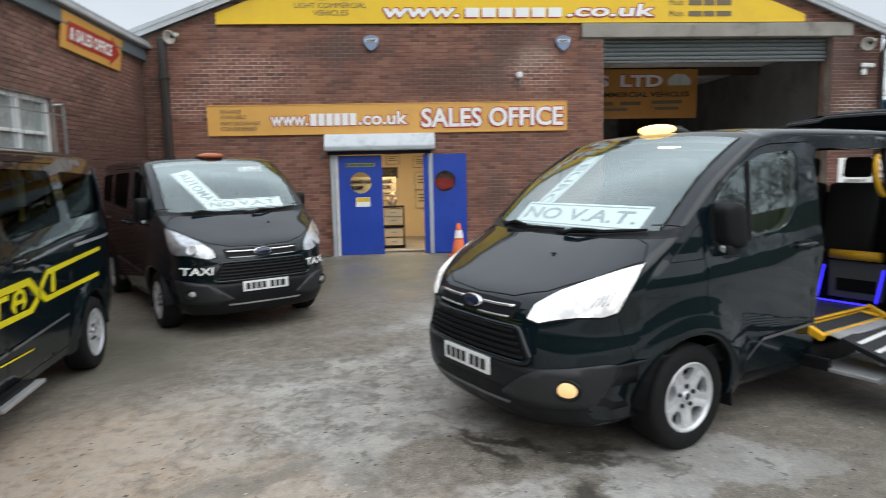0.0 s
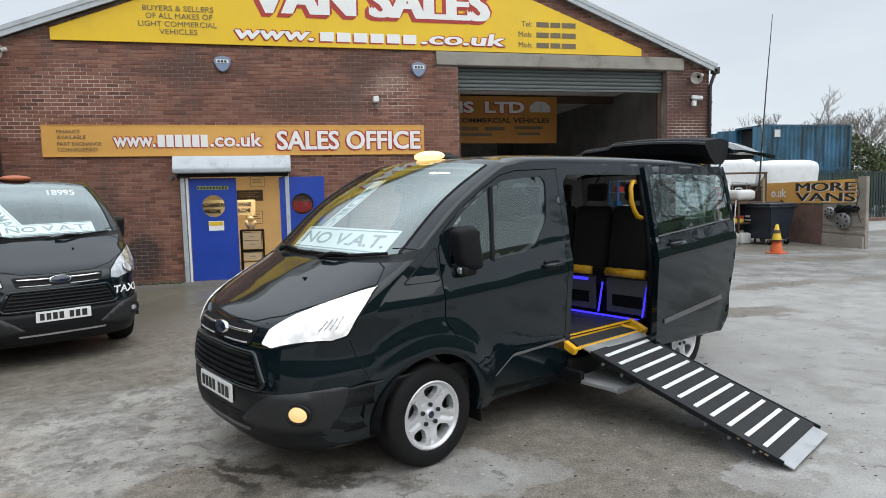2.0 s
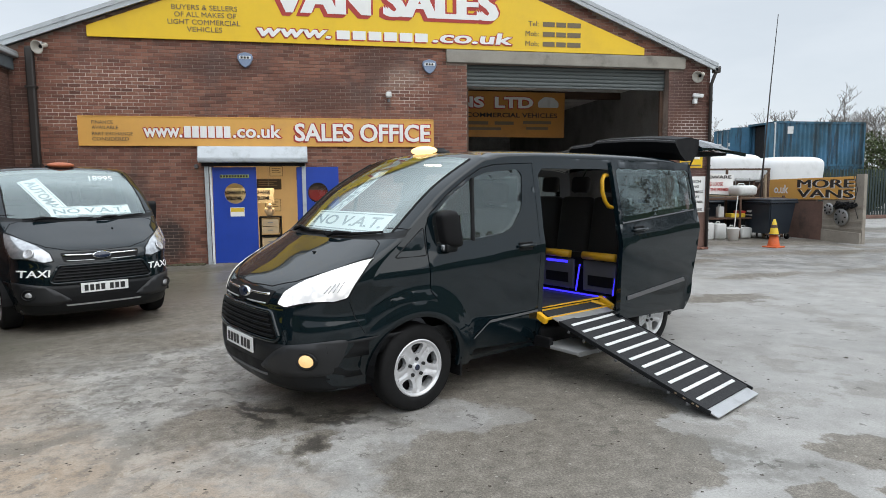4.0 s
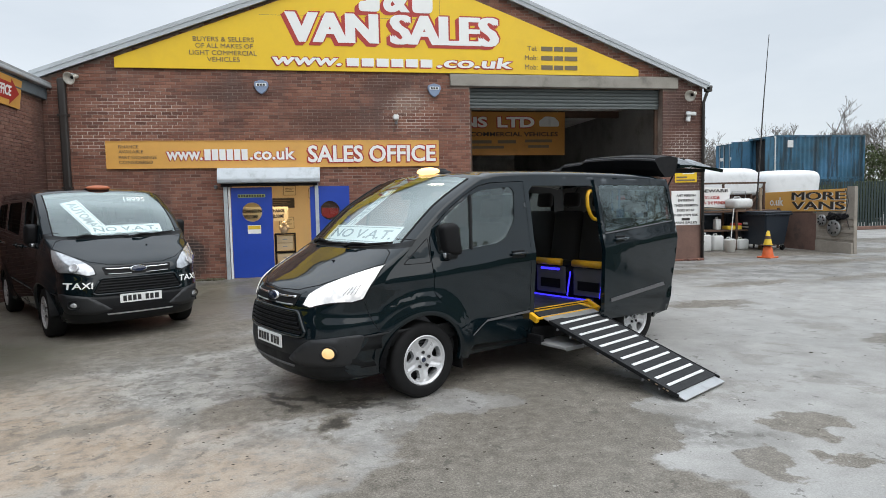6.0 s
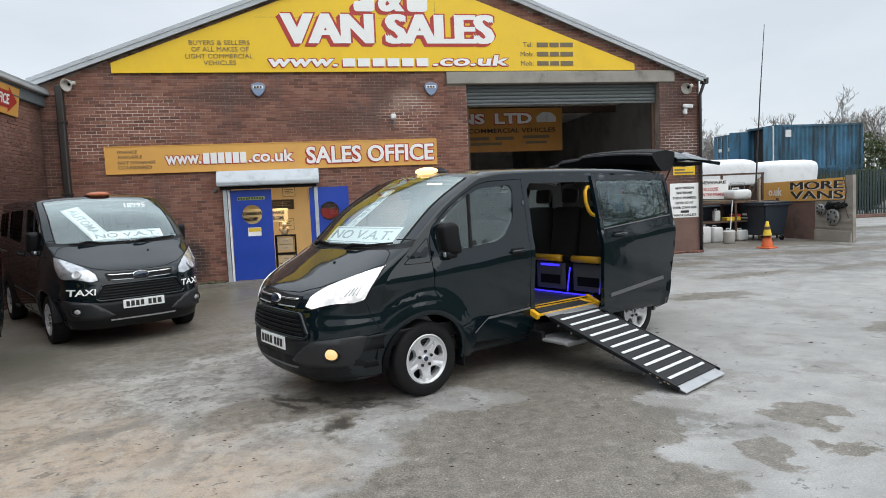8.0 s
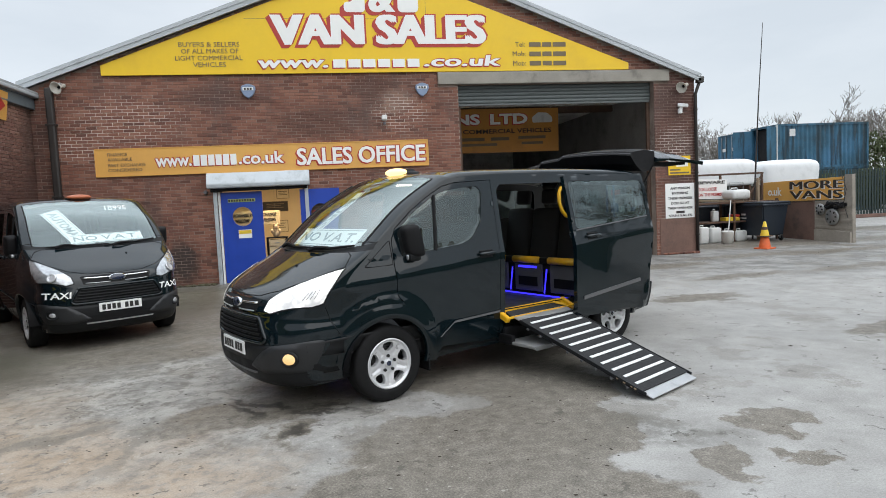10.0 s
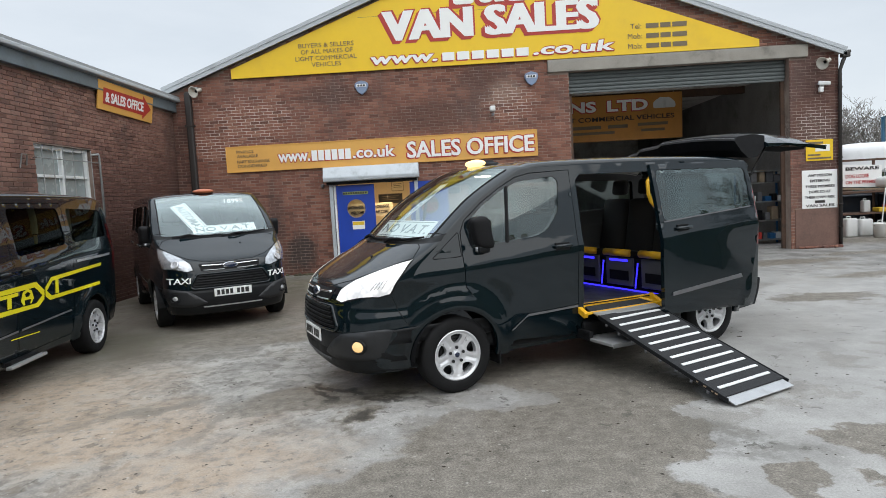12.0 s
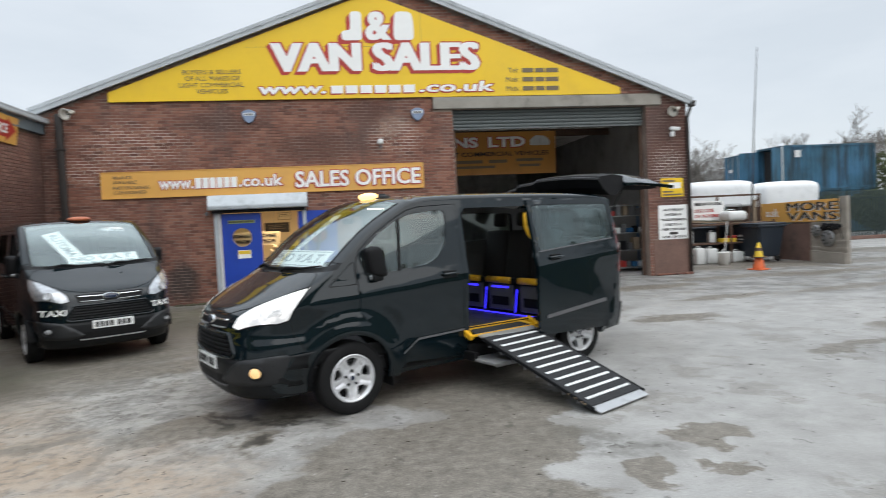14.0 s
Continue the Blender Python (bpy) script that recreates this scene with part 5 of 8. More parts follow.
            part("chrome_bar", rod(pts, r, 6), mtl, sl, smooth=True)
    at = cast((3, 0, 0.916), (-1, 0, 0), 0.016)
    tilt = Matrix.Translation(at) @ pose(0, 0, 0, 0, -12, 0)
    bd = part("badge_rim", lathe([(1.0, -0.01), (1.0, 0.004), (0.86, 0.010)], 32, "X", m=tilt @ Matrix.Diagonal((1, 0.108, 0.044, 1))), M_CHROME, van, smooth=True)
    part("badge", lathe([(0.9, 0.004), (0.5, 0.012), (0.001, 0.014)], 32, "X", m=tilt @ Matrix.Diagonal((1, 0.108, 0.044, 1))), M_BADGE, bd, smooth=True)
    # plate with its print as bars
    px = cast((3, 0, 0.535), (-1, 0, 0), 0.0).x + 0.016
    pl = part("number_plate", box((0.012, 0.52, 0.112), (px, 0, 0.548), 0.003), M_PLATE, van, "white number plate with black print")
    for y0, w in ((-0.225, 0.042), (-0.165, 0.042), (-0.105, 0.042), (-0.045, 0.042), (0.050, 0.042), (0.110, 0.042), (0.170, 0.050)):
        part("plate_print", box((0.003, w, 0.070), (px + 0.008, y0 + w / 2, 0.548)), M_BAR, pl)
    # wipers
    for pts in ([(0.00, -0.66), (0.03, -0.30), (0.055, 0.10)], [(0.00, 0.04), (0.03, 0.40), (0.05, 0.74)]):
        lie = [on_screen(t - 0.06, y) + Vector((0.045, 0, 0.042)) for t, y in pts]
        wp = part("wiper", rod(lie, [0.011, 0.013, 0.009], 6), M_DARKPLASTIC, van)
        foot = on_screen(0.0, pts[0][1] + 0.10) + Vector((0.10, 0, 0.02))
        part("wiper_arm", rod([foot, foot + Vector((-0.015, 0.10, 0.03)), lie[1] + Vector((0.004, 0, 0.010))], [0.018, 0.014, 0.009], 6), M_DARKPLASTIC, wp)
    part("bonnet_washer", box((0.03, 0.02, 0.012), cast((0.50, 0.26, 3), (0, 0, -1), 0.004), 0.004), M_DARKPLASTIC, van)
    # cabin
    part("dashboard", box((0.42, 1.62, 0.24), (0.02, 0, 1.12), 0.06), M_DARKPLASTIC, van)
    part("cabin_floor", box((4.35, 1.70, 0.06), (-1.62, 0, 0.50), 0.0), M_CABINFLOOR, van)
    part("bulkhead", box((0.05, 1.60, 0.95), (0.24, 0, 0.75)), M_DARKPLASTIC, van)
    part("rear_view_mirror", box((0.03, 0.24, 0.07), (-0.52, 0, 1.78), 0.015), M_DARKPLASTIC, van)
    for sy in (0.48, -0.48):
        seat_part(van, -0.98, sy, 0.53, 0.52)
    wheel_ring = [(-0.28 + 0.06 * math.sin(a), -0.48 + 0.19 * math.cos(a), 1.17 + 0.17 * math.sin(a)) for a in [2 * math.pi * k / 24 for k in range(25)]]
    part("steering_wheel", rod(wheel_ring, 0.016, 8), M_DARKPLASTIC, van)
    # taxi lamp on the roof
    lamp_x = -0.90
    zr = 1.985
    base = bmesh.new()
    bmesh.ops.create_cube(base, size=1)
    bmesh.ops.scale(base, vec=(0.26, 0.36, 0.085), verts=base.verts)
    for v in base.verts:
        if v.co.z > 0:
            v.co.x *= 0.55
            v.co.y *= 0.80
            v.co.x += 0.02
    bmesh.ops.bevel(base, geom=base.edges[:], offset=0.03, segments=3, affect="EDGES")
    bmesh.ops.translate(base, vec=(lamp_x, 0, zr + 0.035), verts=base.verts)
    tl = part("taxi_lamp_housing", base, M_CLAD, van, smooth=True)
    lens = bmesh.new()
    bmesh.ops.create_uvsphere(lens, u_segments=24, v_segments=12, radius=1)
    bmesh.ops.scale(lens, vec=(0.080, 0.170, 0.042), verts=lens.verts)
    bmesh.ops.translate(lens, vec=(lamp_x + 0.125, 0, zr + 0.052), verts=lens.verts)
    part("taxi_lamp", lens, M_TAXI_ON if taxi_lit else M_TAXI_OFF, tl, "glowing amber taxi lamp" if taxi_lit else "unlit orange taxi lamp", smooth=True)
    return van


M_NUT = plain("dark_nut", (0.03, 0.03, 0.032), 0.4, 0.5, relief=0.0)
M_DISC = plain("brake_iron", (0.05, 0.048, 0.046), 0.5, 0.5, vary=0.2, scale=10, relief=0.0)
M_REDLENS = plain("red_lamp_lens", (0.20, 0.012, 0.010), 0.15, coat=1.0, relief=0.0)


def seat_part(van, x, y, z, w, name="seat", tall=0.0):
    """A cloth seat facing forwards: cushion, back, head rest."""
    cu = box((0.48, w, 0.14), (x + 0.12, y, z + 0.32), 0.045, (0, -6, 0))
    s = part(name, cu, M_SEAT, van, smooth=True)
    part("seat_base", box((0.40, w * 0.8, 0.28), (x + 0.10, y, z + 0.14), 0.01), M_DARKPLASTIC, s)
    part("backrest", box((0.13, w, 0.62 + tall), (x - 0.16 - tall * 0.09, y, z + 0.66 + tall / 2), 0.05, (0, -10, 0)), M_SEAT, s, smooth=True)
    part("head_rest", box((0.09, w * 0.55, 0.19), (x - 0.25 - tall * 0.17, y, z + 1.11 + tall), 0.035, (0, -8, 0)), M_SEAT, s, smooth=True)
    return s


def tailgate_open(van):
    """The raised tailgate: a dark spoiler hump over the roof's end and a curved shell that stands out behind it."""

    def swept(prof, ys, droop, steps=0.0, roll=0.0):
        bm = bmesh.new()
        rings = []
        for y in ys:
            low = droop * (abs(y) / 0.86) ** 2.5 + steps * ((0.03 if y < -0.20 else 0.0) + (0.035 if y < -0.60 else 0.0))
            turned = roll * max(0.0, (abs(y) - 0.5) / 0.36) ** 1.6
            rings.append([bm.verts.new((x - 0.05 * (abs(y) / 0.86) ** 3, y, z - low - (turned if k < len(prof) // 2 else 0.0))) for k, (x, z) in enumerate(prof)])
        for a, b in zip(rings, rings[1:]):
            for j in range(len(prof)):
                bm.faces.new((a[j], a[(j + 1) % len(prof)], b[(j + 1) % len(prof)], b[j]))
        bm.faces.new(rings[0]), bm.faces.new(rings[-1][::-1])
        return bm

    ys = [-0.86, -0.80, -0.62, -0.58, -0.24, -0.18, 0, 0.3, 0.62, 0.80, 0.86]
    hump = swept([(-3.50, 2.20), (-3.54, 2.245), (-3.80, 2.275), (-3.98, 2.255), (-3.98, 2.13), (-3.86, 2.02), (-3.72, 2.01), (-3.60, 2.09)], ys, 0.05, 1.0)
    tg = part("tailgate", swept([(-3.97, 2.275), (-4.30, 2.275), (-4.70, 2.245), (-4.98, 2.190), (-5.00, 2.10), (-4.72, 2.120), (-4.30, 2.125), (-3.97, 2.10)], [-0.90, -0.86, -0.76, -0.62, -0.5, 0, 0.5, 0.62, 0.76, 0.86, 0.90], 0.02, 0.0, 0.115), M_PAINT, van, "raised black tailgate", smooth=False)
    part("spoiler", hump, M_DARKPLASTIC, tg)
    part("spoiler_edge", rod([(-3.495 - 0.05 * (abs(y) / 0.86) ** 3, y, 2.222 - 0.05 * (abs(y) / 0.86) ** 2.5 - (0.03 if y < -0.20 else 0.0) - (0.035 if y < -0.60 else 0.0)) for y in ys], 0.005, 6), M_GREYPLASTIC, tg)
    part("inner_trim", swept([(-4.05, 2.105), (-4.85, 2.105), (-4.85, 2.070), (-4.40, 2.045), (-4.05, 2.06)], [-0.74, -0.5, 0, 0.5, 0.74], 0.03), M_DARKPLASTIC, tg)
    for sy in (-0.74, 0.74):
        part("gas_strut", rod([(-3.80, sy, 1.60), (-4.22, sy, 2.12)], 0.010, 8), M_DARKPLASTIC, tg)


def board(van, text, words_w, corner, along, up, w, h, label):
    """A card propped inside the windscreen."""
    a, u = Vector(along).normalized(), Vector(up).normalized()
    nrm = u.cross(a).normalized()
    m = Matrix((( a.x, nrm.x, u.x, corner[0]), (a.y, nrm.y, u.y, corner[1]), (a.z, nrm.z, u.z, corner[2]), (0, 0, 0, 1)))
    b = part("price_card", moved(box((w, 0.006, h), (w / 2, 0.0, h / 2), 0.002), m), M_BOARD, van, label)
    tw = min(words_w, w * 0.92)
    part("lettering", moved(letters(text, tw, h * 0.52, 0.002, 0.012), m @ pose((w - tw) / 2, -0.0045, h * 0.24)), M_BOARDTEXT, b)
    edge = bmesh.new()
    for z in (h * 0.07, h * 0.90):
        box((w * 0.96, 0.002, h * 0.035), (w / 2, -0.0045, z), bm=edge)
    part("border", moved(edge, m), M_BOARDTEXT, b)
    return b


def on_screen(t, y):
    """A place just inside the windscreen, t from its foot (0) to its top (1)."""
    i = 11 * SUB + t * 2 * SUB
    k = min(int(i), 13 * SUB - 1)
    row = SPINE[k] + (SPINE[k + 1] - SPINE[k]) * (i - k)
    w = flank(row[2], row[3])
    n = row[4]
    s = min(1.0, abs(y) / w) ** (n / 2)
    ang = math.degrees(math.asin(s)) * (1 if y >= 0 else -1)
    return Vector(crown(row, ang)) + Vector((-0.030, 0, -0.030))


def screen_card(van, text, t0, y0, t1, y1, t2, y2, label, words=0.9, back=0.0):
    """A card against the screen: its lower left corner, lower right corner and upper left corner, as seen from the front."""
    p, q, r = on_screen(t0, y0), on_screen(t1, y1), on_screen(t2, y2)
    a = q - p
    u = (r - p) - a.normalized() * (r - p).dot(a.normalized())
    p = p - Vector((back, 0, back))
    return board(van, text, a.length * words, p, a, u, a.length, u.length, label)


V1 = pose(1.802, -9.332, 0, 0, 0, 207.0)
V2 = pose(-1.548, -5.740, 0, 0, 0, -58.5)
V3 = pose(-2.93, -10.87, 0, 0, 0, -82.5)

van_main = van_thing("van", V1, "black passenger van with lit lamps and open side door", True, True, True, "black vans in the yard")
van_two = van_thing("van", V2, "black taxi van parked nose out by the brick wall", False, False, False, "black vans in the yard")
van_three = van_thing("van", V3, "black taxi van with yellow side stripes", False, False, False, "black vans in the yard")

screen_card(van_main, "NO V.A.T.", 0.05, -0.62, 0.05, 0.62, 0.27, -0.62, "white card with grey lettering")
screen_card(van_main, "EURO", 0.92, -0.66, 0.16, -0.69, 0.92, -0.44, "white card with grey lettering", 0.7, 0.040)
screen_card(van_two, "NO V.A.T.", 0.10, -0.34, 0.10, 0.62, 0.25, -0.34, "white card with grey lettering")
screen_card(van_two, "AUTOMATIC", 0.86, -0.55, 0.10, -0.25, 0.88, -0.29, "white card with grey lettering", 0.9, 0.07)


# ---- what is fitted to the vans ----
def open_sliding_door(van):
    """The left sliding door, out on its rail behind the opening."""
    dx, dy = -0.70, 0.275
    leaf = [(-1.43, 0.455), (-2.52, 0.415), (-2.60, 0.55), (-2.685, 1.0), (-2.70, 1.25), (-2.68, 1.60), (-2.655, 1.82), (-2.625, 1.925), (-1.355, 1.915), (-1.40, 1.0)]
    glass = rounded([(-1.435, 1.365), (-2.640, 1.455), (-2.605, 1.850), (-1.405, 1.860)], 0.06)
    m = pose(dx, dy, 0)
    sd = part("sliding_door", moved(shell(flat_side(leaf, [glass], 1), 0.045), m), M_PAINT, van, "black sliding door slid open", smooth=True)
    part("window", moved(flat_side(grown(glass, 0.004), [], 1, push=-0.006), m), M_PRIVACY, sd, smooth=True).visible_shadow = False
    hx, hz = -1.655, 1.285
    y = flank(hx, hz)
    cup = part("door_handle", moved(box((0.15, 0.012, 0.075), (hx, y, hz), 0.005), m), M_DARKPLASTIC, sd)
    part("grip", moved(rod([(hx + 0.10, y, hz), (hx + 0.07, y + 0.035, hz + 0.004), (hx - 0.08, y + 0.036, hz + 0.008), (hx - 0.11, y, hz + 0.008)], [0.012, 0.016, 0.016, 0.012], 8), m), M_PAINT, cup, smooth=True)
    part("rub_strip", moved(laid([(-1.52, 0.632), (-2.48, 0.722), (-2.46, 0.760), (-1.52, 0.668)], "side", 0.012, 0.08, edge=0.02), m), M_GREYPLASTIC, sd)
    # grey strip stands in for the highlight under the glass
    part("belt_highlight", moved(laid([(-1.425, 1.352), (-2.62, 1.442), (-2.62, 1.452), (-1.425, 1.364)], "side", 0.006, 0.08), m), M_GREYPLASTIC, sd)
    part("door_lining", moved(flat_side(grown(leaf, -0.03), [grown(glass, 0.01)], 1, 0.14, -0.05), m), M_DARKPLASTIC, sd)
    for z in (1.10, 1.24):
        part("latch", box((0.03, 0.03, 0.05), (-2.125, 1.215, z), 0.006), M_STEEL, sd)


def cabin(van):
    """The wheelchair cabin seen through the open door: a row of seats with yellow edges over a blue-lit base."""
    for y in (-0.69, -0.21, 0.27):
        seat_part(van, -3.02, y, 0.53, 0.45, "rear_seat", 0.07)
    for y in (-0.55, 0.04, 0.63):
        part("seat_edge", tube(0.042, 0.042, 0.41, (-2.56, y, 0.965), (90, 0, 0), 14), M_YELLOWTRIM, van, "yellow padded seat edge", smooth=True)
        base = part("seat_front", box((0.03, 0.46, 0.33), (-2.60, y, 0.745), 0.012), M_GREYPLASTIC, van)
        part("seat_recess", box((0.012, 0.32, 0.11), (-2.582, y, 0.70), 0.004), M_DARKPLASTIC, base)
    # dark panel added to block the bright view out behind the seats
    part("blocking_panel", box((0.03, 1.66, 0.95), (-3.24, 0, 1.00), 0.01), M_DARKPLASTIC, van)
    part("seat_beam", box((0.06, 1.60, 0.07), (-2.61, 0.0, 0.955), 0.01), M_DARKPLASTIC, van)
    # fold-up seats on the far side
    for x in (-1.72, -2.18):
        fold = part("folded_seat", box((0.40, 0.12, 0.62), (x, -0.80, 0.92), 0.04), M_SEAT, van)
        part("seat_leg", rod([(x - 0.15, -0.74, 0.54), (x - 0.05, -0.74, 0.80)], 0.02, 8), M_GREYPLASTIC, fold)
    part("light_strip", box((1.20, 0.02, 0.014), (-2.00, -0.72, 0.545)), M_BLUE_LED, van, "blue floor light strip")
    part("light_strip", box((0.02, 1.55, 0.014), (-2.565, 0.02, 0.545)), M_BLUE_LED, van, "blue floor light strip")
    for y in (-0.55, 0.04):
        part("light_strip", box((0.012, 0.30, 0.026), (-2.580, y, 0.875)), M_BLUE_LED, van, "blue seat base light strip")
    for y in (-0.26, 0.32, 0.80):
        part("light_strip", rod([(-2.57, y, 0.57), (-2.57, y + 0.05, 0.86)], 0.009, 6), M_BLUE_LED, van, "blue seat base light strip")
    part("partition", box((0.012, 1.55, 0.95), (-1.27, 0, 1.30), 0.004), M_PARTITION, van)
    # grab handle by the door
    part("grab_handle", rod([(-2.42, 0.82, 1.80), (-2.32, 0.86, 1.80), (-2.27, 0.875, 1.75), (-2.265, 0.885, 1.64), (-2.29, 0.90, 1.55), (-2.34, 0.90, 1.50), (-2.43, 0.88, 1.485)], 0.020, 10), M_YELLOWTRIM, van, "yellow grab handle", smooth=True)
    part("door_pillar", rod([(-2.47, 0.93, 0.45), (-2.49, 0.945, 1.0), (-2.48, 0.90, 1.45), (-2.44, 0.85, 1.86)], 0.03, 8), M_DARKPLASTIC, van, smooth=True)
    part("interior_lamp", box((0.22, 0.10, 0.012), (-1.75, 0.2, 1.950), 0.004), M_CABINLAMP, van, "warm ceiling lamp")
    part("interior_lamp", box((0.14, 0.08, 0.012), (-0.80, 0.1, 1.900), 0.004, (0, 0, 0)), M_CABINLAMP, van, "warm ceiling lamp")


M_PARTITION = pane_glass("cabin_partition", (0.62, 0.64, 0.64), 1.0)
M_CABINLAMP = glow("cabin_lamp", (1.0, 0.85, 0.62), 9.0)


def access_ramp(m):
    """A folding ramp from the sill to the ground: black tread, white grip strips, bare lip and a yellow top frame."""
    r = thing("access_ramp", m, "black wheelchair ramp with white grip strips and yellow top frame", "ramp")
    x0, x1 = -1.40, -2.17
    top, foot = Vector((0, 1.055, 0.522)), Vector((0, 2.50, 0.020))
    d = foot - top
    L = d.length
    tilt = math.degrees(math.atan2(d.z, d.y))
    mid = (x0 + x1) / 2
    w = abs(x1 - x0)
    at = pose(mid, top.y, top.z, tilt, 0, 5.2)
    deck = part("deck", moved(box((w, L - 0.14, 0.026), (0, (L - 0.14) / 2 + 0.02, 0), 0.004), at), M_TREAD, r, "black gritty tread")
    for sx in (-1, 1):
        part("edge_rail", moved(box((0.014, L - 0.10, 0.036), (sx * (w / 2 + 0.007), (L - 0.10) / 2 + 0.02, 0.001), 0.004), at), M_CLAD, deck)
    n = 11
    for k in range(n):
        y = 0.12 + (L - 0.34) * k / (n - 1)
        part("grip_strip", moved(box((w * 0.86, 0.030, 0.006), (0, y, 0.016), 0.002), at), M_STRIPWHITE, deck)
    lip = moved(box((w * 0.98, 0.13, 0.010), (0, L - 0.085, -0.004), 0.003), at)
    part("lip", lip, M_ALU, r, "bare aluminium lip")
    part("top_plate", box((w, 0.11, 0.012), (mid, 1.055, 0.532), 0.003, (-16, 0, 0)), M_ALU, r)
    part("top_mat", box((w * 0.98, 0.15, 0.012), (mid, 0.945, 0.560), 0.003, (-24, 0, 0)), M_TREAD, r)
    yf = bmesh.new()
    box((w + 0.20, 0.040, 0.050), (mid, 0.885, 0.588), 0.008, bm=yf)
    for sx, h in ((-1, 0.075), (1, 0.060)):
        box((0.050, 0.18, h), (mid + sx * (w / 2 + 0.080), 0.955, 0.560), 0.010, (-24, 0, 0), bm=yf)
    box((w + 0.14, 0.024, 0.024), (mid, 1.020, 0.540), 0.005, bm=yf)
    rod([(mid - w / 2 - 0.02, 0.99, 0.556), (mid - w / 2 + 0.10, 0.88, 0.604)], 0.013, 6, yf)
    part("top_frame", yf, M_YELLOWTRIM, r, "yellow steel frame")
    for k in range(8):
        part("hinge_lug", moved(box((0.012, 0.02, 0.018), (w / 2 + 0.02, 0.15 + k * (L - 0.4) / 7, -0.024)), at), M_GREYPLASTIC, deck)
    for k in range(4):
        mark = box((0.008, 0.016 + 0.006 * (k % 2), 0.008), (w / 2 + 0.021, L - 0.36 + k * 0.06 + 0.012 * (k % 3), 0.004))
        part("wear_mark", moved(mark, at), M_WOOD, deck)
    return r


def side_step(van):
    st = part("side_step", box((0.38, 0.40, 0.030), (-1.50, 1.20, 0.305), 0.008), M_ALU, van, "bare aluminium pull-out step")
    part("step_edge", box((0.37, 0.012, 0.040), (-1.50, 1.402, 0.300), 0.003), M_STEEL, st)
    part("step_marker", box((0.05, 0.016, 0.042), (-1.655, 1.404, 0.300), 0.003), M_YELLOWTRIM, st)
    part("step_bracket", box((0.045, 0.22, 0.09), (-1.33, 0.98, 0.335), 0.008), M_DARKPLASTIC, st)
    part("sill_box", box((1.10, 0.30, 0.16), (-1.90, 0.80, 0.36), 0.02), M_DARKPLASTIC, van)


def taxi_stripes(van):
    """Yellow vinyl along the left flank: two lines that meet and frame a word."""
    runs = [
        [(-0.30, 1.040), (-1.66, 1.068), (-1.825, 0.958), (-1.822, 0.880), (-1.63, 1.012), (-0.30, 1.000)],
        [(-0.30, 0.860), (-1.655, 0.842), (-1.818, 0.932), (-1.818, 0.862), (-1.70, 0.798), (-0.30, 0.806)],
        [(-3.26, 1.122), (-1.97, 1.080), (-1.845, 0.985), (-1.845, 0.915), (-2.00, 1.035), (-3.26, 1.084)],
        [(-3.20, 0.886), (-1.98, 0.876), (-1.845, 0.962), (-1.845, 0.885), (-1.94, 0.832), (-3.20, 0.846)],
        [(-0.98, 1.000), (-1.32, 1.003), (-1.32, 0.967), (-1.20, 0.966), (-1.20, 0.862), (-1.125, 0.861), (-1.125, 0.965), (-0.975, 0.964)],
        [(-2.065, 1.040), (-2.135, 1.037), (-2.138, 0.885), (-2.060, 0.888)],
    ]
    for poly in runs:
        part("stripe", laid(poly, "side", 0.006, 0.06), M_TAXIYELLOW, van, "yellow vinyl stripe")
    hole = [(-1.44, 0.965), (-1.49, 0.985), (-1.54, 0.965), (-1.52, 0.935), (-1.46, 0.935)]
    part("stripe", laid([(-1.36, 0.905), (-1.40, 0.99), (-1.49, 1.018), (-1.57, 0.99), (-1.61, 0.905), (-1.56, 0.857), (-1.535, 0.857), (-1.55, 0.905), (-1.43, 0.905), (-1.44, 0.855), (-1.41, 0.855)], "side", 0.006, 0.05, [hole]), M_TAXIYELLOW, van, "yellow vinyl stripe")
    part("sill_marker", laid([(-1.16, 0.545), (-1.70, 0.526), (-1.70, 0.538), (-1.16, 0.557)], "side", 0.008, 0.08), M_TAXIYELLOW, van)
    part("side_step", box((0.66, 0.06, 0.030), (-1.33, 0.99, 0.305), 0.006), M_ALU, van)
    part("step_bracket", box((0.5, 0.10, 0.04), (-1.33, 0.92, 0.325)), M_DARKPLASTIC, van)
    # pale belts and a hanging vest behind the side glass
    part("seat_belt", rod([(-2.05, 0.80, 1.84), (-2.09, 0.80, 1.72), (-2.09, 0.80, 1.56)], 0.035, 6), M_VEST, van, "pale yellow belt behind the glass")
    part("belt_buckle", box((0.06, 0.02, 0.10), (-2.10, 0.80, 1.50), 0.01), M_CONEYELLOW, van)
    for x in (-2.70, -2.80, -2.91):
        part("hanging_vest", box((0.095, 0.03, 0.30), (x, 0.79, 1.70), 0.02, (0, 4, 0)), M_VEST, van, "pale yellow vest behind the glass")


M_VEST = plain("pale_yellow_cloth", (0.75, 0.72, 0.42), 0.8, vary=0.1, scale=12, relief=0.1)


def taxi_words(van):
    """Silver word at both ends of the nose."""
    part("lettering", laid_words("TAXI", 0.53, 0.700, 0.29, 0.080, 1, 0.008, way="front", shear=0.12), M_SIGNWHITE, van, "white vinyl letters", smooth=False)
    part("lettering", laid_words("TAXI", -0.83, 0.700, 0.29, 0.080, 1, 0.008, way="front", shear=0.12), M_SIGNWHITE, van, "white vinyl letters")


open_sliding_door(van_main)
cabin(van_main)
side_step(van_main)
access_ramp(V1)
taxi_stripes(van_three)
taxi_words(van_two)
p0 = on_screen(0.72, 0.26)
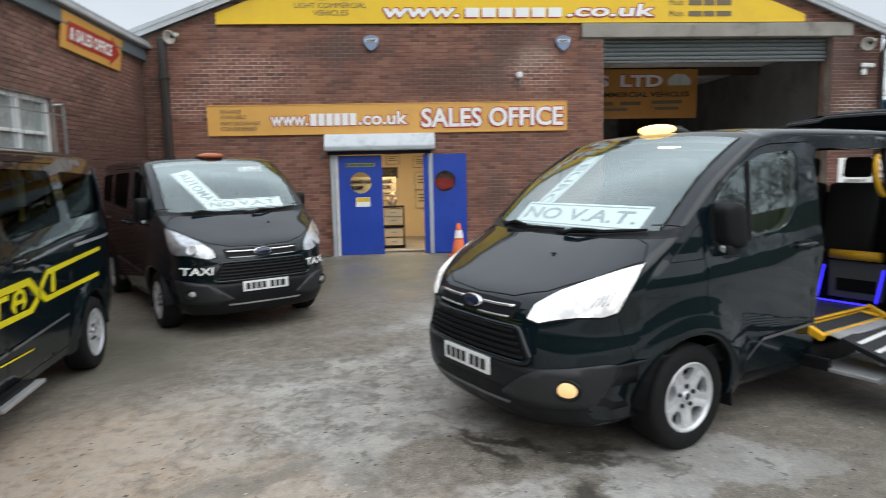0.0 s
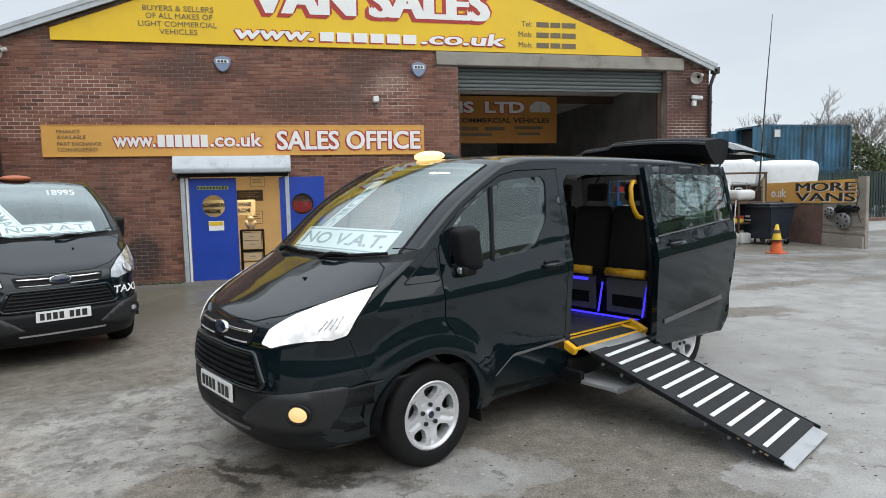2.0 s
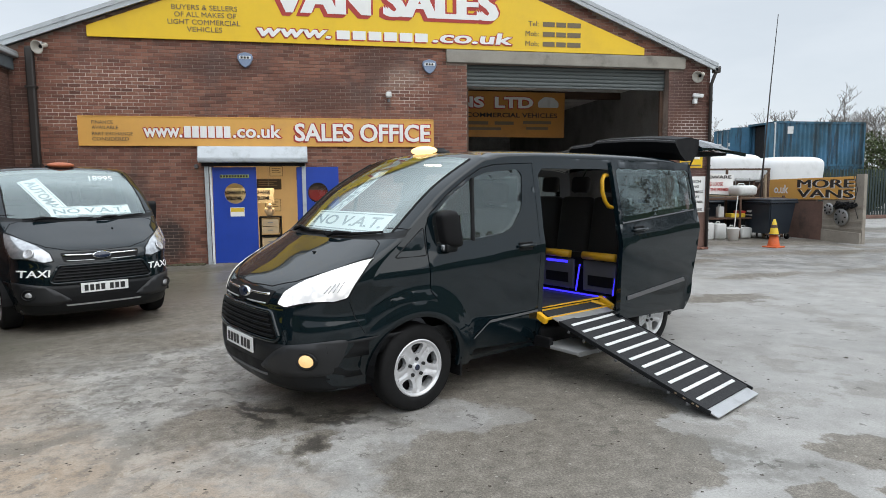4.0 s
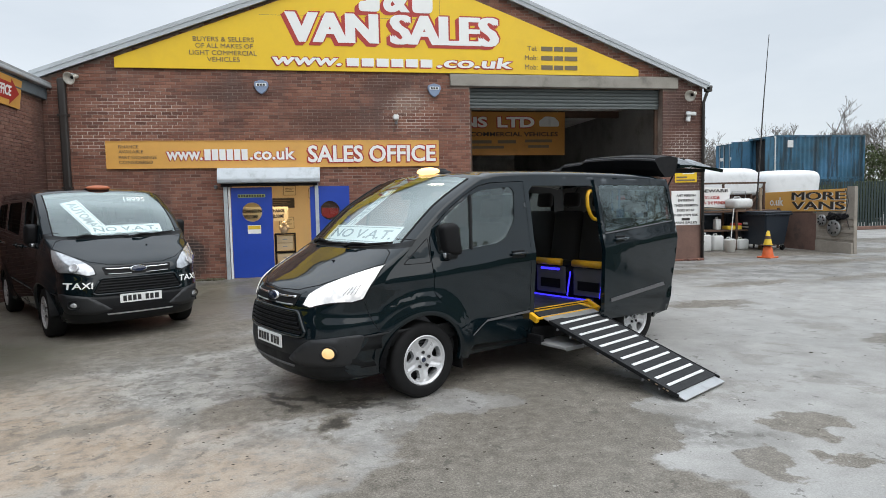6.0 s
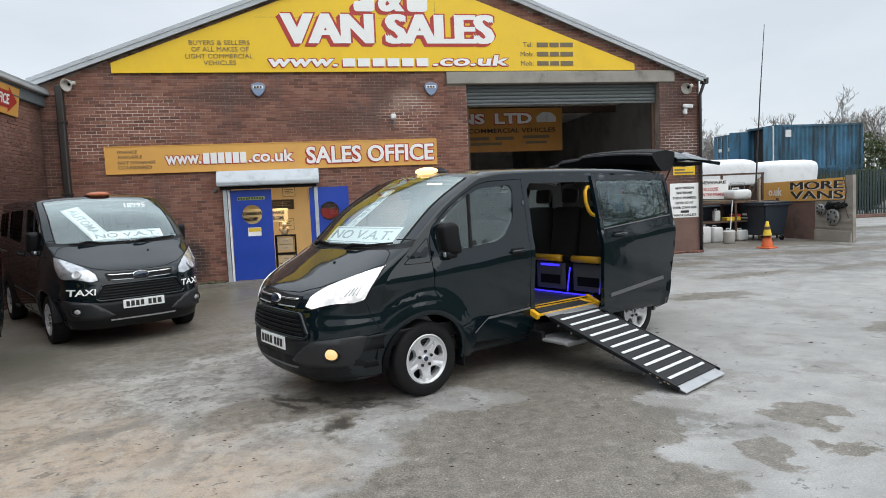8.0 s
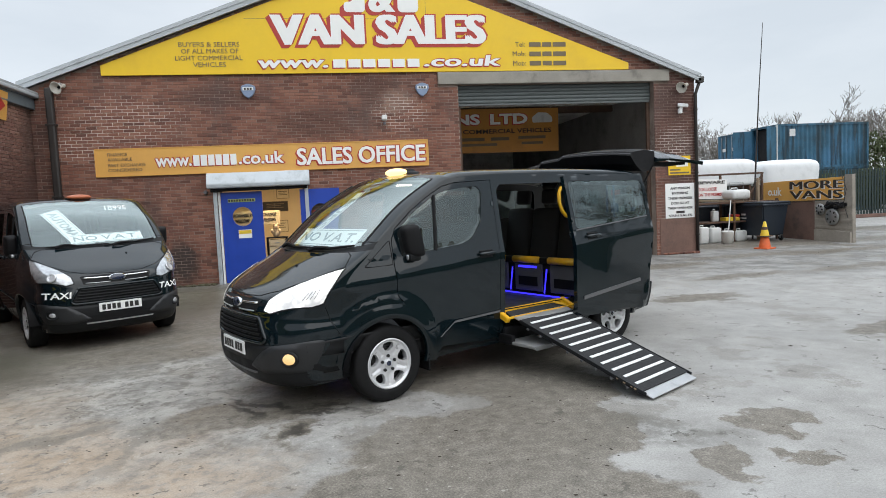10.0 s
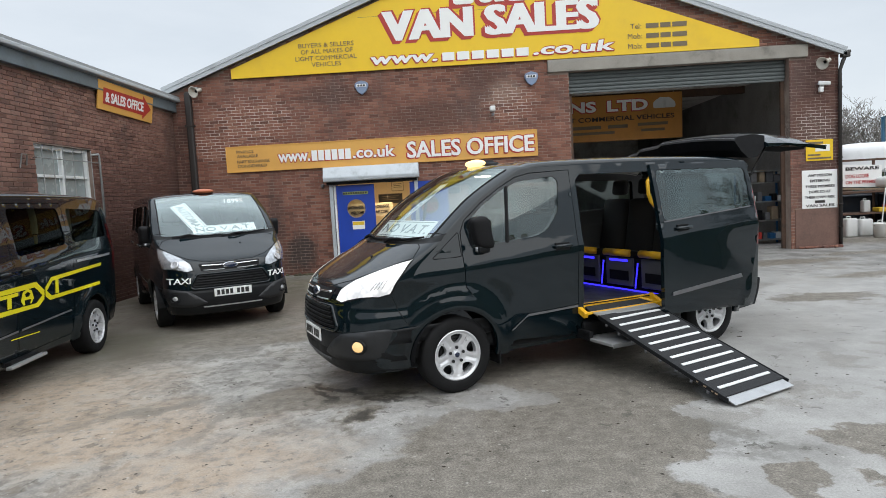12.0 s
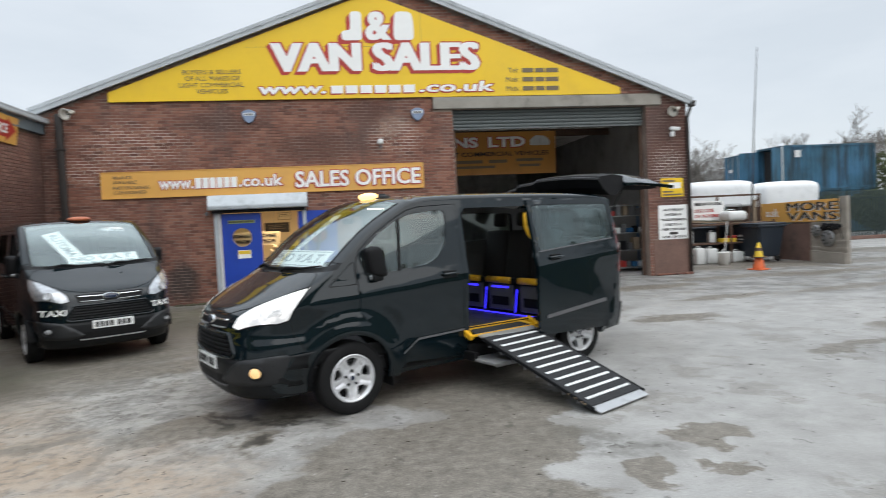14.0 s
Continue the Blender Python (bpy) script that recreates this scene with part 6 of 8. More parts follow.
part("price", moved(letters("18995", 0.30, 0.085, 0.001, 0.01), Matrix.Translation(p0) @ pose(0, 0, 0, 0, 0, 90) @ pose(0, 0, 0, -38, 0, 0) @ pose(0, -0.012, 0)), M_SIGNWHITE, van_two, "white price figures")


M_CREAMSIGN = plain("cream_sign", (0.58, 0.48, 0.30), 0.6, vary=0.05, relief=0.0)
M_ORN = plain("orange_and_cream_glaze", (0.74, 0.52, 0.32), 0.4, vary=0.5, scale=9, relief=0.0)
# ---- on the brick front ----
def sign_board(name, outline, y, material, label, depth=0.03):
    th = thing(name, pose(0, y, 0), label, "sign")
    part("panel", slab(outline, depth, pose(0, -depth, 0), bevel=0.004), material, th)
    return th


def heavy(text, w, h, depth, weight, shear, bold):
    """Words thickened sideways by bold."""
    bm = letters(text, w - 2 * bold, h, depth, weight, shear)
    for k, dx in enumerate((bold, 2 * bold)):
        if bold:
            merge(bm, moved(letters(text, w - 2 * bold, h, depth, weight, shear), pose(dx, -0.0012 * (k + 1), 0)))
    return bm


def clusters(bm, gap):
    """Splits a bmesh of words into one bmesh for each run of letters that stands apart by more than gap."""
    seen, runs = set(), []
    for v in bm.verts:
        if v in seen:
            continue
        todo, isle = [v], []
        seen.add(v)
        while todo:
            q = todo.pop()
            isle.append(q)
            for e in q.link_edges:
                o = e.other_vert(q)
                if o not in seen:
                    seen.add(o)
                    todo.append(o)
        xs = [q.co.x for q in isle]
        runs.append((min(xs), max(xs)))
    runs.sort()
    spans = []
    for lo, hi in runs:
        if spans and lo - spans[-1][1] < gap:
            spans[-1][1] = max(spans[-1][1], hi)
        else:
            spans.append([lo, hi])
    out = []
    for lo, hi in spans:
        own = bm.copy()
        bmesh.ops.delete(own, geom=[q for q in own.verts if not lo - 1e-5 <= q.co.x <= hi + 1e-5], context="VERTS")
        out.append(own)
    bm.free()
    return out


def words_on(th, text, x, z, w, h, material, weight=0.02, shadow=None, shift=(-0.05, -0.05), y=-0.034, shear=0.0, depth=0.006, bold=0.0):
    if shadow:
        for k in (1.0, 0.66, 0.33, -0.22):
            for own in clusters(heavy(text, w + 0.02, h + 0.015, 0.003, weight + 0.012, shear, bold), h * 0.22):
                part("letter_shadow", moved(own, pose(x + shift[0] * k, y - 0.0005 * (3 - 3 * k), z + shift[1] * k)), shadow, th)
        y -= 0.008
    for own in clusters(heavy(text, w, h, depth, weight, shear, bold), h * 0.22):
        part("lettering", moved(own, pose(x, y, z)), material, th)


G0 = -0.03
gable_sign = sign_board("gable_sign", [(-3.06, 4.862), (9.58, 4.862), (9.58, 5.03), (3.20, 7.38), (3.00, 7.38), (-3.06, 5.09)], G0, M_YELLOW, "yellow gable sign board with white and red lettering")
words_on(gable_sign, "VAN SALES", 0.68, 5.515, 5.16, 0.70, M_SIGNWHITE, 0.014, M_SIGNRED, (-0.085, -0.075), bold=0.055)
words_on(gable_sign, "&", 2.98, 6.27, 0.62, 0.70, M_SIGNWHITE, 0.02, M_SIGNRED, (-0.085, -0.075), bold=0.03)


def plain_mark(th, outline, dx, dz, y=-0.034):
    """A trade mark, as a plain shape in its colours."""
    for k in (1.0, 0.5):
        part("mark_shadow", slab(outline, 0.004, pose(dx - 0.10 * k, y - 0.004 - 0.0005 * k, dz - 0.09 * k)), M_SIGNRED, th)
    part("mark", slab(outline, 0.006, pose(dx, y - 0.012, dz)), M_SIGNWHITE, th)


plain_mark(gable_sign, rounded([(0, 0), (0.50, 0), (0.50, 0.70), (0.22, 0.70), (0.22, 0.24), (0, 0.24)], 0.10), 2.40, 6.27)
plain_mark(gable_sign, rounded([(0, 0), (0.50, 0), (0.50, 0.46), (0.44, 0.70), (0.04, 0.70), (0, 0.30)], 0.12), 3.68, 6.27)
words_on(gable_sign, "www.", 0.36, 4.985, 1.60, 0.18, M_SIGNWHITE, 0.02, M_SIGNRED, (-0.025, -0.03), shear=0.1, bold=0.008)
for k in range(6):
    part("address_print", bars([(2.08 + 0.355 * k, 4.985, 0.29, 0.19)], depth=0.006), M_SIGNWHITE, gable_sign).location.y = -0.036
    part("address_shadow", bars([(2.05 + 0.355 * k, 4.955, 0.29, 0.19)], depth=0.004), M_SIGNRED, gable_sign).location.y = -0.032
words_on(gable_sign, ".co.uk", 4.25, 4.985, 1.90, 0.26, M_SIGNWHITE, 0.02, M_SIGNRED, (-0.025, -0.03), shear=0.1, bold=0.008)
for text, x, z, w in (("BUYERS & SELLERS", -1.37, 5.485, 1.34), ("OF ALL MAKES OF", -1.32, 5.335, 1.26), ("LIGHT COMMERCIAL", -1.46, 5.180, 1.48), ("VEHICLES", -1.08, 5.030, 0.72)):
    words_on(gable_sign, text, x, z, w, 0.105, M_SIGNGREY, 0.0)
for k, (text, z) in enumerate((("Tel:", 5.445), ("Mob:", 5.215), ("Mob:", 4.985))):
    words_on(gable_sign, text, 6.57 - 0.07 * (k > 0), z, 0.25 + 0.08 * (k > 0), 0.12, M_SIGNGREY, 0.0)
    for x0, w in ((6.93, 0.30), (7.27, 0.24), (7.55, 0.34)):
        part("number_print", bars([(x0, z, w, 0.11)]), M_SIGNGREY, gable_sign).location.y = -0.034
seams = bmesh.new()
for x0, z0, x1, z1 in ((0.1, 5.62, 4.1, 5.62 + 0.02), (4.35, 5.9, 4.357, 7.0)):
    box((max(0.006, x1 - x0), 0.002, max(0.005, 0.006 if x1 - x0 > 1 else z1 - z0)), ((x0 + x1) / 2, -0.031, (6.12 if x1 - x0 > 1 else (z0 + z1) / 2)), bm=seams)
part("panel_joint", seams, M_SIGNGREY, gable_sign)

office_sign = sign_board("office_sign", [(-3.35, 2.608), (4.265, 2.600), (4.265, 3.242), (-3.35, 3.242)], -0.01, M_GOLD, "amber sign board with white sales office lettering")
words_on(office_sign, "SALES OFFICE", 1.10, 2.72, 3.08, 0.40, M_SIGNWHITE, 0.020, M_SIGNRED, (-0.035, -0.03), bold=0.005)
words_on(office_sign, "www.", -2.06, 2.79, 0.78, 0.20, M_SIGNWHITE, 0.025, M_SIGNRED, (-0.02, -0.02))
part("address_print", bars([(-1.24 + 0.165 * k, 2.79, 0.135, 0.25) for k in range(6)], depth=0.006), M_SIGNWHITE, office_sign).location.y = -0.038
part("address_shadow", bars([(-1.26 + 0.165 * k, 2.77, 0.135, 0.25) for k in range(6)], depth=0.004), M_SIGNRED, office_sign).location.y = -0.032
words_on(office_sign, ".co.uk", -0.23, 2.79, 1.02, 0.28, M_SIGNWHITE, 0.025, M_SIGNRED, (-0.02, -0.02))
for text, z, w in (("FINANCE", 3.07, 0.42), ("AVAILABLE", 2.96, 0.52), ("PART EXCHANGE", 2.83, 0.80), ("CONSIDERED", 2.72, 0.72)):
    words_on(office_sign, text, -3.08, z, w, 0.072, M_SIGNGREY, 0.0)
fr = bmesh.new()
for x, z, sx, sz in ((0.4575, 3.232, 7.61, 0.016), (0.4575, 2.618, 7.61, 0.016), (-3.342, 2.925, 0.016, 0.60), (4.257, 2.925, 0.016, 0.60)):
    box((sx, 0.012, sz), (x, -0.034, z), bm=fr)
part("edge_trim", fr, M_GOLD, office_sign)

# roller shutter box and guides over the office doors
sb = thing("shutter_box", pose(0, 0, 0), "grey galvanised roller shutter box above the office doors", "shutter")
prof = rounded([(-0.005, 2.245), (-0.30, 2.245), (-0.31, 2.34), (-0.22, 2.60), (-0.005, 2.60)], 0.03)
bmx = bmesh.new()
ra = [bmx.verts.new((-0.95, y, z)) for y, z in prof]
rb = [bmx.verts.new((1.36, y, z)) for y, z in prof]
for k in range(len(prof)):
    bmx.faces.new((ra[k], ra[(k + 1) % len(prof)], rb[(k + 1) % len(prof)], rb[k]))
bmx.faces.new(ra), bmx.faces.new(rb[::-1])
part("hood", bmx, M_SHUTBOX, sb)
part("bottom_rail", box((2.20, 0.06, 0.07), (0.20, -0.14, 2.205), 0.008), M_DARKPLASTIC, sb)
for x, mtl in ((-0.815, M_SHUTBOX), (1.27, M_SHUTBOX)):
    part("guide_rail", box((0.085, 0.09, 2.235), (x, -0.046, 1.1195), 0.006), mtl, sb)
part("white_post", box((0.045, 0.05, 2.16), (-0.735, -0.030, 1.082), 0.004), M_WHITE, sb)


def blue_leaf(name, m, label):
    """A blue door leaf with a round window, a rubber-edged notice and a strip of print; hinge at its left."""
    d = thing(name, m, label, "door", "blue office doors", kind="structure")
    w, h = 0.93, 2.13
    hole = [(w / 2 + 0.235 * math.cos(a), 1.55 + 0.235 * math.sin(a)) for a in [2 * math.pi * k / 28 for k in range(28)]]
    v, f = fill([(0, 0), (w, 0), (w, h), (0, h)], [hole], 0.4)
    bm = sheet([(x, 0, z) for x, z in v], f)
    out = bmesh.ops.extrude_face_region(bm, geom=bm.faces[:])
    bmesh.ops.translate(bm, vec=(0, 0.045, 0), verts=[q for q in out["geom"] if isinstance(q, bmesh.types.BMVert)])
    leaf = part("leaf", bm, M_DOORBLUE, d)
    part("porthole_ring", lathe([(0.228, -0.006), (0.252, -0.006), (0.252, 0.051), (0.228, 0.051), (0.228, -0.006)], 36, m=pose(w / 2, 0, 1.55)), M_DOORBLUE, leaf)
    part("porthole_glass", lathe([(0.001, 0.02), (0.235, 0.02)], 28, m=pose(w / 2, 0, 1.55)), M_GLASS, leaf).visible_shadow = False
    part("print_strip", box((0.62, 0.004, 0.075), (w / 2, -0.003, 1.93)), M_SIGNGREEN, d)
    part("print", bars([(w / 2 - 0.30 + 0.06 * k, 1.905, 0.04, 0.05) for k in range(10)], depth=0.003), M_SIGNBLACK, d).location.y = -0.005
    return d


M_SIGNGREEN = plain("green_yellow_strip", (0.30, 0.36, 0.10), 0.5, vary=0.2, scale=20, relief=0.0)
left_leaf = blue_leaf("door_left", pose(-0.700, -0.03, 0.02), "blue door leaf with round window, shut")
part("notice", box((0.30, 0.005, 0.20), (0.50, -0.004, 1.14)), M_SIGNWHITE, left_leaf)
part("notice_head", box((0.28, 0.003, 0.085), (0.50, -0.008, 1.185)), M_CONEYELLOW, left_leaf)
right_leaf = blue_leaf("door_right", pose(1.99, -0.075, 0.02, 0, 0, 180) @ pose(-0.05, -0.05, 0), "blue door leaf folded back against the bricks")
part("porthole_sticker", slab([(0.27, 1.42), (0.52, 1.36), (0.66, 1.44), (0.66, 1.62), (0.27, 1.60)], 0.002, pose(0, 0.010, 0)), M_SIGNRED, right_leaf, "red sticker")
part("sticker_print", bars([(0.32, 1.50, 0.28, 0.06)], depth=0.002), M_SIGNWHITE, right_leaf).location.y = 0.008
part("door_closer", box((0.10, 0.02, 0.03), (0.12, -0.012, 2.06), 0.004), M_WHITE, right_leaf)

# in the office
cab = thing("drawer_unit", pose(0.44, 1.02, 0.04), "black shelf unit with cream drawers", "drawer unit")
fr = bmesh.new()
for x, z, sx, sz in ((-0.24, 0.48, 0.03, 0.96), (0.24, 0.48, 0.03, 0.96), (0, 0.015, 0.45, 0.03), (0, 0.49, 0.45, 0.03), (0, 0.95, 0.51, 0.03)):
    box((sx, 0.36, sz), (x, 0, z), bm=fr)
part("carcass", fr, M_DARKPLASTIC, cab)
for z in (0.15, 0.37, 0.64, 0.82):
    dr = part("drawer", box((0.40, 0.34, 0.17), (0, -0.01, z), 0.01), M_CREAM, cab)
    part("pull", box((0.12, 0.012, 0.02), (0, -0.187, z), 0.004), M_STEEL, dr)
orn = bmesh.new()
for r, at, sc in ((0.10, (0, 0, 0.10), (1, 0.8, 1.1)), (0.065, (0.01, -0.02, 0.25), (1, 1, 1)), (0.04, (-0.09, -0.03, 0.15), (1, 1, 1.6)), (0.04, (0.09, -0.03, 0.14), (1, 1, 1.6)), (0.025, (-0.04, -0.02, 0.32), (1, 1, 1)), (0.025, (0.05, -0.02, 0.32), (1, 1, 1))):
    own = bmesh.new()
    bmesh.ops.create_uvsphere(own, u_segments=14, v_segments=8, radius=r)
    bmesh.ops.scale(own, vec=sc, verts=own.verts)
    bmesh.ops.translate(own, vec=at, verts=own.verts)
    merge(orn, own)
o = part("ornament", orn, M_ORN, None, smooth=True)
o.matrix_basis = pose(0.42, 0.99, 1.005)
tagged(o, "small pale and orange ornament on the drawer unit", "ornament")
for name, x, z, w, h, mtl in (("wall_notice", 0.10, 1.78, 0.62, 0.26, M_SIGNBLACK), ("wall_notice", 1.02, 1.55, 0.44, 0.42, M_PAPER), ("wall_notice", 1.03, 1.05, 0.44, 0.44, M_PAPER), ("wall_notice", 0.30, 2.14, 0.30, 0.24, M_PAPER), ("wall_notice", 1.02, 2.05, 0.50, 0.26, M_PAPER), ("wall_notice", 0.20, 1.20, 0.36, 0.30, M_PAPER)):
    th = thing(name, pose(x * 1.16 + 0.12, OFF[3] - 0.06, z), "framed paper notice on the office wall", "notice", "office notices")
    part("sheet", box((w * 1.15, 0.012, h * 1.1), (0, 0, 0), 0.003), mtl, th)
    rim = bmesh.new()
    for sx in (-1, 1):
        box((0.014, 0.02, h * 1.1), (sx * w * 0.575, -0.004, 0), bm=rim)
    for sz in (-1, 1):
        box((w * 1.15, 0.02, 0.014), (0, -0.004, sz * h * 0.55), bm=rim)
    part("rim", rim, M_WOOD, th)
    part("print", bars([(-w * 0.4, h * (0.25 - 0.2 * k), w * (0.8 - 0.15 * (k % 2)), h * 0.07) for k in range(3)], depth=0.003), M_SIGNGREY, th).location.y = -0.008
ex = sign_board("exchange_sign", [(-0.96, 1.32), (0.52, 1.32), (0.52, 1.68), (-0.96, 1.68)], 1.30, M_CREAMSIGN, "cream banner with black part exchange lettering", 0.012)
words_on(ex, "PART EXCHANGE PART EXCHANGE", -0.90, 1.54, 1.33, 0.085, M_SIGNBLACK, 0.03, y=-0.014)
words_on(ex, "WELCOME", -0.60, 1.40, 0.36, 0.085, M_SIGNBLACK, 0.03, y=-0.014)
words_on(ex, "WELCOME", 0.05, 1.40, 0.36, 0.085, M_SIGNBLACK, 0.03, y=-0.014)
part("hanger", rod([(-0.7, -0.006, 1.67), (-0.7, -0.006, 2.53)], 0.0015, 6), M_STEEL, ex)
part("hanger", rod([(0.4, -0.006, 1.67), (0.4, -0.006, 2.53)], 0.0015, 6), M_STEEL, ex)


def alarm_box(x, z):
    a = thing("alarm_box", pose(x, -0.002, z), "white and blue burglar alarm box on the bricks", "alarm box", "alarm boxes")
    part("cover", slab(rounded([(-0.15, 0.10), (-0.17, 0.02), (-0.10, -0.12), (0, -0.19), (0.10, -0.12), (0.17, 0.02), (0.15, 0.10), (0, 0.15)], 0.03), 0.08, pose(0, -0.08, 0), bevel=0.01), M_ALARM, a)
    part("band", box((0.24, 0.01, 0.07), (0, -0.082, 0.03), 0.004), M_WHITE, a)
    part("print", bars([(-0.09 + 0.065 * k, 0.005, 0.045, 0.045) for k in range(3)], depth=0.003), M_SIGNBLACK, a).location.y = -0.088


M_ALARM = plain("blue_grey_plastic", (0.20, 0.26, 0.38), 0.45, vary=0.1, relief=0.0)
alarm_box(0.09, 4.49)
alarm_box(4.18, 4.46)


def horn(x, z, swing, size=1.0):
    h = thing("horn_speaker", pose(x, -0.02, z), "cream tannoy horn speaker on the wall", "speaker", "horn speakers")
    part("bracket", box((0.06, 0.16, 0.05), (0, -0.06, 0.10), 0.006), M_STEEL, h)
    m = pose(0, -0.18, 0.02, 20, 0, swing) @ Matrix.Scale(size, 4)
    part("bell", lathe([(0.045, 0.16), (0.05, 0.06), (0.075, 0.0), (0.15, -0.10), (0.185, -0.13), (0.175, -0.135), (0.13, -0.09), (0.055, 0.0), (0.02, 0.04)], 28, m=m), M_HORN, h, smooth=True)
    part("driver", lathe([(0.001, 0.24), (0.06, 0.235), (0.07, 0.16), (0.045, 0.15)], 20, m=m), M_HORN, h, smooth=True)
    part("throat", lathe([(0.001, -0.06), (0.03, -0.02), (0.05, 0.01)], 16, m=m), M_DARKPLASTIC, h)


M_HORN = plain("cream_horn", (0.55, 0.52, 0.46), 0.5, vary=0.1, scale=8, dirt=(0.30, 0.28, 0.25))
horn(-3.90, 4.58, -20, 0.75)
horn(11.02, 4.36, -60, 0.8)
pc = thing("security_camera", pose(11.04, -0.002, 3.86), "small white security camera", "camera")
part("mount", box((0.10, 0.05, 0.10), (0, -0.025, 0), 0.01), M_WHITE, pc)
part("body", box((0.26, 0.09, 0.09), (0.02, -0.10, 0.05), 0.02, (0, 8, -20)), M_WHITE, pc)
part("body", box((0.10, 0.09, 0.12), (-0.06, -0.09, -0.10), 0.02), M_WHITE, pc)
fl = thing("sensor_light", pose(3.22, -0.002, 3.74), "white sensor lamp on the bricks", "lamp")
part("mount", box((0.08, 0.05, 0.08), (0, -0.025, 0.06), 0.01), M_PALEPLASTIC, fl)
part("head", box((0.13, 0.10, 0.14), (0, -0.09, 0.04), 0.03, (-15, 0, 0)), M_PALEPLASTIC, fl)
part("sensor", tube(0.04, 0.03, 0.07, (0, -0.08, -0.09)), M_GREYPLASTIC, fl)
kn = thing("door_bell_knob", pose(-1.03, -0.002, 2.17), "small round lamp beside the shutter", "lamp")
part("cap", tube(0.05, 0.04, 0.07, (0, -0.035, 0), (90, 0, 0)), M_GREYPLASTIC, kn)

# pipes
dp = thing("downpipe", pose(-4.16, -0.09, 0), "wide black drain duct in the corner", "pipe")
part("pipe", box((0.17, 0.12, 4.60), (0, 0.02, 2.32), 0.04), M_PIPE, dp)
for z in (0.6, 2.2, 3.8):
    part("clip", box((0.21, 0.14, 0.05), (0, 0.015, z), 0.006), M_PIPE, dp)
dp2 = thing("downpipe", pose(11.44, -0.07, 0), "black rain pipe at the corner", "pipe")
part("pipe", rod([(0.0, 0.0, 0.02), (0.0, 0.0, 4.2), (0.05, -0.03, 4.38), (0.10, -0.03, 4.50)], 0.042, 12), M_PIPE, dp2, smooth=True)
part("hopper", box((0.18, 0.14, 0.14), (0.11, -0.03, 4.55), 0.02), M_PIPE, dp2)
part("gutter_end", box((0.18, 0.10, 0.07), (0.16, 0.02, 4.62), 0.015), M_PIPE, dp2)
for k in range(7):
    part("clip", tube(0.056, 0.056, 0.03, (0, 0.0, 0.5 + 0.55 * k)), M_PIPE, dp2)

# notices on the right pier
nt1 = sign_board("warning_notice", [(10.56, 0.96), (11.40, 0.96), (11.40, 1.88), (10.56, 1.88)], -0.004, M_SIGNWHITE, "white warning notice with black lettering", 0.012)
for text, z, w in (("ANY PERSON", 1.72, 0.56), ("ENTERING", 1.59, 0.46), ("THESE PREMISES", 1.455, 0.70), ("DOES SO AT", 1.325, 0.52), ("THEIR OWN RISK", 1.195, 0.72)):
    words_on(nt1, text, 10.98 - w / 2, z, w, 0.065, M_SIGNBLACK, 0.02, y=-0.0135)
part("mark", bars([(10.86, 1.085, 0.24, 0.065)]), M_SIGNBLACK, nt1).location.y = -0.0135
words_on(nt1, "VAN SALES", 10.64, 0.995, 0.68, 0.065, M_SIGNBLACK, 0.02, y=-0.0135)
nt2 = sign_board("yellow_notice", [(10.66, 2.10), (11.30, 2.10), (11.30, 2.60), (10.66, 2.60)], -0.004, M_YELLOW, "yellow camera warning notice on the brick pier", 0.012)
part("picture", box((0.34, 0.004, 0.16), (11.05, -0.015, 2.40), 0.003), M_SIGNWHITE, nt2)
for row in ((10.70, 2.50, 0.36, 0.05), (10.70, 2.14, 0.55, 0.04), (10.70, 2.22, 0.30, 0.04)):
    part("print", bars([row]), M_SIGNGREY, nt2).location.y = -0.014

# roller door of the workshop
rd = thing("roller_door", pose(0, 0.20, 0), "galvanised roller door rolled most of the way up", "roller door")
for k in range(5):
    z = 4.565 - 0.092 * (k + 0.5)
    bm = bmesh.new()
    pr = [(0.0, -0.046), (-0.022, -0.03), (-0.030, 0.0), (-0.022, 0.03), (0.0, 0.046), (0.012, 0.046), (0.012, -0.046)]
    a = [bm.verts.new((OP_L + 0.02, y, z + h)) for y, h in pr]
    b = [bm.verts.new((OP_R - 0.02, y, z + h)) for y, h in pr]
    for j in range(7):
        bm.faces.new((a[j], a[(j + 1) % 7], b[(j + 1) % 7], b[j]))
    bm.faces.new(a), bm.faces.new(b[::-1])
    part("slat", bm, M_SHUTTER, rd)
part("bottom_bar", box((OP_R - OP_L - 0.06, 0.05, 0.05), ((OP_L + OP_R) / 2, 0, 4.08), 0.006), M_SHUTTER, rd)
for x in (OP_L + 0.05, OP_R - 0.05):
    part("guide_rail", box((0.09, 0.07, OP_T), (x, 0.07, OP_T / 2), 0.006), M_RUST, rd)

# hanging board inside the workshop
hb = sign_board("hanging_sign", [(3.9, 3.16), (9.13, 3.14), (9.15, 4.50), (3.9, 4.52)], 4.0, M_HALLGOLD, "dull amber sign board hung in the workshop", 0.03)
words_on(hb, "VANS", 4.85, 4.02, 1.72, 0.33, M_SIGNWHITE, 0.04, M_SIGNRED, (-0.03, -0.03))
words_on(hb, "LTD", 6.90, 4.02, 1.22, 0.33, M_SIGNWHITE, 0.04, M_SIGNRED, (-0.03, -0.03))
words_on(hb, "LIGHT COMMERCIAL VEHICLES", 5.2, 3.74, 3.7, 0.14, M_SIGNBLACK, 0.02)
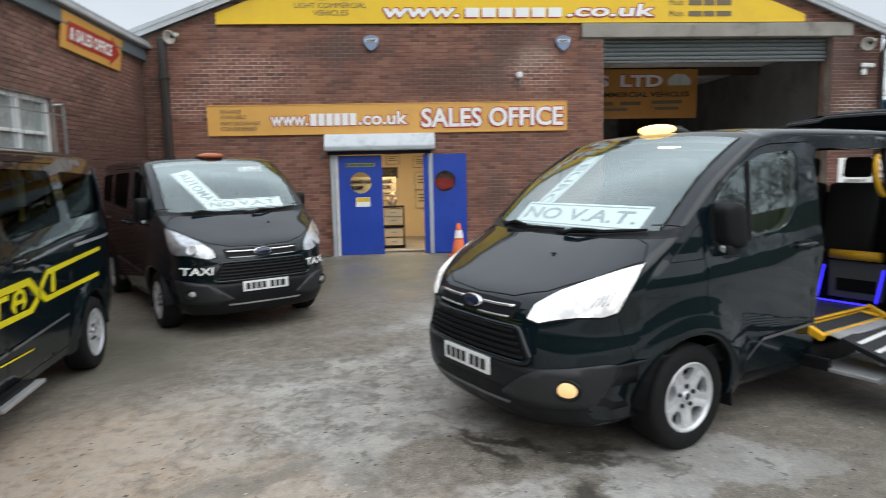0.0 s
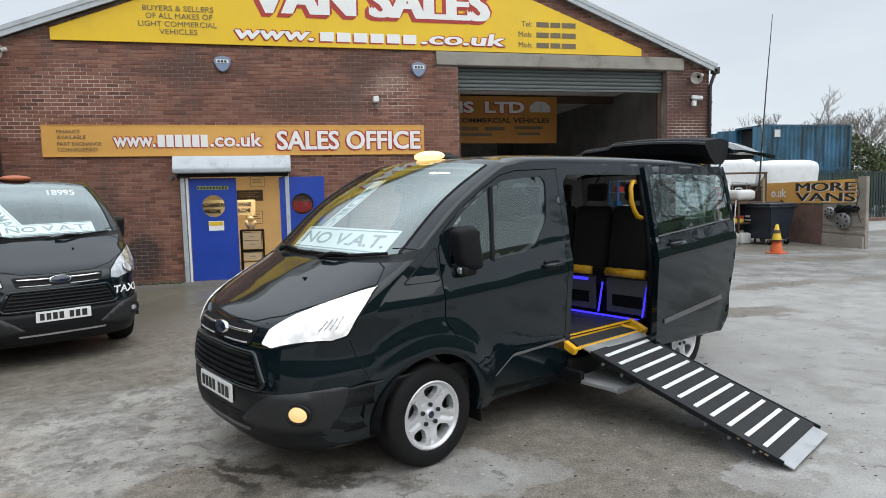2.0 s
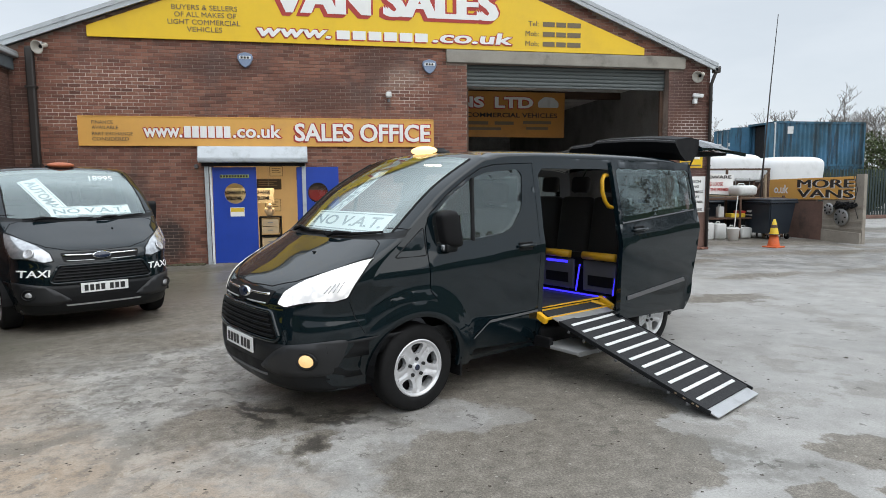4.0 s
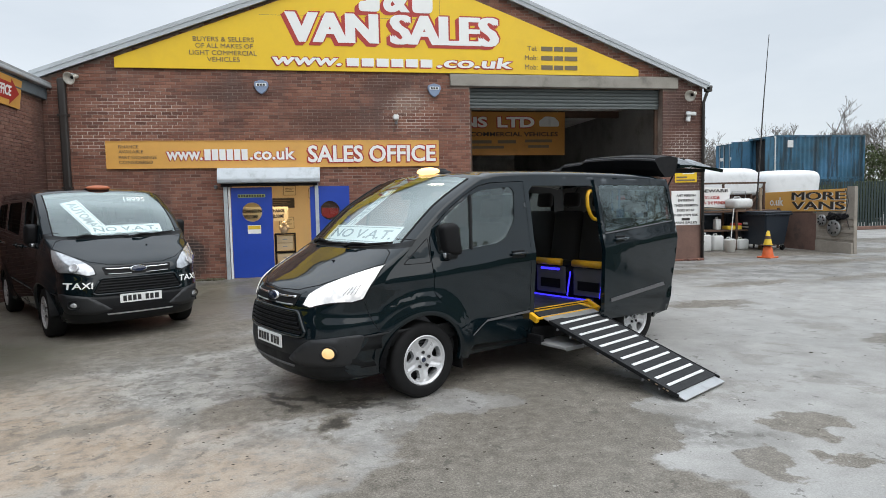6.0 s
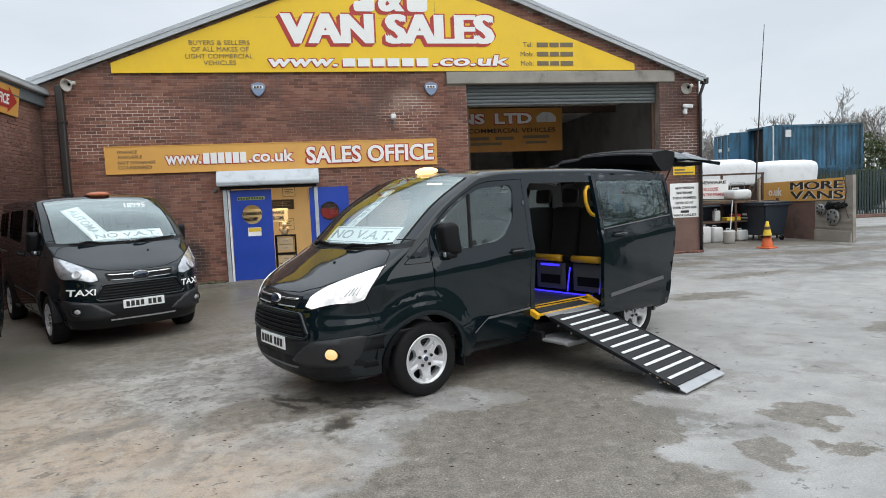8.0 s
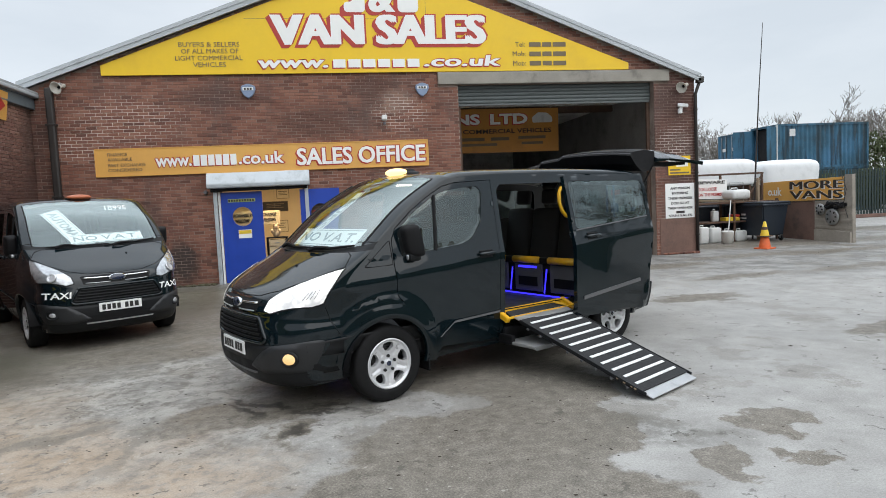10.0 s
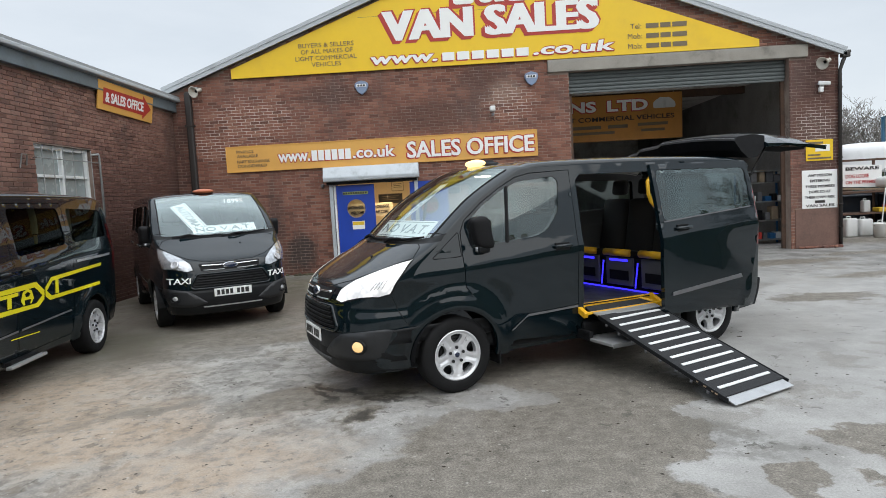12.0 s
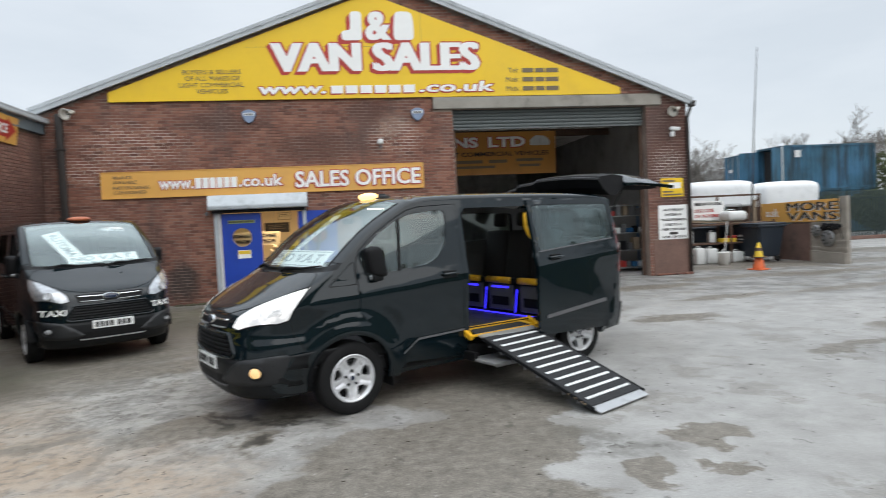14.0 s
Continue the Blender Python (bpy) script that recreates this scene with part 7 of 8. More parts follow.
part("print", bars([(5.6, 3.52, 1.1, 0.10), (6.9, 3.52, 0.6, 0.10), (7.8, 3.55, 0.9, 0.09), (7.9, 3.38, 0.7, 0.08), (5.7, 3.36, 1.4, 0.08)]), M_SIGNGREY, hb).location.y = -0.034
part("picture", slab(rounded([(0, 0), (0.66, 0), (0.66, 0.16), (0.50, 0.30), (0.20, 0.32), (0, 0.18)], 0.05), 0.004, pose(8.28, -0.038, 4.05)), M_PALEPLASTIC, hb)
for x in (4.2, 8.9):
    part("hanger", rod([(x, -0.01, 4.48), (x, -0.01, 4.60)], 0.01, 6), M_STEEL, hb)
beam = tagged(part("beam", box((XR - XL - 0.7, 0.2, 0.22), ((XL + XR) / 2, 4.2, 4.47), 0.01), M_RUST), "rusty steel roof beam", "beam", kind="structure")

# shelves inside by the right pier
sh = thing("workshop_shelving", pose(10.30, 1.6, 0.016), "blue steel shelving full of workshop stock", "shelving")
for x in (-0.55, 0.55):
    for y in (-0.22, 0.22):
        part("post", box((0.045, 0.045, 1.95), (x, y, 0.975), 0.004), M_SHELFBLUE, sh)
for z in (0.12, 0.62, 1.12, 1.62, 1.92):
    part("shelf", box((1.14, 0.48, 0.03), (0, 0, z), 0.004), M_STEEL, sh)
rng = random.Random(5)
for z in (0.14, 0.64, 1.14, 1.64):
    x = -0.48
    while x < 0.42:
        w, h = rng.uniform(0.08, 0.18), rng.uniform(0.12, 0.36)
        mtl = rng.choice([M_SHELFBLUE, M_PALEPLASTIC, M_WOOD, M_GREYPLASTIC, M_SIGNRED, M_DARKPLASTIC])
        st = part("stock_box" if rng.random() < 0.6 else "stock_tin", box((w, 0.26, h), (x + w / 2, rng.uniform(-0.08, 0.05), z + h / 2), 0.01), mtl, None)
        st.matrix_basis = pose(10.30, 1.6, 0.016)
        tagged(st, "small workshop box or tin on the blue shelving", "box", "workshop stock")
        x += w + rng.uniform(0.02, 0.07)

# on the low west building
ws = thing("arrow_sign", to_west @ pose(-3.38, -0.03, 3.78, 8, 0, 0), "amber sign board with red sales office arrow", "sign")
part("panel", slab([(0, 0.02), (2.17, -0.02), (2.17, 0.55), (0, 0.58)], 0.03, pose(0, -0.03, 0), bevel=0.004), M_GOLD, ws)
part("arrow", slab([(0.17, 0.14), (1.72, 0.11), (1.72, 0.03), (2.08, 0.27), (1.72, 0.52), (1.72, 0.44), (0.17, 0.45)], 0.004, pose(0, -0.036, 0)), M_SIGNRED, ws)
part("lettering", moved(letters("& SALES OFFICE", 1.50, 0.20, 0.004, 0.03), pose(0.24, -0.038, 0.18)), M_SIGNWHITE, ws)
for x in (0.3, 1.9):
    part("bracket", box((0.04, 0.10, 0.05), (x, 0.04, 0.50), 0.004), M_STEEL, ws)
mast = thing("roof_mast", pose(XL - 0.15, -6.05, LW_TOP + 0.345), "grey steel mast with a floodlight on the low roof", "mast")
part("pole", tube(0.055, 0.05, 1.5, (0, 0, 0.75)), M_BARGE, mast, smooth=True)
part("arm", box((0.06, 0.75, 0.05), (0.03, 0.25, 1.22), 0.006), M_BARGE, mast)
part("floodlight", box((0.16, 0.28, 0.22), (0.08, 0.55, 1.38), 0.02, (10, 0, 0)), M_DARKPLASTIC, mast)
part("junction_box", box((0.10, 0.14, 0.18), (0.08, 0.02, 0.55), 0.01), M_DARKPLASTIC, mast)
vp = thing("vent_pipe", pose(XL + 0.02, -3.66, 2.1), "thin steel vent pipe beside the window", "pipe")
part("pipe", rod([(0.0, -0.05, 0.78), (0.06, 0.10, 0.80), (0.06, 0.12, 0.74), (0.06, 0.12, -0.4), (0.0, 0.12, -0.42)], 0.022, 8), M_STEEL, vp, smooth=True)
lb = thing("wall_bracket", pose(XL + 0.01, -5.62, 2.55), "old steel bracket on the bricks", "bracket")
part("hook", rod([(0, -0.06, 0), (0.05, -0.06, 0.22), (0.05, 0.06, 0.22), (0, 0.10, 0.05)], 0.012, 6), M_STEEL, lb)


# ---- the yard on the east side ----
def traffic_cone(m, top_yellow=True):
    c = thing("traffic_cone", m, "worn traffic cone, yellow above orange" if top_yellow else "orange traffic cone with white sleeve by the door", "traffic cone")
    part("base", box((0.40, 0.40, 0.035), (0, 0, 0.0175), 0.012), M_CONEORANGE, c)
    part("lower_cone", lathe([(0.155, 0.03), (0.150, 0.06), (0.095, 0.36), (0.09, 0.36), (0.14, 0.03)], 28, "Z"), M_CONEORANGE, c, smooth=True)
    if top_yellow:
        part("sleeve_rim", box((0.30, 0.30, 0.025), (0, 0, 0.345), 0.008), M_RUST, c)
        part("upper_cone", lathe([(0.118, 0.355), (0.112, 0.38), (0.032, 0.735), (0.02, 0.742), (0.001, 0.742)], 28, "Z"), M_CONEYELLOW, c, smooth=True)
        part("mark", lathe([(0.088, 0.52), (0.066, 0.60)], 28, "Z"), M_RUST, c, smooth=True)
    else:
        part("upper_cone", lathe([(0.095, 0.36), (0.036, 0.70), (0.001, 0.71)], 28, "Z"), M_CONEORANGE, c, smooth=True)
        part("sleeve", lathe([(0.094, 0.40), (0.066, 0.56)], 28, "Z"), M_SIGNWHITE, c, smooth=True)
    return c


traffic_cone(pose(13.38, -0.15, 0, 0, 0, 20))
traffic_cone(pose(1.78, -0.75, 0, 0, 0, 10), False)


def wheeled_bin(m, label):
    b = thing("wheeled_bin", m, label, "bin", "navy wheeled bins")
    bm = bmesh.new()
    lo = [(-0.50, -0.36), (0.50, -0.36), (0.50, 0.36), (-0.50, 0.36)]
    hi = [(-0.62, -0.46), (0.62, -0.46), (0.62, 0.46), (-0.62, 0.46)]
    a = [bm.verts.new((x, y, 0.17)) for x, y in lo]
    c = [bm.verts.new((x, y, 1.12)) for x, y in hi]
    bm.faces.new(a[::-1]), bm.faces.new(c)
    for k in range(4):
        bm.faces.new((a[k], a[(k + 1) % 4], c[(k + 1) % 4], c[k]))
    bmesh.ops.bevel(bm, geom=bm.edges[:], offset=0.035, segments=2, affect="EDGES")
    part("tub", bm, M_BIN, b)
    part("rim", box((1.32, 1.0, 0.06), (0, 0, 1.12), 0.02), M_BIN, b)
    part("lid", box((1.30, 0.98, 0.07), (0, 0, 1.185), 0.03), M_BIN, b)
    for x in (-0.46, 0.46):
        for y in (-0.30, 0.30):
            w = part("castor", lathe([(0.001, -0.025), (0.085, -0.025), (0.09, 0.0), (0.085, 0.025), (0.001, 0.025)], 18, m=pose(x, y, 0.09)), M_DARKPLASTIC, b)
            part("fork", box((0.05, 0.07, 0.10), (x, y, 0.14)), M_STEEL, w)
    part("print", bars([(-0.38, 0.80, 0.20, 0.06), (-0.42, 0.70, 0.28, 0.035)]), M_PALEPLASTIC, b).location.y = -0.44
    return b


ROW = pose(15.55, 0, 0, 0, 0, -90)       # the clutter stands in a row along x = 15.5, facing the yard
wheeled_bin(ROW @ pose(-3.98, -0.55, 0, 0, 0, 0), "navy plastic wheeled bin with closed lid")
wheeled_bin(ROW @ pose(-2.28, -0.45, 0, 0, 0, 3), "navy plastic wheeled bin beside the board")

mv = thing("more_vans_board", ROW @ pose(-0.18, 0.55, 0), "amber more vans board propped on old boarding", "sign")
part("panel", slab([(-3.35, 1.16), (0.02, 1.22), (0.02, 1.86), (-3.35, 1.80)], 0.03, bevel=0.004), M_GOLD, mv)
for text, z in (("MORE", 1.545), ("VANS", 1.255)):
    part("letter_edge", moved(heavy(text, 2.14, 0.25, 0.003, 0.0, 0.0, 0.030), pose(-2.10 + 0.02, -0.001, z - 0.02)), M_SIGNWHITE, mv)
    part("lettering", moved(heavy(text, 2.12, 0.24, 0.006, 0.0, 0.0, 0.022), pose(-2.10, -0.008, z)), M_SIGNBLACK, mv)
part("lettering", moved(letters("o.uk", 0.62, 0.27, 0.006, 0.02), pose(-3.10, -0.004, 1.36)), M_SIGNWHITE, mv)
part("backing_board", slab([(-1.10, 0.0), (0.32, 0.0), (0.30, 1.92), (0.04, 1.92), (0.04, 1.20), (-1.10, 1.18)], 0.10, pose(0, 0.032, 0)), M_SLAB, mv)
part("lower_board", slab([(-1.05, 0.0), (0.30, 0.0), (0.30, 0.30), (-1.05, 0.34)], 0.06, pose(0, -0.035, 0)), M_SLAB, mv)
part("side_board", slab([(-2.60, 0.0), (-1.08, 0.0), (-1.08, 1.14), (-2.60, 1.12)], 0.06, pose(0, 0.045, 0)), M_PLINTH, mv)
for k in range(4):
    part("batten", box((1.36, 0.02, 0.07), (-0.38, 0.022, 0.42 + 0.2 * k), 0.004), M_SLAB, mv)
part("cable", rod([(0.0, -0.02, 1.9), (0.16, -0.03, 1.5), (0.05, -0.02, 1.1), (0.22, -0.03, 0.7)], 0.01, 6), M_PIPE, mv)
for x, z, r in ((-0.52, 0.72, 0.24), (-0.98, 0.93, 0.17)):
    w = thing("wheel_trim", ROW @ pose(x, 0.50, z), "grey plastic wheel trim hung on old boarding", "wheel trim", "wheel trims")
    part("disc", lathe([(0.001, -0.03), (r * 0.35, -0.035), (r * 0.45, -0.02), (r * 0.85, -0.02), (r, 0.0), (r, 0.03), (0.001, 0.03)], 28), M_STEEL, w, smooth=True)
    sl = bmesh.new()
    for k in range(7):
        a = 2 * math.pi * k / 7
        box((0.06, 0.01, 0.035), (r * 0.66 * math.cos(a), -0.022, r * 0.66 * math.sin(a)), 0.0, (0, -math.degrees(a), 0), bm=sl)
    part("slots", sl, M_DARKPLASTIC, w)
scrap = bmesh.new()
rng = random.Random(3)
for k in range(26):
    box((rng.uniform(0.06, 0.18), rng.uniform(0.05, 0.10), rng.uniform(0.04, 0.10)), (rng.uniform(-0.72, -0.08), rng.uniform(0.47, 0.53), rng.uniform(0.98, 1.12)), 0.01, tuple(rng.uniform(-40, 40) for _ in range(3)), bm=scrap, seg=1)
sc = part("bundled_hose", scrap, M_DARKPLASTIC)
sc.matrix_basis = ROW
tagged(sc, "black rubber scrap hung on old boarding", "scrap", kind="stuff")


# rack, shelf and containers between the workshop and the bins
rack = thing("steel_rack", pose(14.1, 3.2, 0), "rusty steel rack beside the workshop", "rack")
for x in (-1.5, 0.2, 1.7):
    part("post", box((0.06, 0.06, 2.15), (x, 0.0, 1.075), 0.004), M_RUST, rack)
    part("post", box((0.06, 0.06, 1.30), (x, -0.7, 0.65), 0.004), M_RUST, rack)
for z in (0.62, 1.22):
    part("shelf", box((3.3, 0.78, 0.05), (0.1, -0.35, z), 0.004), M_RUST, rack)
part("top_rail", box((3.3, 0.05, 0.06), (0.1, 0.0, 2.13), 0.004), M_RUST, rack)
part("brace", rod([(1.1, -0.02, 1.25), (1.68, -0.02, 2.05)], 0.03, 6), M_RUST, rack)
part("plank", box((2.8, 0.25, 0.04), (0.2, -0.5, 1.27), 0.004, (0, 3, 4)), M_WOOD, rack)
part("cage", rod([(0.45, -0.1, 1.25), (0.45, -0.1, 1.85), (0.95, -0.1, 1.85), (0.95, -0.1, 1.25)], 0.012, 6), M_STEEL, rack)
bw = sign_board("beware_sign", [(13.38, 1.38), (14.48, 1.32), (14.50, 1.96), (13.38, 2.02)], 3.14, M_SIGNWHITE, "white sign with beware dog loose lettering", 0.012)
words_on(bw, "BEWARE", 13.46, 1.84, 0.95, 0.10, M_SIGNBLACK, 0.03, y=-0.014)
words_on(bw, "DOG LOOSE", 13.46, 1.62, 0.66, 0.11, M_SIGNRED, 0.02, y=-0.014)
words_on(bw, "ON THE PREMISES", 13.46, 1.45, 0.94, 0.10, M_SIGNRED, 0.02, y=-0.014)


def jerrycan(x, y, z, w, h, mtl=None, label="pale plastic canister beside the rack"):
    c = thing("canister", pose(x, y, z, 0, 0, 10), label, "canister", "plastic canisters")
    part("body", box((w, w * 0.7, h), (0, 0, h / 2), w * 0.14), mtl or M_PALEPLASTIC, c, smooth=True)
    part("cap", tube(0.035, 0.035, 0.05, (w * 0.25, 0, h + 0.02)), M_DARKPLASTIC, c)
    part("grip", rod([(-w * 0.3, 0, h - 0.01), (-w * 0.25, 0, h + 0.05), (w * 0.05, 0, h + 0.05), (w * 0.1, 0, h - 0.01)], 0.016, 6), mtl or M_PALEPLASTIC, c)


jerrycan(13.10, 2.35, 0.0, 0.34, 0.52)
jerrycan(13.55, 2.45, 0.0, 0.40, 0.48)
jerrycan(14.05, 2.5, 0.0, 0.36, 0.36, M_PALEPLASTIC)
jerrycan(14.5, 2.55, 0.0, 0.42, 0.34)
jerrycan(13.0, 2.75, 0.645, 0.24, 0.42)
jerrycan(13.75, 2.7, 0.645, 0.22, 0.34)
jerrycan(14.55, 2.75, 1.305, 0.75, 0.32, label="white plastic tank lying on the rack")
bk = thing("bucket", pose(13.62, 1.85, 0), "white plastic bucket holding a broom", "bucket")
part("pail", lathe([(0.001, 0.01), (0.14, 0.01), (0.175, 0.36), (0.185, 0.37), (0.165, 0.36), (0.13, 0.03)], 24, "Z"), M_SIGNWHITE, bk, smooth=True)
part("bail", rod([(-0.18, 0, 0.34), (-0.12, -0.10, 0.25), (0.12, -0.10, 0.25), (0.18, 0, 0.34)], 0.006, 6), M_STEEL, bk)
br = thing("broom", pose(13.66, 1.9, 0.02), "broom with a wooden stick standing in the bucket", "broom")
part("stick", rod([(0.0, 0.0, 0.03), (0.36, 0.35, 1.30)], 0.016, 8), M_PALEPLASTIC, br)
tb = thing("tool_tray", pose(14.25, 2.65, 0.645), "yellow and red tool tray on the rack", "tray")
part("tray", box((0.50, 0.30, 0.12), (0, 0, 0.06), 0.02), M_CONEYELLOW, tb)
part("lid", box((0.24, 0.28, 0.08), (0.14, 0, 0.165), 0.02), M_SIGNRED, tb)


def crate(x, y, w, h, mtl, label):
    """A box with a rim, added behind the rack as dark backing."""
    c = thing("backing_box", pose(x, y, 0, 0, 0, 6), label, "crate", "crates behind the rack")
    part("tub", box((w, 0.5, h), (0, 0, h / 2), 0.02), mtl, c)
    part("rim", box((w + 0.05, 0.55, 0.05), (0, 0, h - 0.04), 0.01), mtl, c)


# boxes added to fill the dark space behind the rack
for x, w, h, mtl, label in ((13.0, 0.9, 0.95, M_DARKPLASTIC, "black box added as dark backing behind the rack"), (14.0, 0.95, 1.12, M_BIN, "navy box added as dark backing behind the rack"), (15.0, 0.85, 0.80, M_DARKPLASTIC, "black box added as dark backing behind the rack"), (12.2, 0.6, 0.60, M_RUST, "brown box added as dark backing behind the rack")):
    crate(x, 3.75, w, h, mtl, label)
ty = thing("tyre", pose(12.10, 1.6, 0.34, 0, 0, 75), "old tyre leaning by the workshop wall", "tyre")
part("tyre_wall", lathe([(0.20, -0.09), (0.30, -0.10), (0.335, -0.06), (0.335, 0.06), (0.30, 0.10), (0.20, 0.09), (0.20, -0.09)], 32), M_TYRE, ty, smooth=True)
pl = thing("leaning_plank", pose(15.0, 2.0, 0.0), "grey timber plank leaning on the rack", "plank")
part("plank", rod([(0.0, 0.3, 0.02), (0.18, 0.55, 1.95)], 0.05, 4), M_WOOD, pl)


def moulded_shell(m, L, W, H, label):
    """A white fibreglass high roof lying on stands."""
    s = thing("roof_moulding", m, label, "roof moulding", "white mouldings")
    bm = pillow((L, W, H * 1.3), (0, 0, 0), 0.42, seg=24)
    for v in bm.verts:
        v.co.z = max(v.co.z, -0.35 * H) + 0.35 * H
        v.co.x += 0.10 * (v.co.z / H - 0.5) * (1 if v.co.x > 0 else 0)
    part("shell", bm, M_GEL, s, smooth=True)
    part("flange", box((L * 0.80, W * 0.80, 0.04), (0, 0, 0.0), 0.01), M_GEL, s)
    for x in (-L * 0.36, L * 0.36):
        part("stand", box((0.08, W * 0.8, 1.72), (x, 0, -0.86), 0.006), M_RUST, s)
    return s


M_GEL = plain("white_gelcoat", (0.74, 0.76, 0.77), 0.35, vary=0.04, scale=2, dirt=(0.55, 0.57, 0.57))
moulded_shell(pose(15.7, 5.6, 1.78, 0, 0, 0), 2.7, 1.5, 0.94, "white fibreglass van roof moulding on stands")
moulded_shell(pose(18.45, 5.6, 1.74, 0, 0, 0), 2.35, 1.4, 0.88, "white fibreglass van roof moulding on stands")
mp = thing("aerial_pole", pose(15.3, 3.0, 0, 1.5, 1.0, 0), "tall thin leaning black aerial pole", "pole")
part("pole", rod([(0, 0, 0.0), (0.05, 0, 2.2), (0.10, 0, 4.6), (0.18, 0, 6.85)], [0.030, 0.026, 0.018, 0.009], 8), M_PIPE, mp)
part("cable_coil", rod([(0.05 + 0.09 * math.cos(a), -0.05, 1.75 + 0.14 * math.sin(a)) for a in [k * 0.5 for k in range(14)]], 0.015, 6), M_PIPE, mp)


# palisade fence
def fence(x0, y0, x1, y1, h=2.25):
    L = math.hypot(x1 - x0, y1 - y0)
    f = thing("palisade_fence", pose(x0, y0, 0, 0, 0, math.degrees(math.atan2(y1 - y0, x1 - x0))), "green-grey steel palisade fence", "fence")
    n = int(L / 0.155)
    pale = slab([(-0.048, 0), (0.048, 0), (0.048, h - 0.06), (0.0, h), (-0.048, h - 0.06)], 0.02)
    me = bpy.data.meshes.new("pale")
    pale.to_mesh(me)
    pale.free()
    me.materials.append(M_PALISADE)
    for k in range(n):
        p = new("pale", me)
        p.parent, p.location = f, (0.08 + k * 0.155, 0, 0.05)
    for z in (0.35, h - 0.35):
        part("rail", box((L, 0.05, 0.06), (L / 2, 0.045, z)), M_PALISADE, f)
    for k in range(int(L / 2.75) + 1):
        part("post", box((0.06, 0.10, h), (k * 2.75 + 0.03, 0.10, h / 2)), M_PALISADE, f)
    return f


fence(17.4, 10.6, 56.0, 10.9)
tagged(part("kerb", box((38.5, 0.3, 0.16), (36.7, 10.1, 0.08), 0.02), M_PLINTH), "rough concrete edging at the fence foot", "kerb", kind="structure")


def freight_container(m, mtl, label, doors_open):
    """A six metre steel container with corrugated sides; its doors are at the -x end."""
    L, W, H = 6.06, 2.44, 2.59
    c = thing("freight_container", m, label, "container", "blue containers")
    fr = bmesh.new()
    for x in (0.06, L - 0.06):
        for y in (0.06, W - 0.06):
            box((0.12, 0.12, H), (x, y, H / 2), bm=fr)
    for y in (0.06, W - 0.06):
        for z in (0.07, H - 0.05):
            box((L - 0.24, 0.10, 0.12), (L / 2, y, z), bm=fr)
    for x in (0.06, L - 0.06):
        for z in (0.07, H - 0.05):
            box((0.10, W - 0.24, 0.12), (x, W / 2, z), bm=fr)
    part("steel_frame", fr, mtl, c)

    def corrugated(n, length):
        bm = bmesh.new()
        pts = []
        for k in range(n):
            a = k * length / n
            s = length / n
            pts += [(a, 0), (a + s * 0.28, 0), (a + s * 0.5, 0.045), (a + s * 0.78, 0.045)]
        pts.append((length, 0))
        lo = [bm.verts.new((x, y, 0.12)) for x, y in pts]
        hi = [bm.verts.new((x, y, H - 0.10)) for x, y in pts]
        for k in range(len(pts) - 1):
            bm.faces.new((lo[k], lo[k + 1], hi[k + 1], hi[k]))
        return bm

    part("side_panel", moved(corrugated(20, L - 0.24), pose(0.12, 0.03, 0)), mtl, c)
    part("side_panel", moved(corrugated(20, L - 0.24), pose(0.12, W - 0.08, 0)), mtl, c)
    part("end_panel", moved(corrugated(8, W - 0.24), pose(L - 0.03, 0.12, 0, 0, 0, 90)), mtl, c)
    part("roof", box((L - 0.2, W - 0.2, 0.04), (L / 2, W / 2, H - 0.04)), mtl, c)
    part("floor", box((L - 0.2, W - 0.2, 0.10), (L / 2, W / 2, 0.10)), M_CONTDARK, c)
    for k, y in enumerate((0.14, W / 2 + 0.01)):
        w = W / 2 - 0.15
        if doors_open:
            m2 = pose(0.02, 0.10, 0, 0, 0, -97) if k == 0 else pose(0.02, W - 0.10, 0, 0, 0, 97)
            d = part("door", moved(box((w, 0.05, H - 0.26), (w / 2 if k == 0 else w / 2, 0, H / 2), 0.005), pose(0.0, 0.12 if k == 0 else W - 0.12, 0, 0, 0, 205 if k == 0 else 155)), mtl, c)
        else:
            d = part("door", box((0.05, w, H - 0.26), (0.03, y + w / 2, H / 2), 0.005), mtl, c)
            for dy in (0.3, 0.75):
                part("lock_rod", rod([(-0.02, y + dy, 0.1), (-0.02, y + dy, H - 0.1)], 0.018, 6), M_STEEL, d)
            part("label_print", box((0.006, 0.35, 0.22), (0.0, y + w / 2, H * 0.62)), M_PALEPLASTIC, d)
    if doors_open:
        part("door_post", box((0.08, 0.10, H - 0.1), (-0.03, 0.06, H / 2)), M_PALEPLASTIC, c)
        # solid dark block stands for the shade inside the open end
        part("shade_fill", box((L - 0.6, W - 0.3, H - 0.3), (L / 2 + 0.1, W / 2, H / 2)), M_CONTDARK, c)
    part("label_print", box((0.38, 0.006, 0.42), (0.95, 0.005, 2.1)), M_PALEPLASTIC, c)
    return c


freight_container(pose(27.6, 17.6, 0), M_CONTBLUE, "faded blue freight container behind the fence", False)
freight_container(pose(27.6, 17.6, 2.60), M_CONTBLUE, "faded blue freight container with open doors, stacked on top", True)
freight_container(pose(28.5, 22.3, 0), M_CONTBLUE, "blue freight container standing further back", False)
freight_container(pose(28.5, 22.3, 2.60), M_CONTBLUE, "blue freight container with shut doors, stacked on top", False)


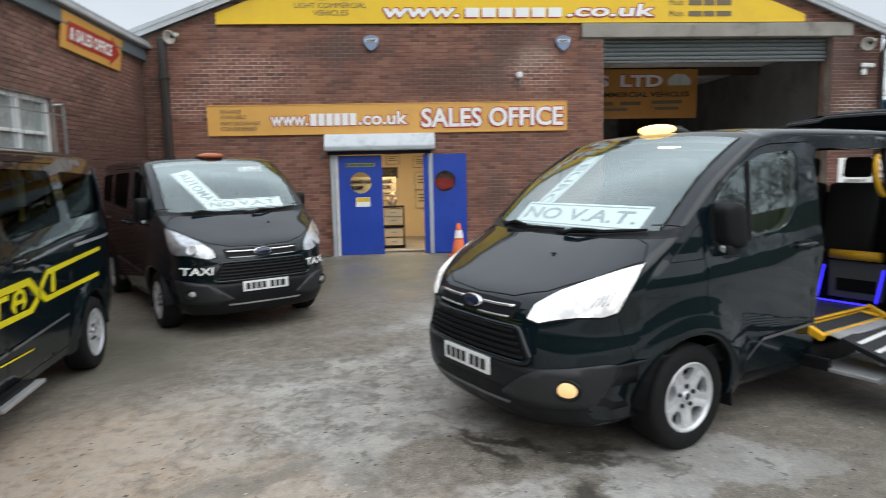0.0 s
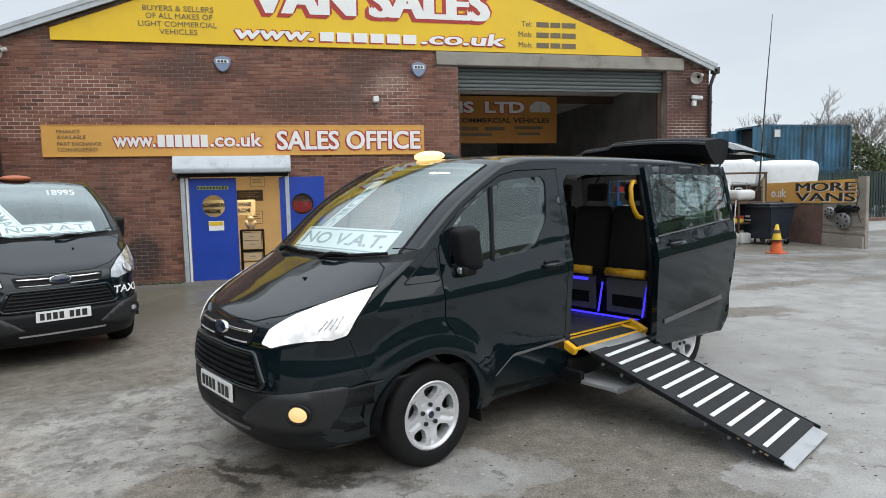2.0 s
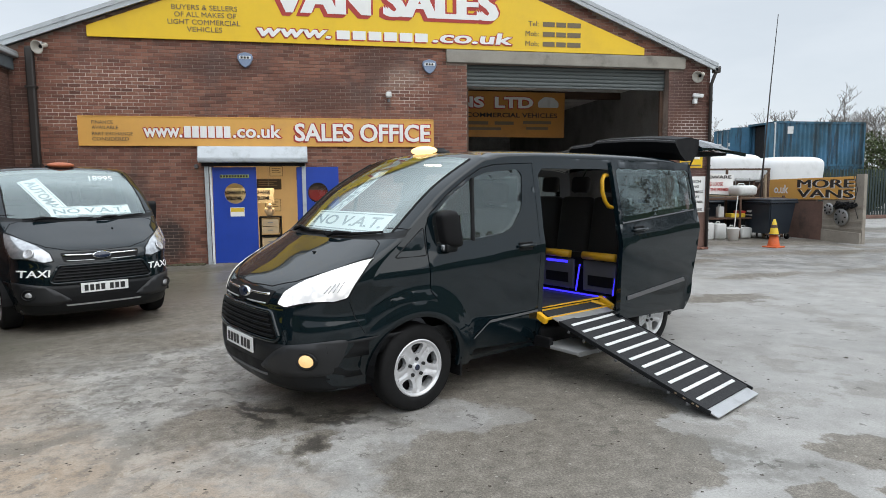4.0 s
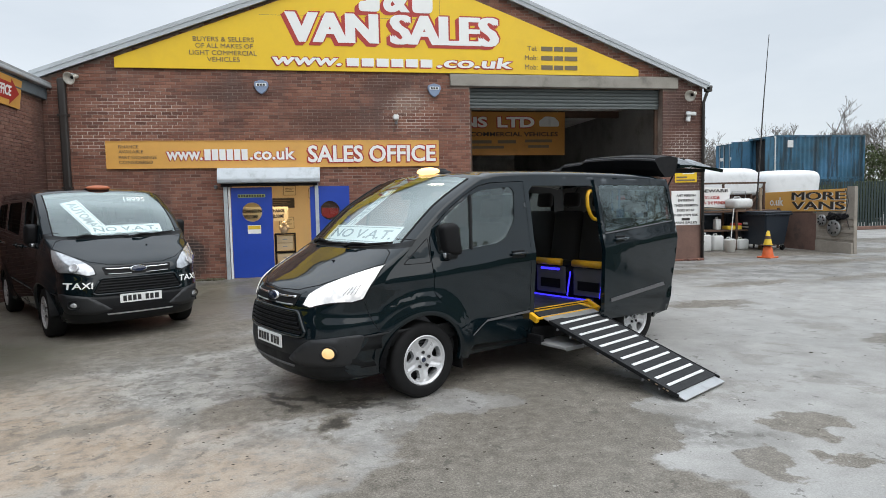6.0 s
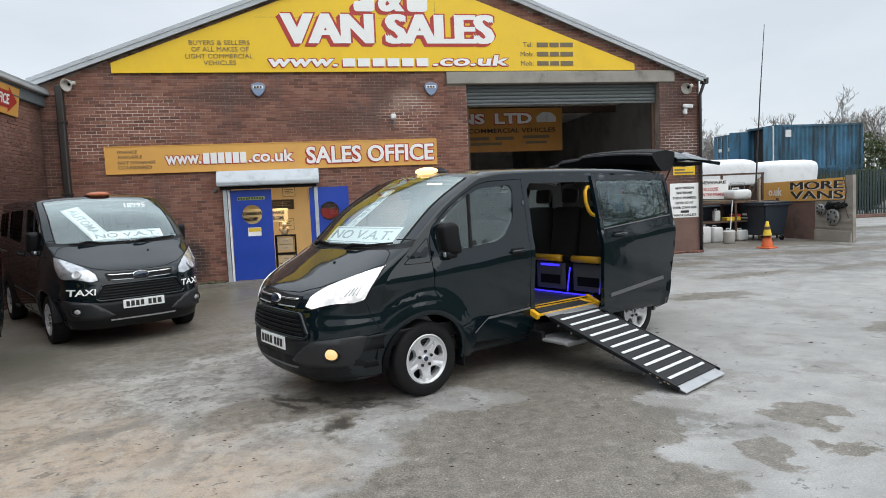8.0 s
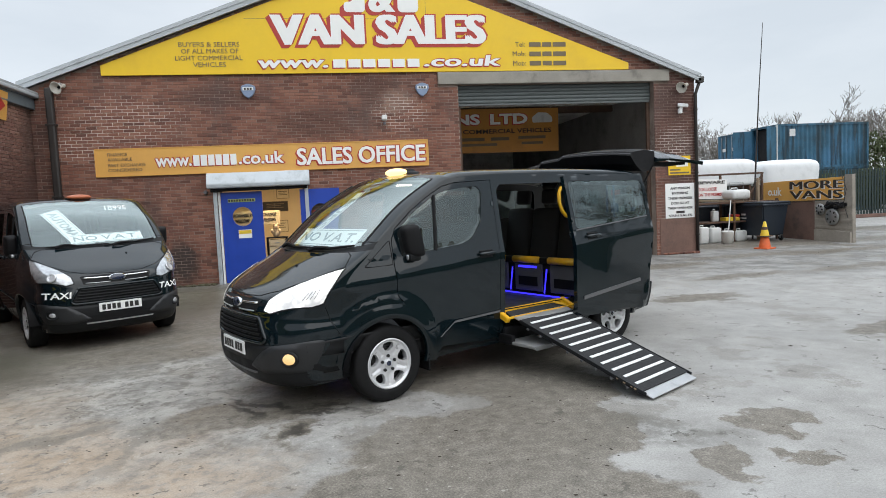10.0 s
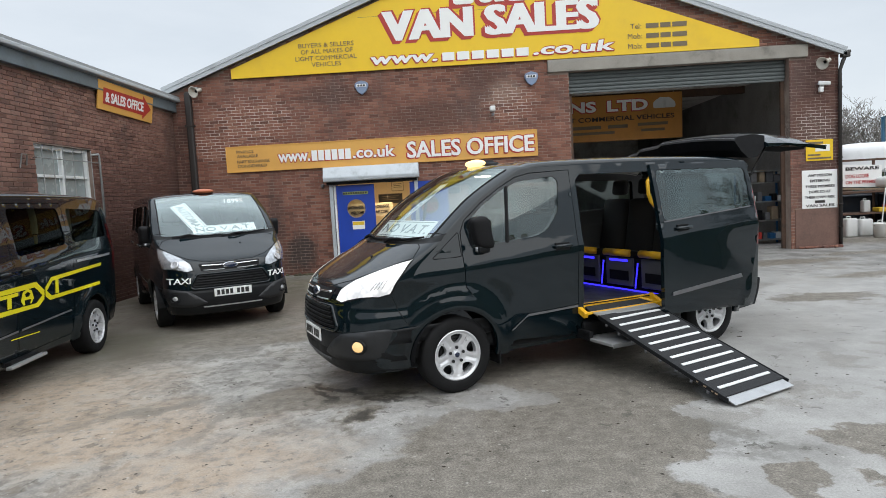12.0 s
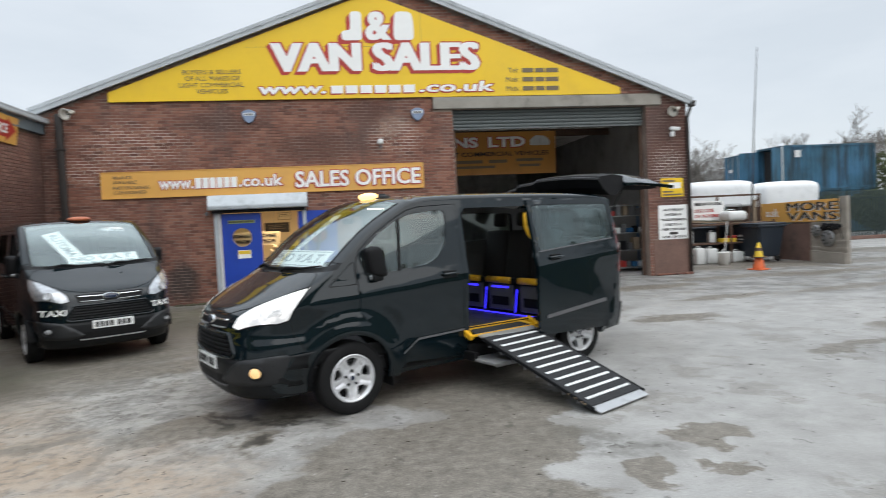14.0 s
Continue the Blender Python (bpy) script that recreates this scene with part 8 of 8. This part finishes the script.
# ---- trees ----
def bare_tree(m, height, seed, label, spread=1.0, stems=1):
    """A leafless tree: forked limbs that thin out to a haze of twigs."""
    rng = random.Random(seed)
    t = thing("bare_tree", m, label, "tree", "bare trees")
    trunk, twigs = bmesh.new(), bmesh.new()

    def grow(p, d, length, r, level, bm_thick, bm_thin):
        pts, q = [p], p.copy()
        dd = d.copy()
        for k in range(3):
            dd = (dd + Vector((rng.gauss(0, 0.13), rng.gauss(0, 0.13), rng.gauss(0.04, 0.06)))).normalized()
            q = q + dd * length / 3
            pts.append(q.copy())
        rod(pts, [max(w, 0.011) for w in (r, r * 0.85, r * 0.7, r * 0.55)], 5 if level < 2 else 3, bm_thick if level < 2 else bm_thin)
        if level >= 6:
            return
        for k in range(3):
            a = rng.uniform(0, 2 * math.pi)
            lean = rng.uniform(0.45, 0.95) * spread
            side = Vector((math.cos(a), math.sin(a), 0))
            at = pts[rng.choice((1, 2, 3))] if k else pts[3]
            nd_ = (dd + side * lean + Vector((0, 0, 0.12))).normalized()
            grow(at.copy(), nd_, length * rng.uniform(0.58, 0.78), r * 0.55, level + 1, bm_thick, bm_thin)

    for s in range(stems):
        lean = Vector((rng.gauss(0, 0.18), rng.gauss(0, 0.18), 1)).normalized()
        grow(Vector((rng.gauss(0, 0.3) * (stems > 1), rng.gauss(0, 0.3) * (stems > 1), 0)), lean, height * 0.34, height * 0.016, 0, trunk, twigs)
    part("trunk", trunk, M_TRUNK, t)
    part("crown", twigs, M_TWIG, t)
    return t


for k, (x, y, h) in enumerate(((39.5, 25.0, 8.2), (41.0, 27.0, 9.0), (42.5, 25.5, 9.2), (44.2, 26.0, 8.4), (46.0, 27.0, 9.5), (48.0, 25.0, 8.8), (50.0, 26.0, 8.6), (37.2, 28.0, 7.4), (55.0, 25.0, 8.2))):
    bare_tree(pose(x, y, 0), h, 11 + k, "tall bare winter tree behind the fence")
for k, (x, y, h) in enumerate(((32.6, 34.0, 7.6), (33.8, 35.5, 7.8), (35.0, 34.5, 8.0), (36.2, 36.0, 7.6), (37.5, 35.0, 7.4), (30.5, 36.0, 7.0), (31.5, 35.0, 7.2))):
    bare_tree(pose(x, y, 0), h, 31 + k, "bushy bare winter tree beyond the yard", 1.15, 2)


for k, y in enumerate((-4.5, -7.0, -9.5, -12.0)):
    bare_tree(pose(28.5 + 1.5 * (k % 2), y, 0), 9.0 + 1.2 * (k % 3), 51 + k, "tall bare winter tree along the yard's east side", 1.1, 2)


def evergreen(m, w, h, seed, label):
    """A dense shrub of leaf clumps on a few stems, uneven at its outline."""
    rng = random.Random(seed)
    t = thing("evergreen_shrub", m, label, "shrub", "evergreen shrubs")
    st = bmesh.new()
    for k in range(4):
        a = rng.uniform(0, 6.28)
        rod([(0, 0, 0), (0.3 * math.cos(a), 0.3 * math.sin(a), h * 0.4), (w * 0.3 * math.cos(a), w * 0.2 * math.sin(a), h * 0.8)], [0.06, 0.04, 0.02], 5, st)
    part("stem", st, M_TRUNK, t)
    v, f = [], []
    for k in range(4200):
        u = Vector((rng.gauss(0, 1), rng.gauss(0, 1), rng.gauss(0, 1))).normalized() * rng.uniform(0.35, 1.0) ** 0.5
        lump = 0.8 + 0.35 * noise.noise(Vector((u.x * 2.3 + seed, u.y * 2.3, u.z * 2.3)))
        c = Vector((u.x * w * 0.5 * lump, u.y * w * 0.4 * lump, h * (0.52 + 0.48 * u.z * lump)))
        n = Vector((rng.gauss(0, 1), rng.gauss(0, 1), rng.gauss(0.4, 1))).normalized()
        a = n.orthogonal().normalized() * rng.uniform(0.05, 0.12)
        b = n.cross(a) * 0.6
        s = len(v)
        v += [c - a, c + b, c + a, c - b]
        f.append((s, s + 1, s + 2, s + 3))
    me = bpy.data.meshes.new("crown")
    me.from_pydata([tuple(p) for p in v], [], f)
    link_mesh("crown", me, M_HEDGE, t)
    return t


for k, (x, y, w, h) in enumerate(((36.2, 19.6, 4.2, 5.2), (38.6, 19.2, 4.0, 4.7), (41.2, 19.6, 4.4, 5.0), (34.6, 14.6, 3.6, 4.3), (37.0, 14.2, 3.4, 3.6), (39.6, 14.4, 3.8, 4.2), (42.6, 14.2, 4.2, 3.7), (46.0, 14.4, 4.2, 4.0))):
    evergreen(pose(x, y, 0), w, h, k + 1, "green evergreen shrub behind the fence")
for k in range(13):
    evergreen(pose(18.6 + 2.5 * k, 12.2 + 0.2 * (k % 2), 0), 3.0, 2.3 + 0.2 * (k % 3), 20 + k, "low dark shrub behind the fence")


# ---- bricks ----
BW, BH, JOINT = 0.225, 0.075, 0.010


def brick_faces(x0, x1, z0, z1, lift):
    """A brick's outer face with chamfered edges, in x and z, outwards -y."""
    c = 0.005
    out = [(x0, 0.014, z0), (x1, 0.014, z0), (x1, 0.014, z1), (x0, 0.014, z1)]
    mid = [(x0, c - lift, z0), (x1, c - lift, z0), (x1, c - lift, z1), (x0, c - lift, z1)]
    top = [(x0 + c, -lift, z0 + c), (x1 - c, -lift, z0 + c), (x1 - c, -lift, z1 - c), (x0 + c, -lift, z1 - c)]
    v = out + mid + top
    f = [(8, 9, 10, 11)]
    for k in range(4):
        j = (k + 1) % 4
        f += [(k, j, 4 + j, 4 + k), (4 + k, 4 + j, 8 + j, 8 + k)]
    return v, f


def courses(x_lo, x_hi, z_hi, blocked, top):
    """Bricks (x0, x1, z0, z1) in stretcher courses, cut at the openings and under the roof slope."""
    n = int(z_hi / BH)
    for k in range(n):
        z0, z1 = k * BH + JOINT / 2, (k + 1) * BH - JOINT / 2
        spans = [(x_lo, x_hi)]
        for a, b, lo, hi in blocked:
            if z1 > lo and z0 < hi:
                spans = [s for p, q in spans for s in ((p, min(q, a)), (max(p, b), q)) if s[1] - s[0] > 0.03]
        shift = BW / 2 if k % 2 else 0.0
        for p, q in spans:
            j = math.floor((p - shift) / BW)
            while j * BW + shift < q:
                a, b = max(p, j * BW + shift + JOINT / 2), min(q, (j + 1) * BW + shift - JOINT / 2)
                j += 1
                if b - a > 0.03 and top((a + b) / 2) > z1 + 0.03 and top(a) > z1 - 0.02 and top(b) > z1 - 0.02:
                    yield a, b, z0, z1


def lay(wall, m, bricks, pick, material, label):
    """Bricks of a wall: those of the picked stretch as parts of their own, the rest joined."""
    rng = random.Random(17)
    shared, v, f, count = {}, [], [], 0
    for a, b, z0, z1 in bricks:
        lift = rng.choice((-0.002, 0.0, 0.0, 0.001, 0.003))
        if pick(a, b, z0, z1) and b - a > 0.2 and count < 300:
            if lift not in shared:
                bv, bf = brick_faces(0, b - a, 0, z1 - z0, lift)
                me = bpy.data.meshes.new("brick")
                me.from_pydata(bv, [], bf)
                me.materials.append(material)
                shared[lift] = me
            ob = new("brick", shared[lift])
            ob.parent = wall
            ob.matrix_basis = m @ pose(a, 0, z0)
            count += 1
            continue
        bv, bf = brick_faces(a, b, z0, z1, lift)
        s = len(v)
        v += bv
        f += [tuple(s + k for k in q) for q in bf]
    me = bpy.data.meshes.new("brickwork")
    me.from_pydata([tuple(m @ Vector(p)) for p in v], [], f)
    tagged(link_mesh("brickwork", me, material, wall, label), kind="stuff")


def gable_top(x):
    return EAVES + (APEX - EAVES) * ((x - XL) / (APEX_X - XL) if x < APEX_X else (XR - x) / (XR - APEX_X))


front_gaps = [(DR_L, DR_R, -1, DR_T), (OP_L, OP_R, -1, OP_T), (4.58, 10.70, 4.55, 4.85), (-2.9, 9.4, 4.9, 5.0), (10.40, 11.44, -1, 0.96)]
for k in range(30):
    z = 5.0 + 0.08 * k
    half = (7.30 - z) / 0.375
    if half > 0:
        front_gaps.append((3.1 - half, 3.1 + half, z, z + 0.08))
lay(wall_front, pose(0, 0, 0), courses(XL, XR, 7.6, front_gaps, gable_top), lambda a, b, z0, z1: -3.30 < a and b < -0.95 and 0.92 < z0 < 2.57, M_BRICK, "red and soot-dark bricks")
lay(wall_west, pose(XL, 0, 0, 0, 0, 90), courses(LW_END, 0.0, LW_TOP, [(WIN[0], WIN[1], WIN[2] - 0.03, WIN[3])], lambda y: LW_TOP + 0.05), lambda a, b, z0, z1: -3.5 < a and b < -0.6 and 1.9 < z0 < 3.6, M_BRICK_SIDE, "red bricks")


def crumbs(name, count, x0, x1, y0, y1, small, large, material, label, seed):
    """Loose grit on the concrete: flat little stones."""
    rng = random.Random(seed)
    v, f = [], []
    for _ in range(count):
        x, y = rng.uniform(x0, x1), rng.uniform(y0, y1)
        if noise.noise(Vector((x * 0.9, y * 0.9, seed))) < -0.05:
            continue
        r = small + (large - small) * rng.random() ** 3
        a0, flat = rng.uniform(0, 6.28), rng.uniform(0.3, 0.6)
        s = len(v)
        for k in range(5):
            a = a0 + k * 1.2566 + rng.uniform(-0.3, 0.3)
            v.append((x + r * 1.4 * math.cos(a), y + r * math.sin(a), 0.001))
        v.append((x + r * 0.2, y, r * flat))
        f += [(s + k, s + (k + 1) % 5, s + 5) for k in range(5)]
    me = bpy.data.meshes.new(name)
    me.from_pydata(v, [], f)
    tagged(link_mesh(name, me, material), label, "grit", kind="stuff")


crumbs("dark_grit", 2400, -3.0, 5.5, -13.4, -7.0, 0.002, 0.012, M_GRITDARK, "dark crumbs of grit on the concrete", 5)
crumbs("pale_grit", 1300, -3.0, 5.0, -13.4, -8.0, 0.002, 0.009, M_GRITPALE, "pale stone chips on the concrete", 9)
crumbs("dark_litter", 500, 4.0, 16.0, -12.0, -1.0, 0.004, 0.022, M_GRITDARK, "dark leaf crumbs and grit on the concrete", 13)
moss = bmesh.new()
rng = random.Random(21)
for k in range(160):
    x = rng.choice((rng.uniform(-4.4, -0.95), rng.uniform(-1.9, -0.95), rng.uniform(2.3, 5.0)))
    s_ = rng.uniform(0.012, 0.05)
    box((s_ * 2.2, s_ * 1.4, s_), (x, -rng.uniform(0.0, 0.16), s_ * 0.4), s_ * 0.3, (rng.uniform(-20, 20), rng.uniform(-20, 20), rng.uniform(0, 180)), bm=moss, seg=1)
tagged(part("wall_foot_dirt", moss, M_MOSS), "mossy dirt and crumbs along the wall foot", "dirt", kind="stuff")
pier_render = box((1.04, 0.020, 0.955), (10.92, -0.002, 0.4785), 0.004)
tagged(part("render_patch", pier_render, M_PLINTH, wall_front, "brown cement render"))
foot = bmesh.new()
rng = random.Random(8)
for k in range(9):
    box((rng.uniform(0.08, 0.2), rng.uniform(0.06, 0.12), rng.uniform(0.04, 0.07)), (10.5 + 0.11 * k, -0.10 + rng.uniform(-0.03, 0.03), 0.03), 0.012, (0, 0, rng.uniform(-30, 30)), bm=foot, seg=1)
tagged(part("rubble", foot, M_BRICK), "broken brick rubble at the pier foot", "rubble", kind="stuff")
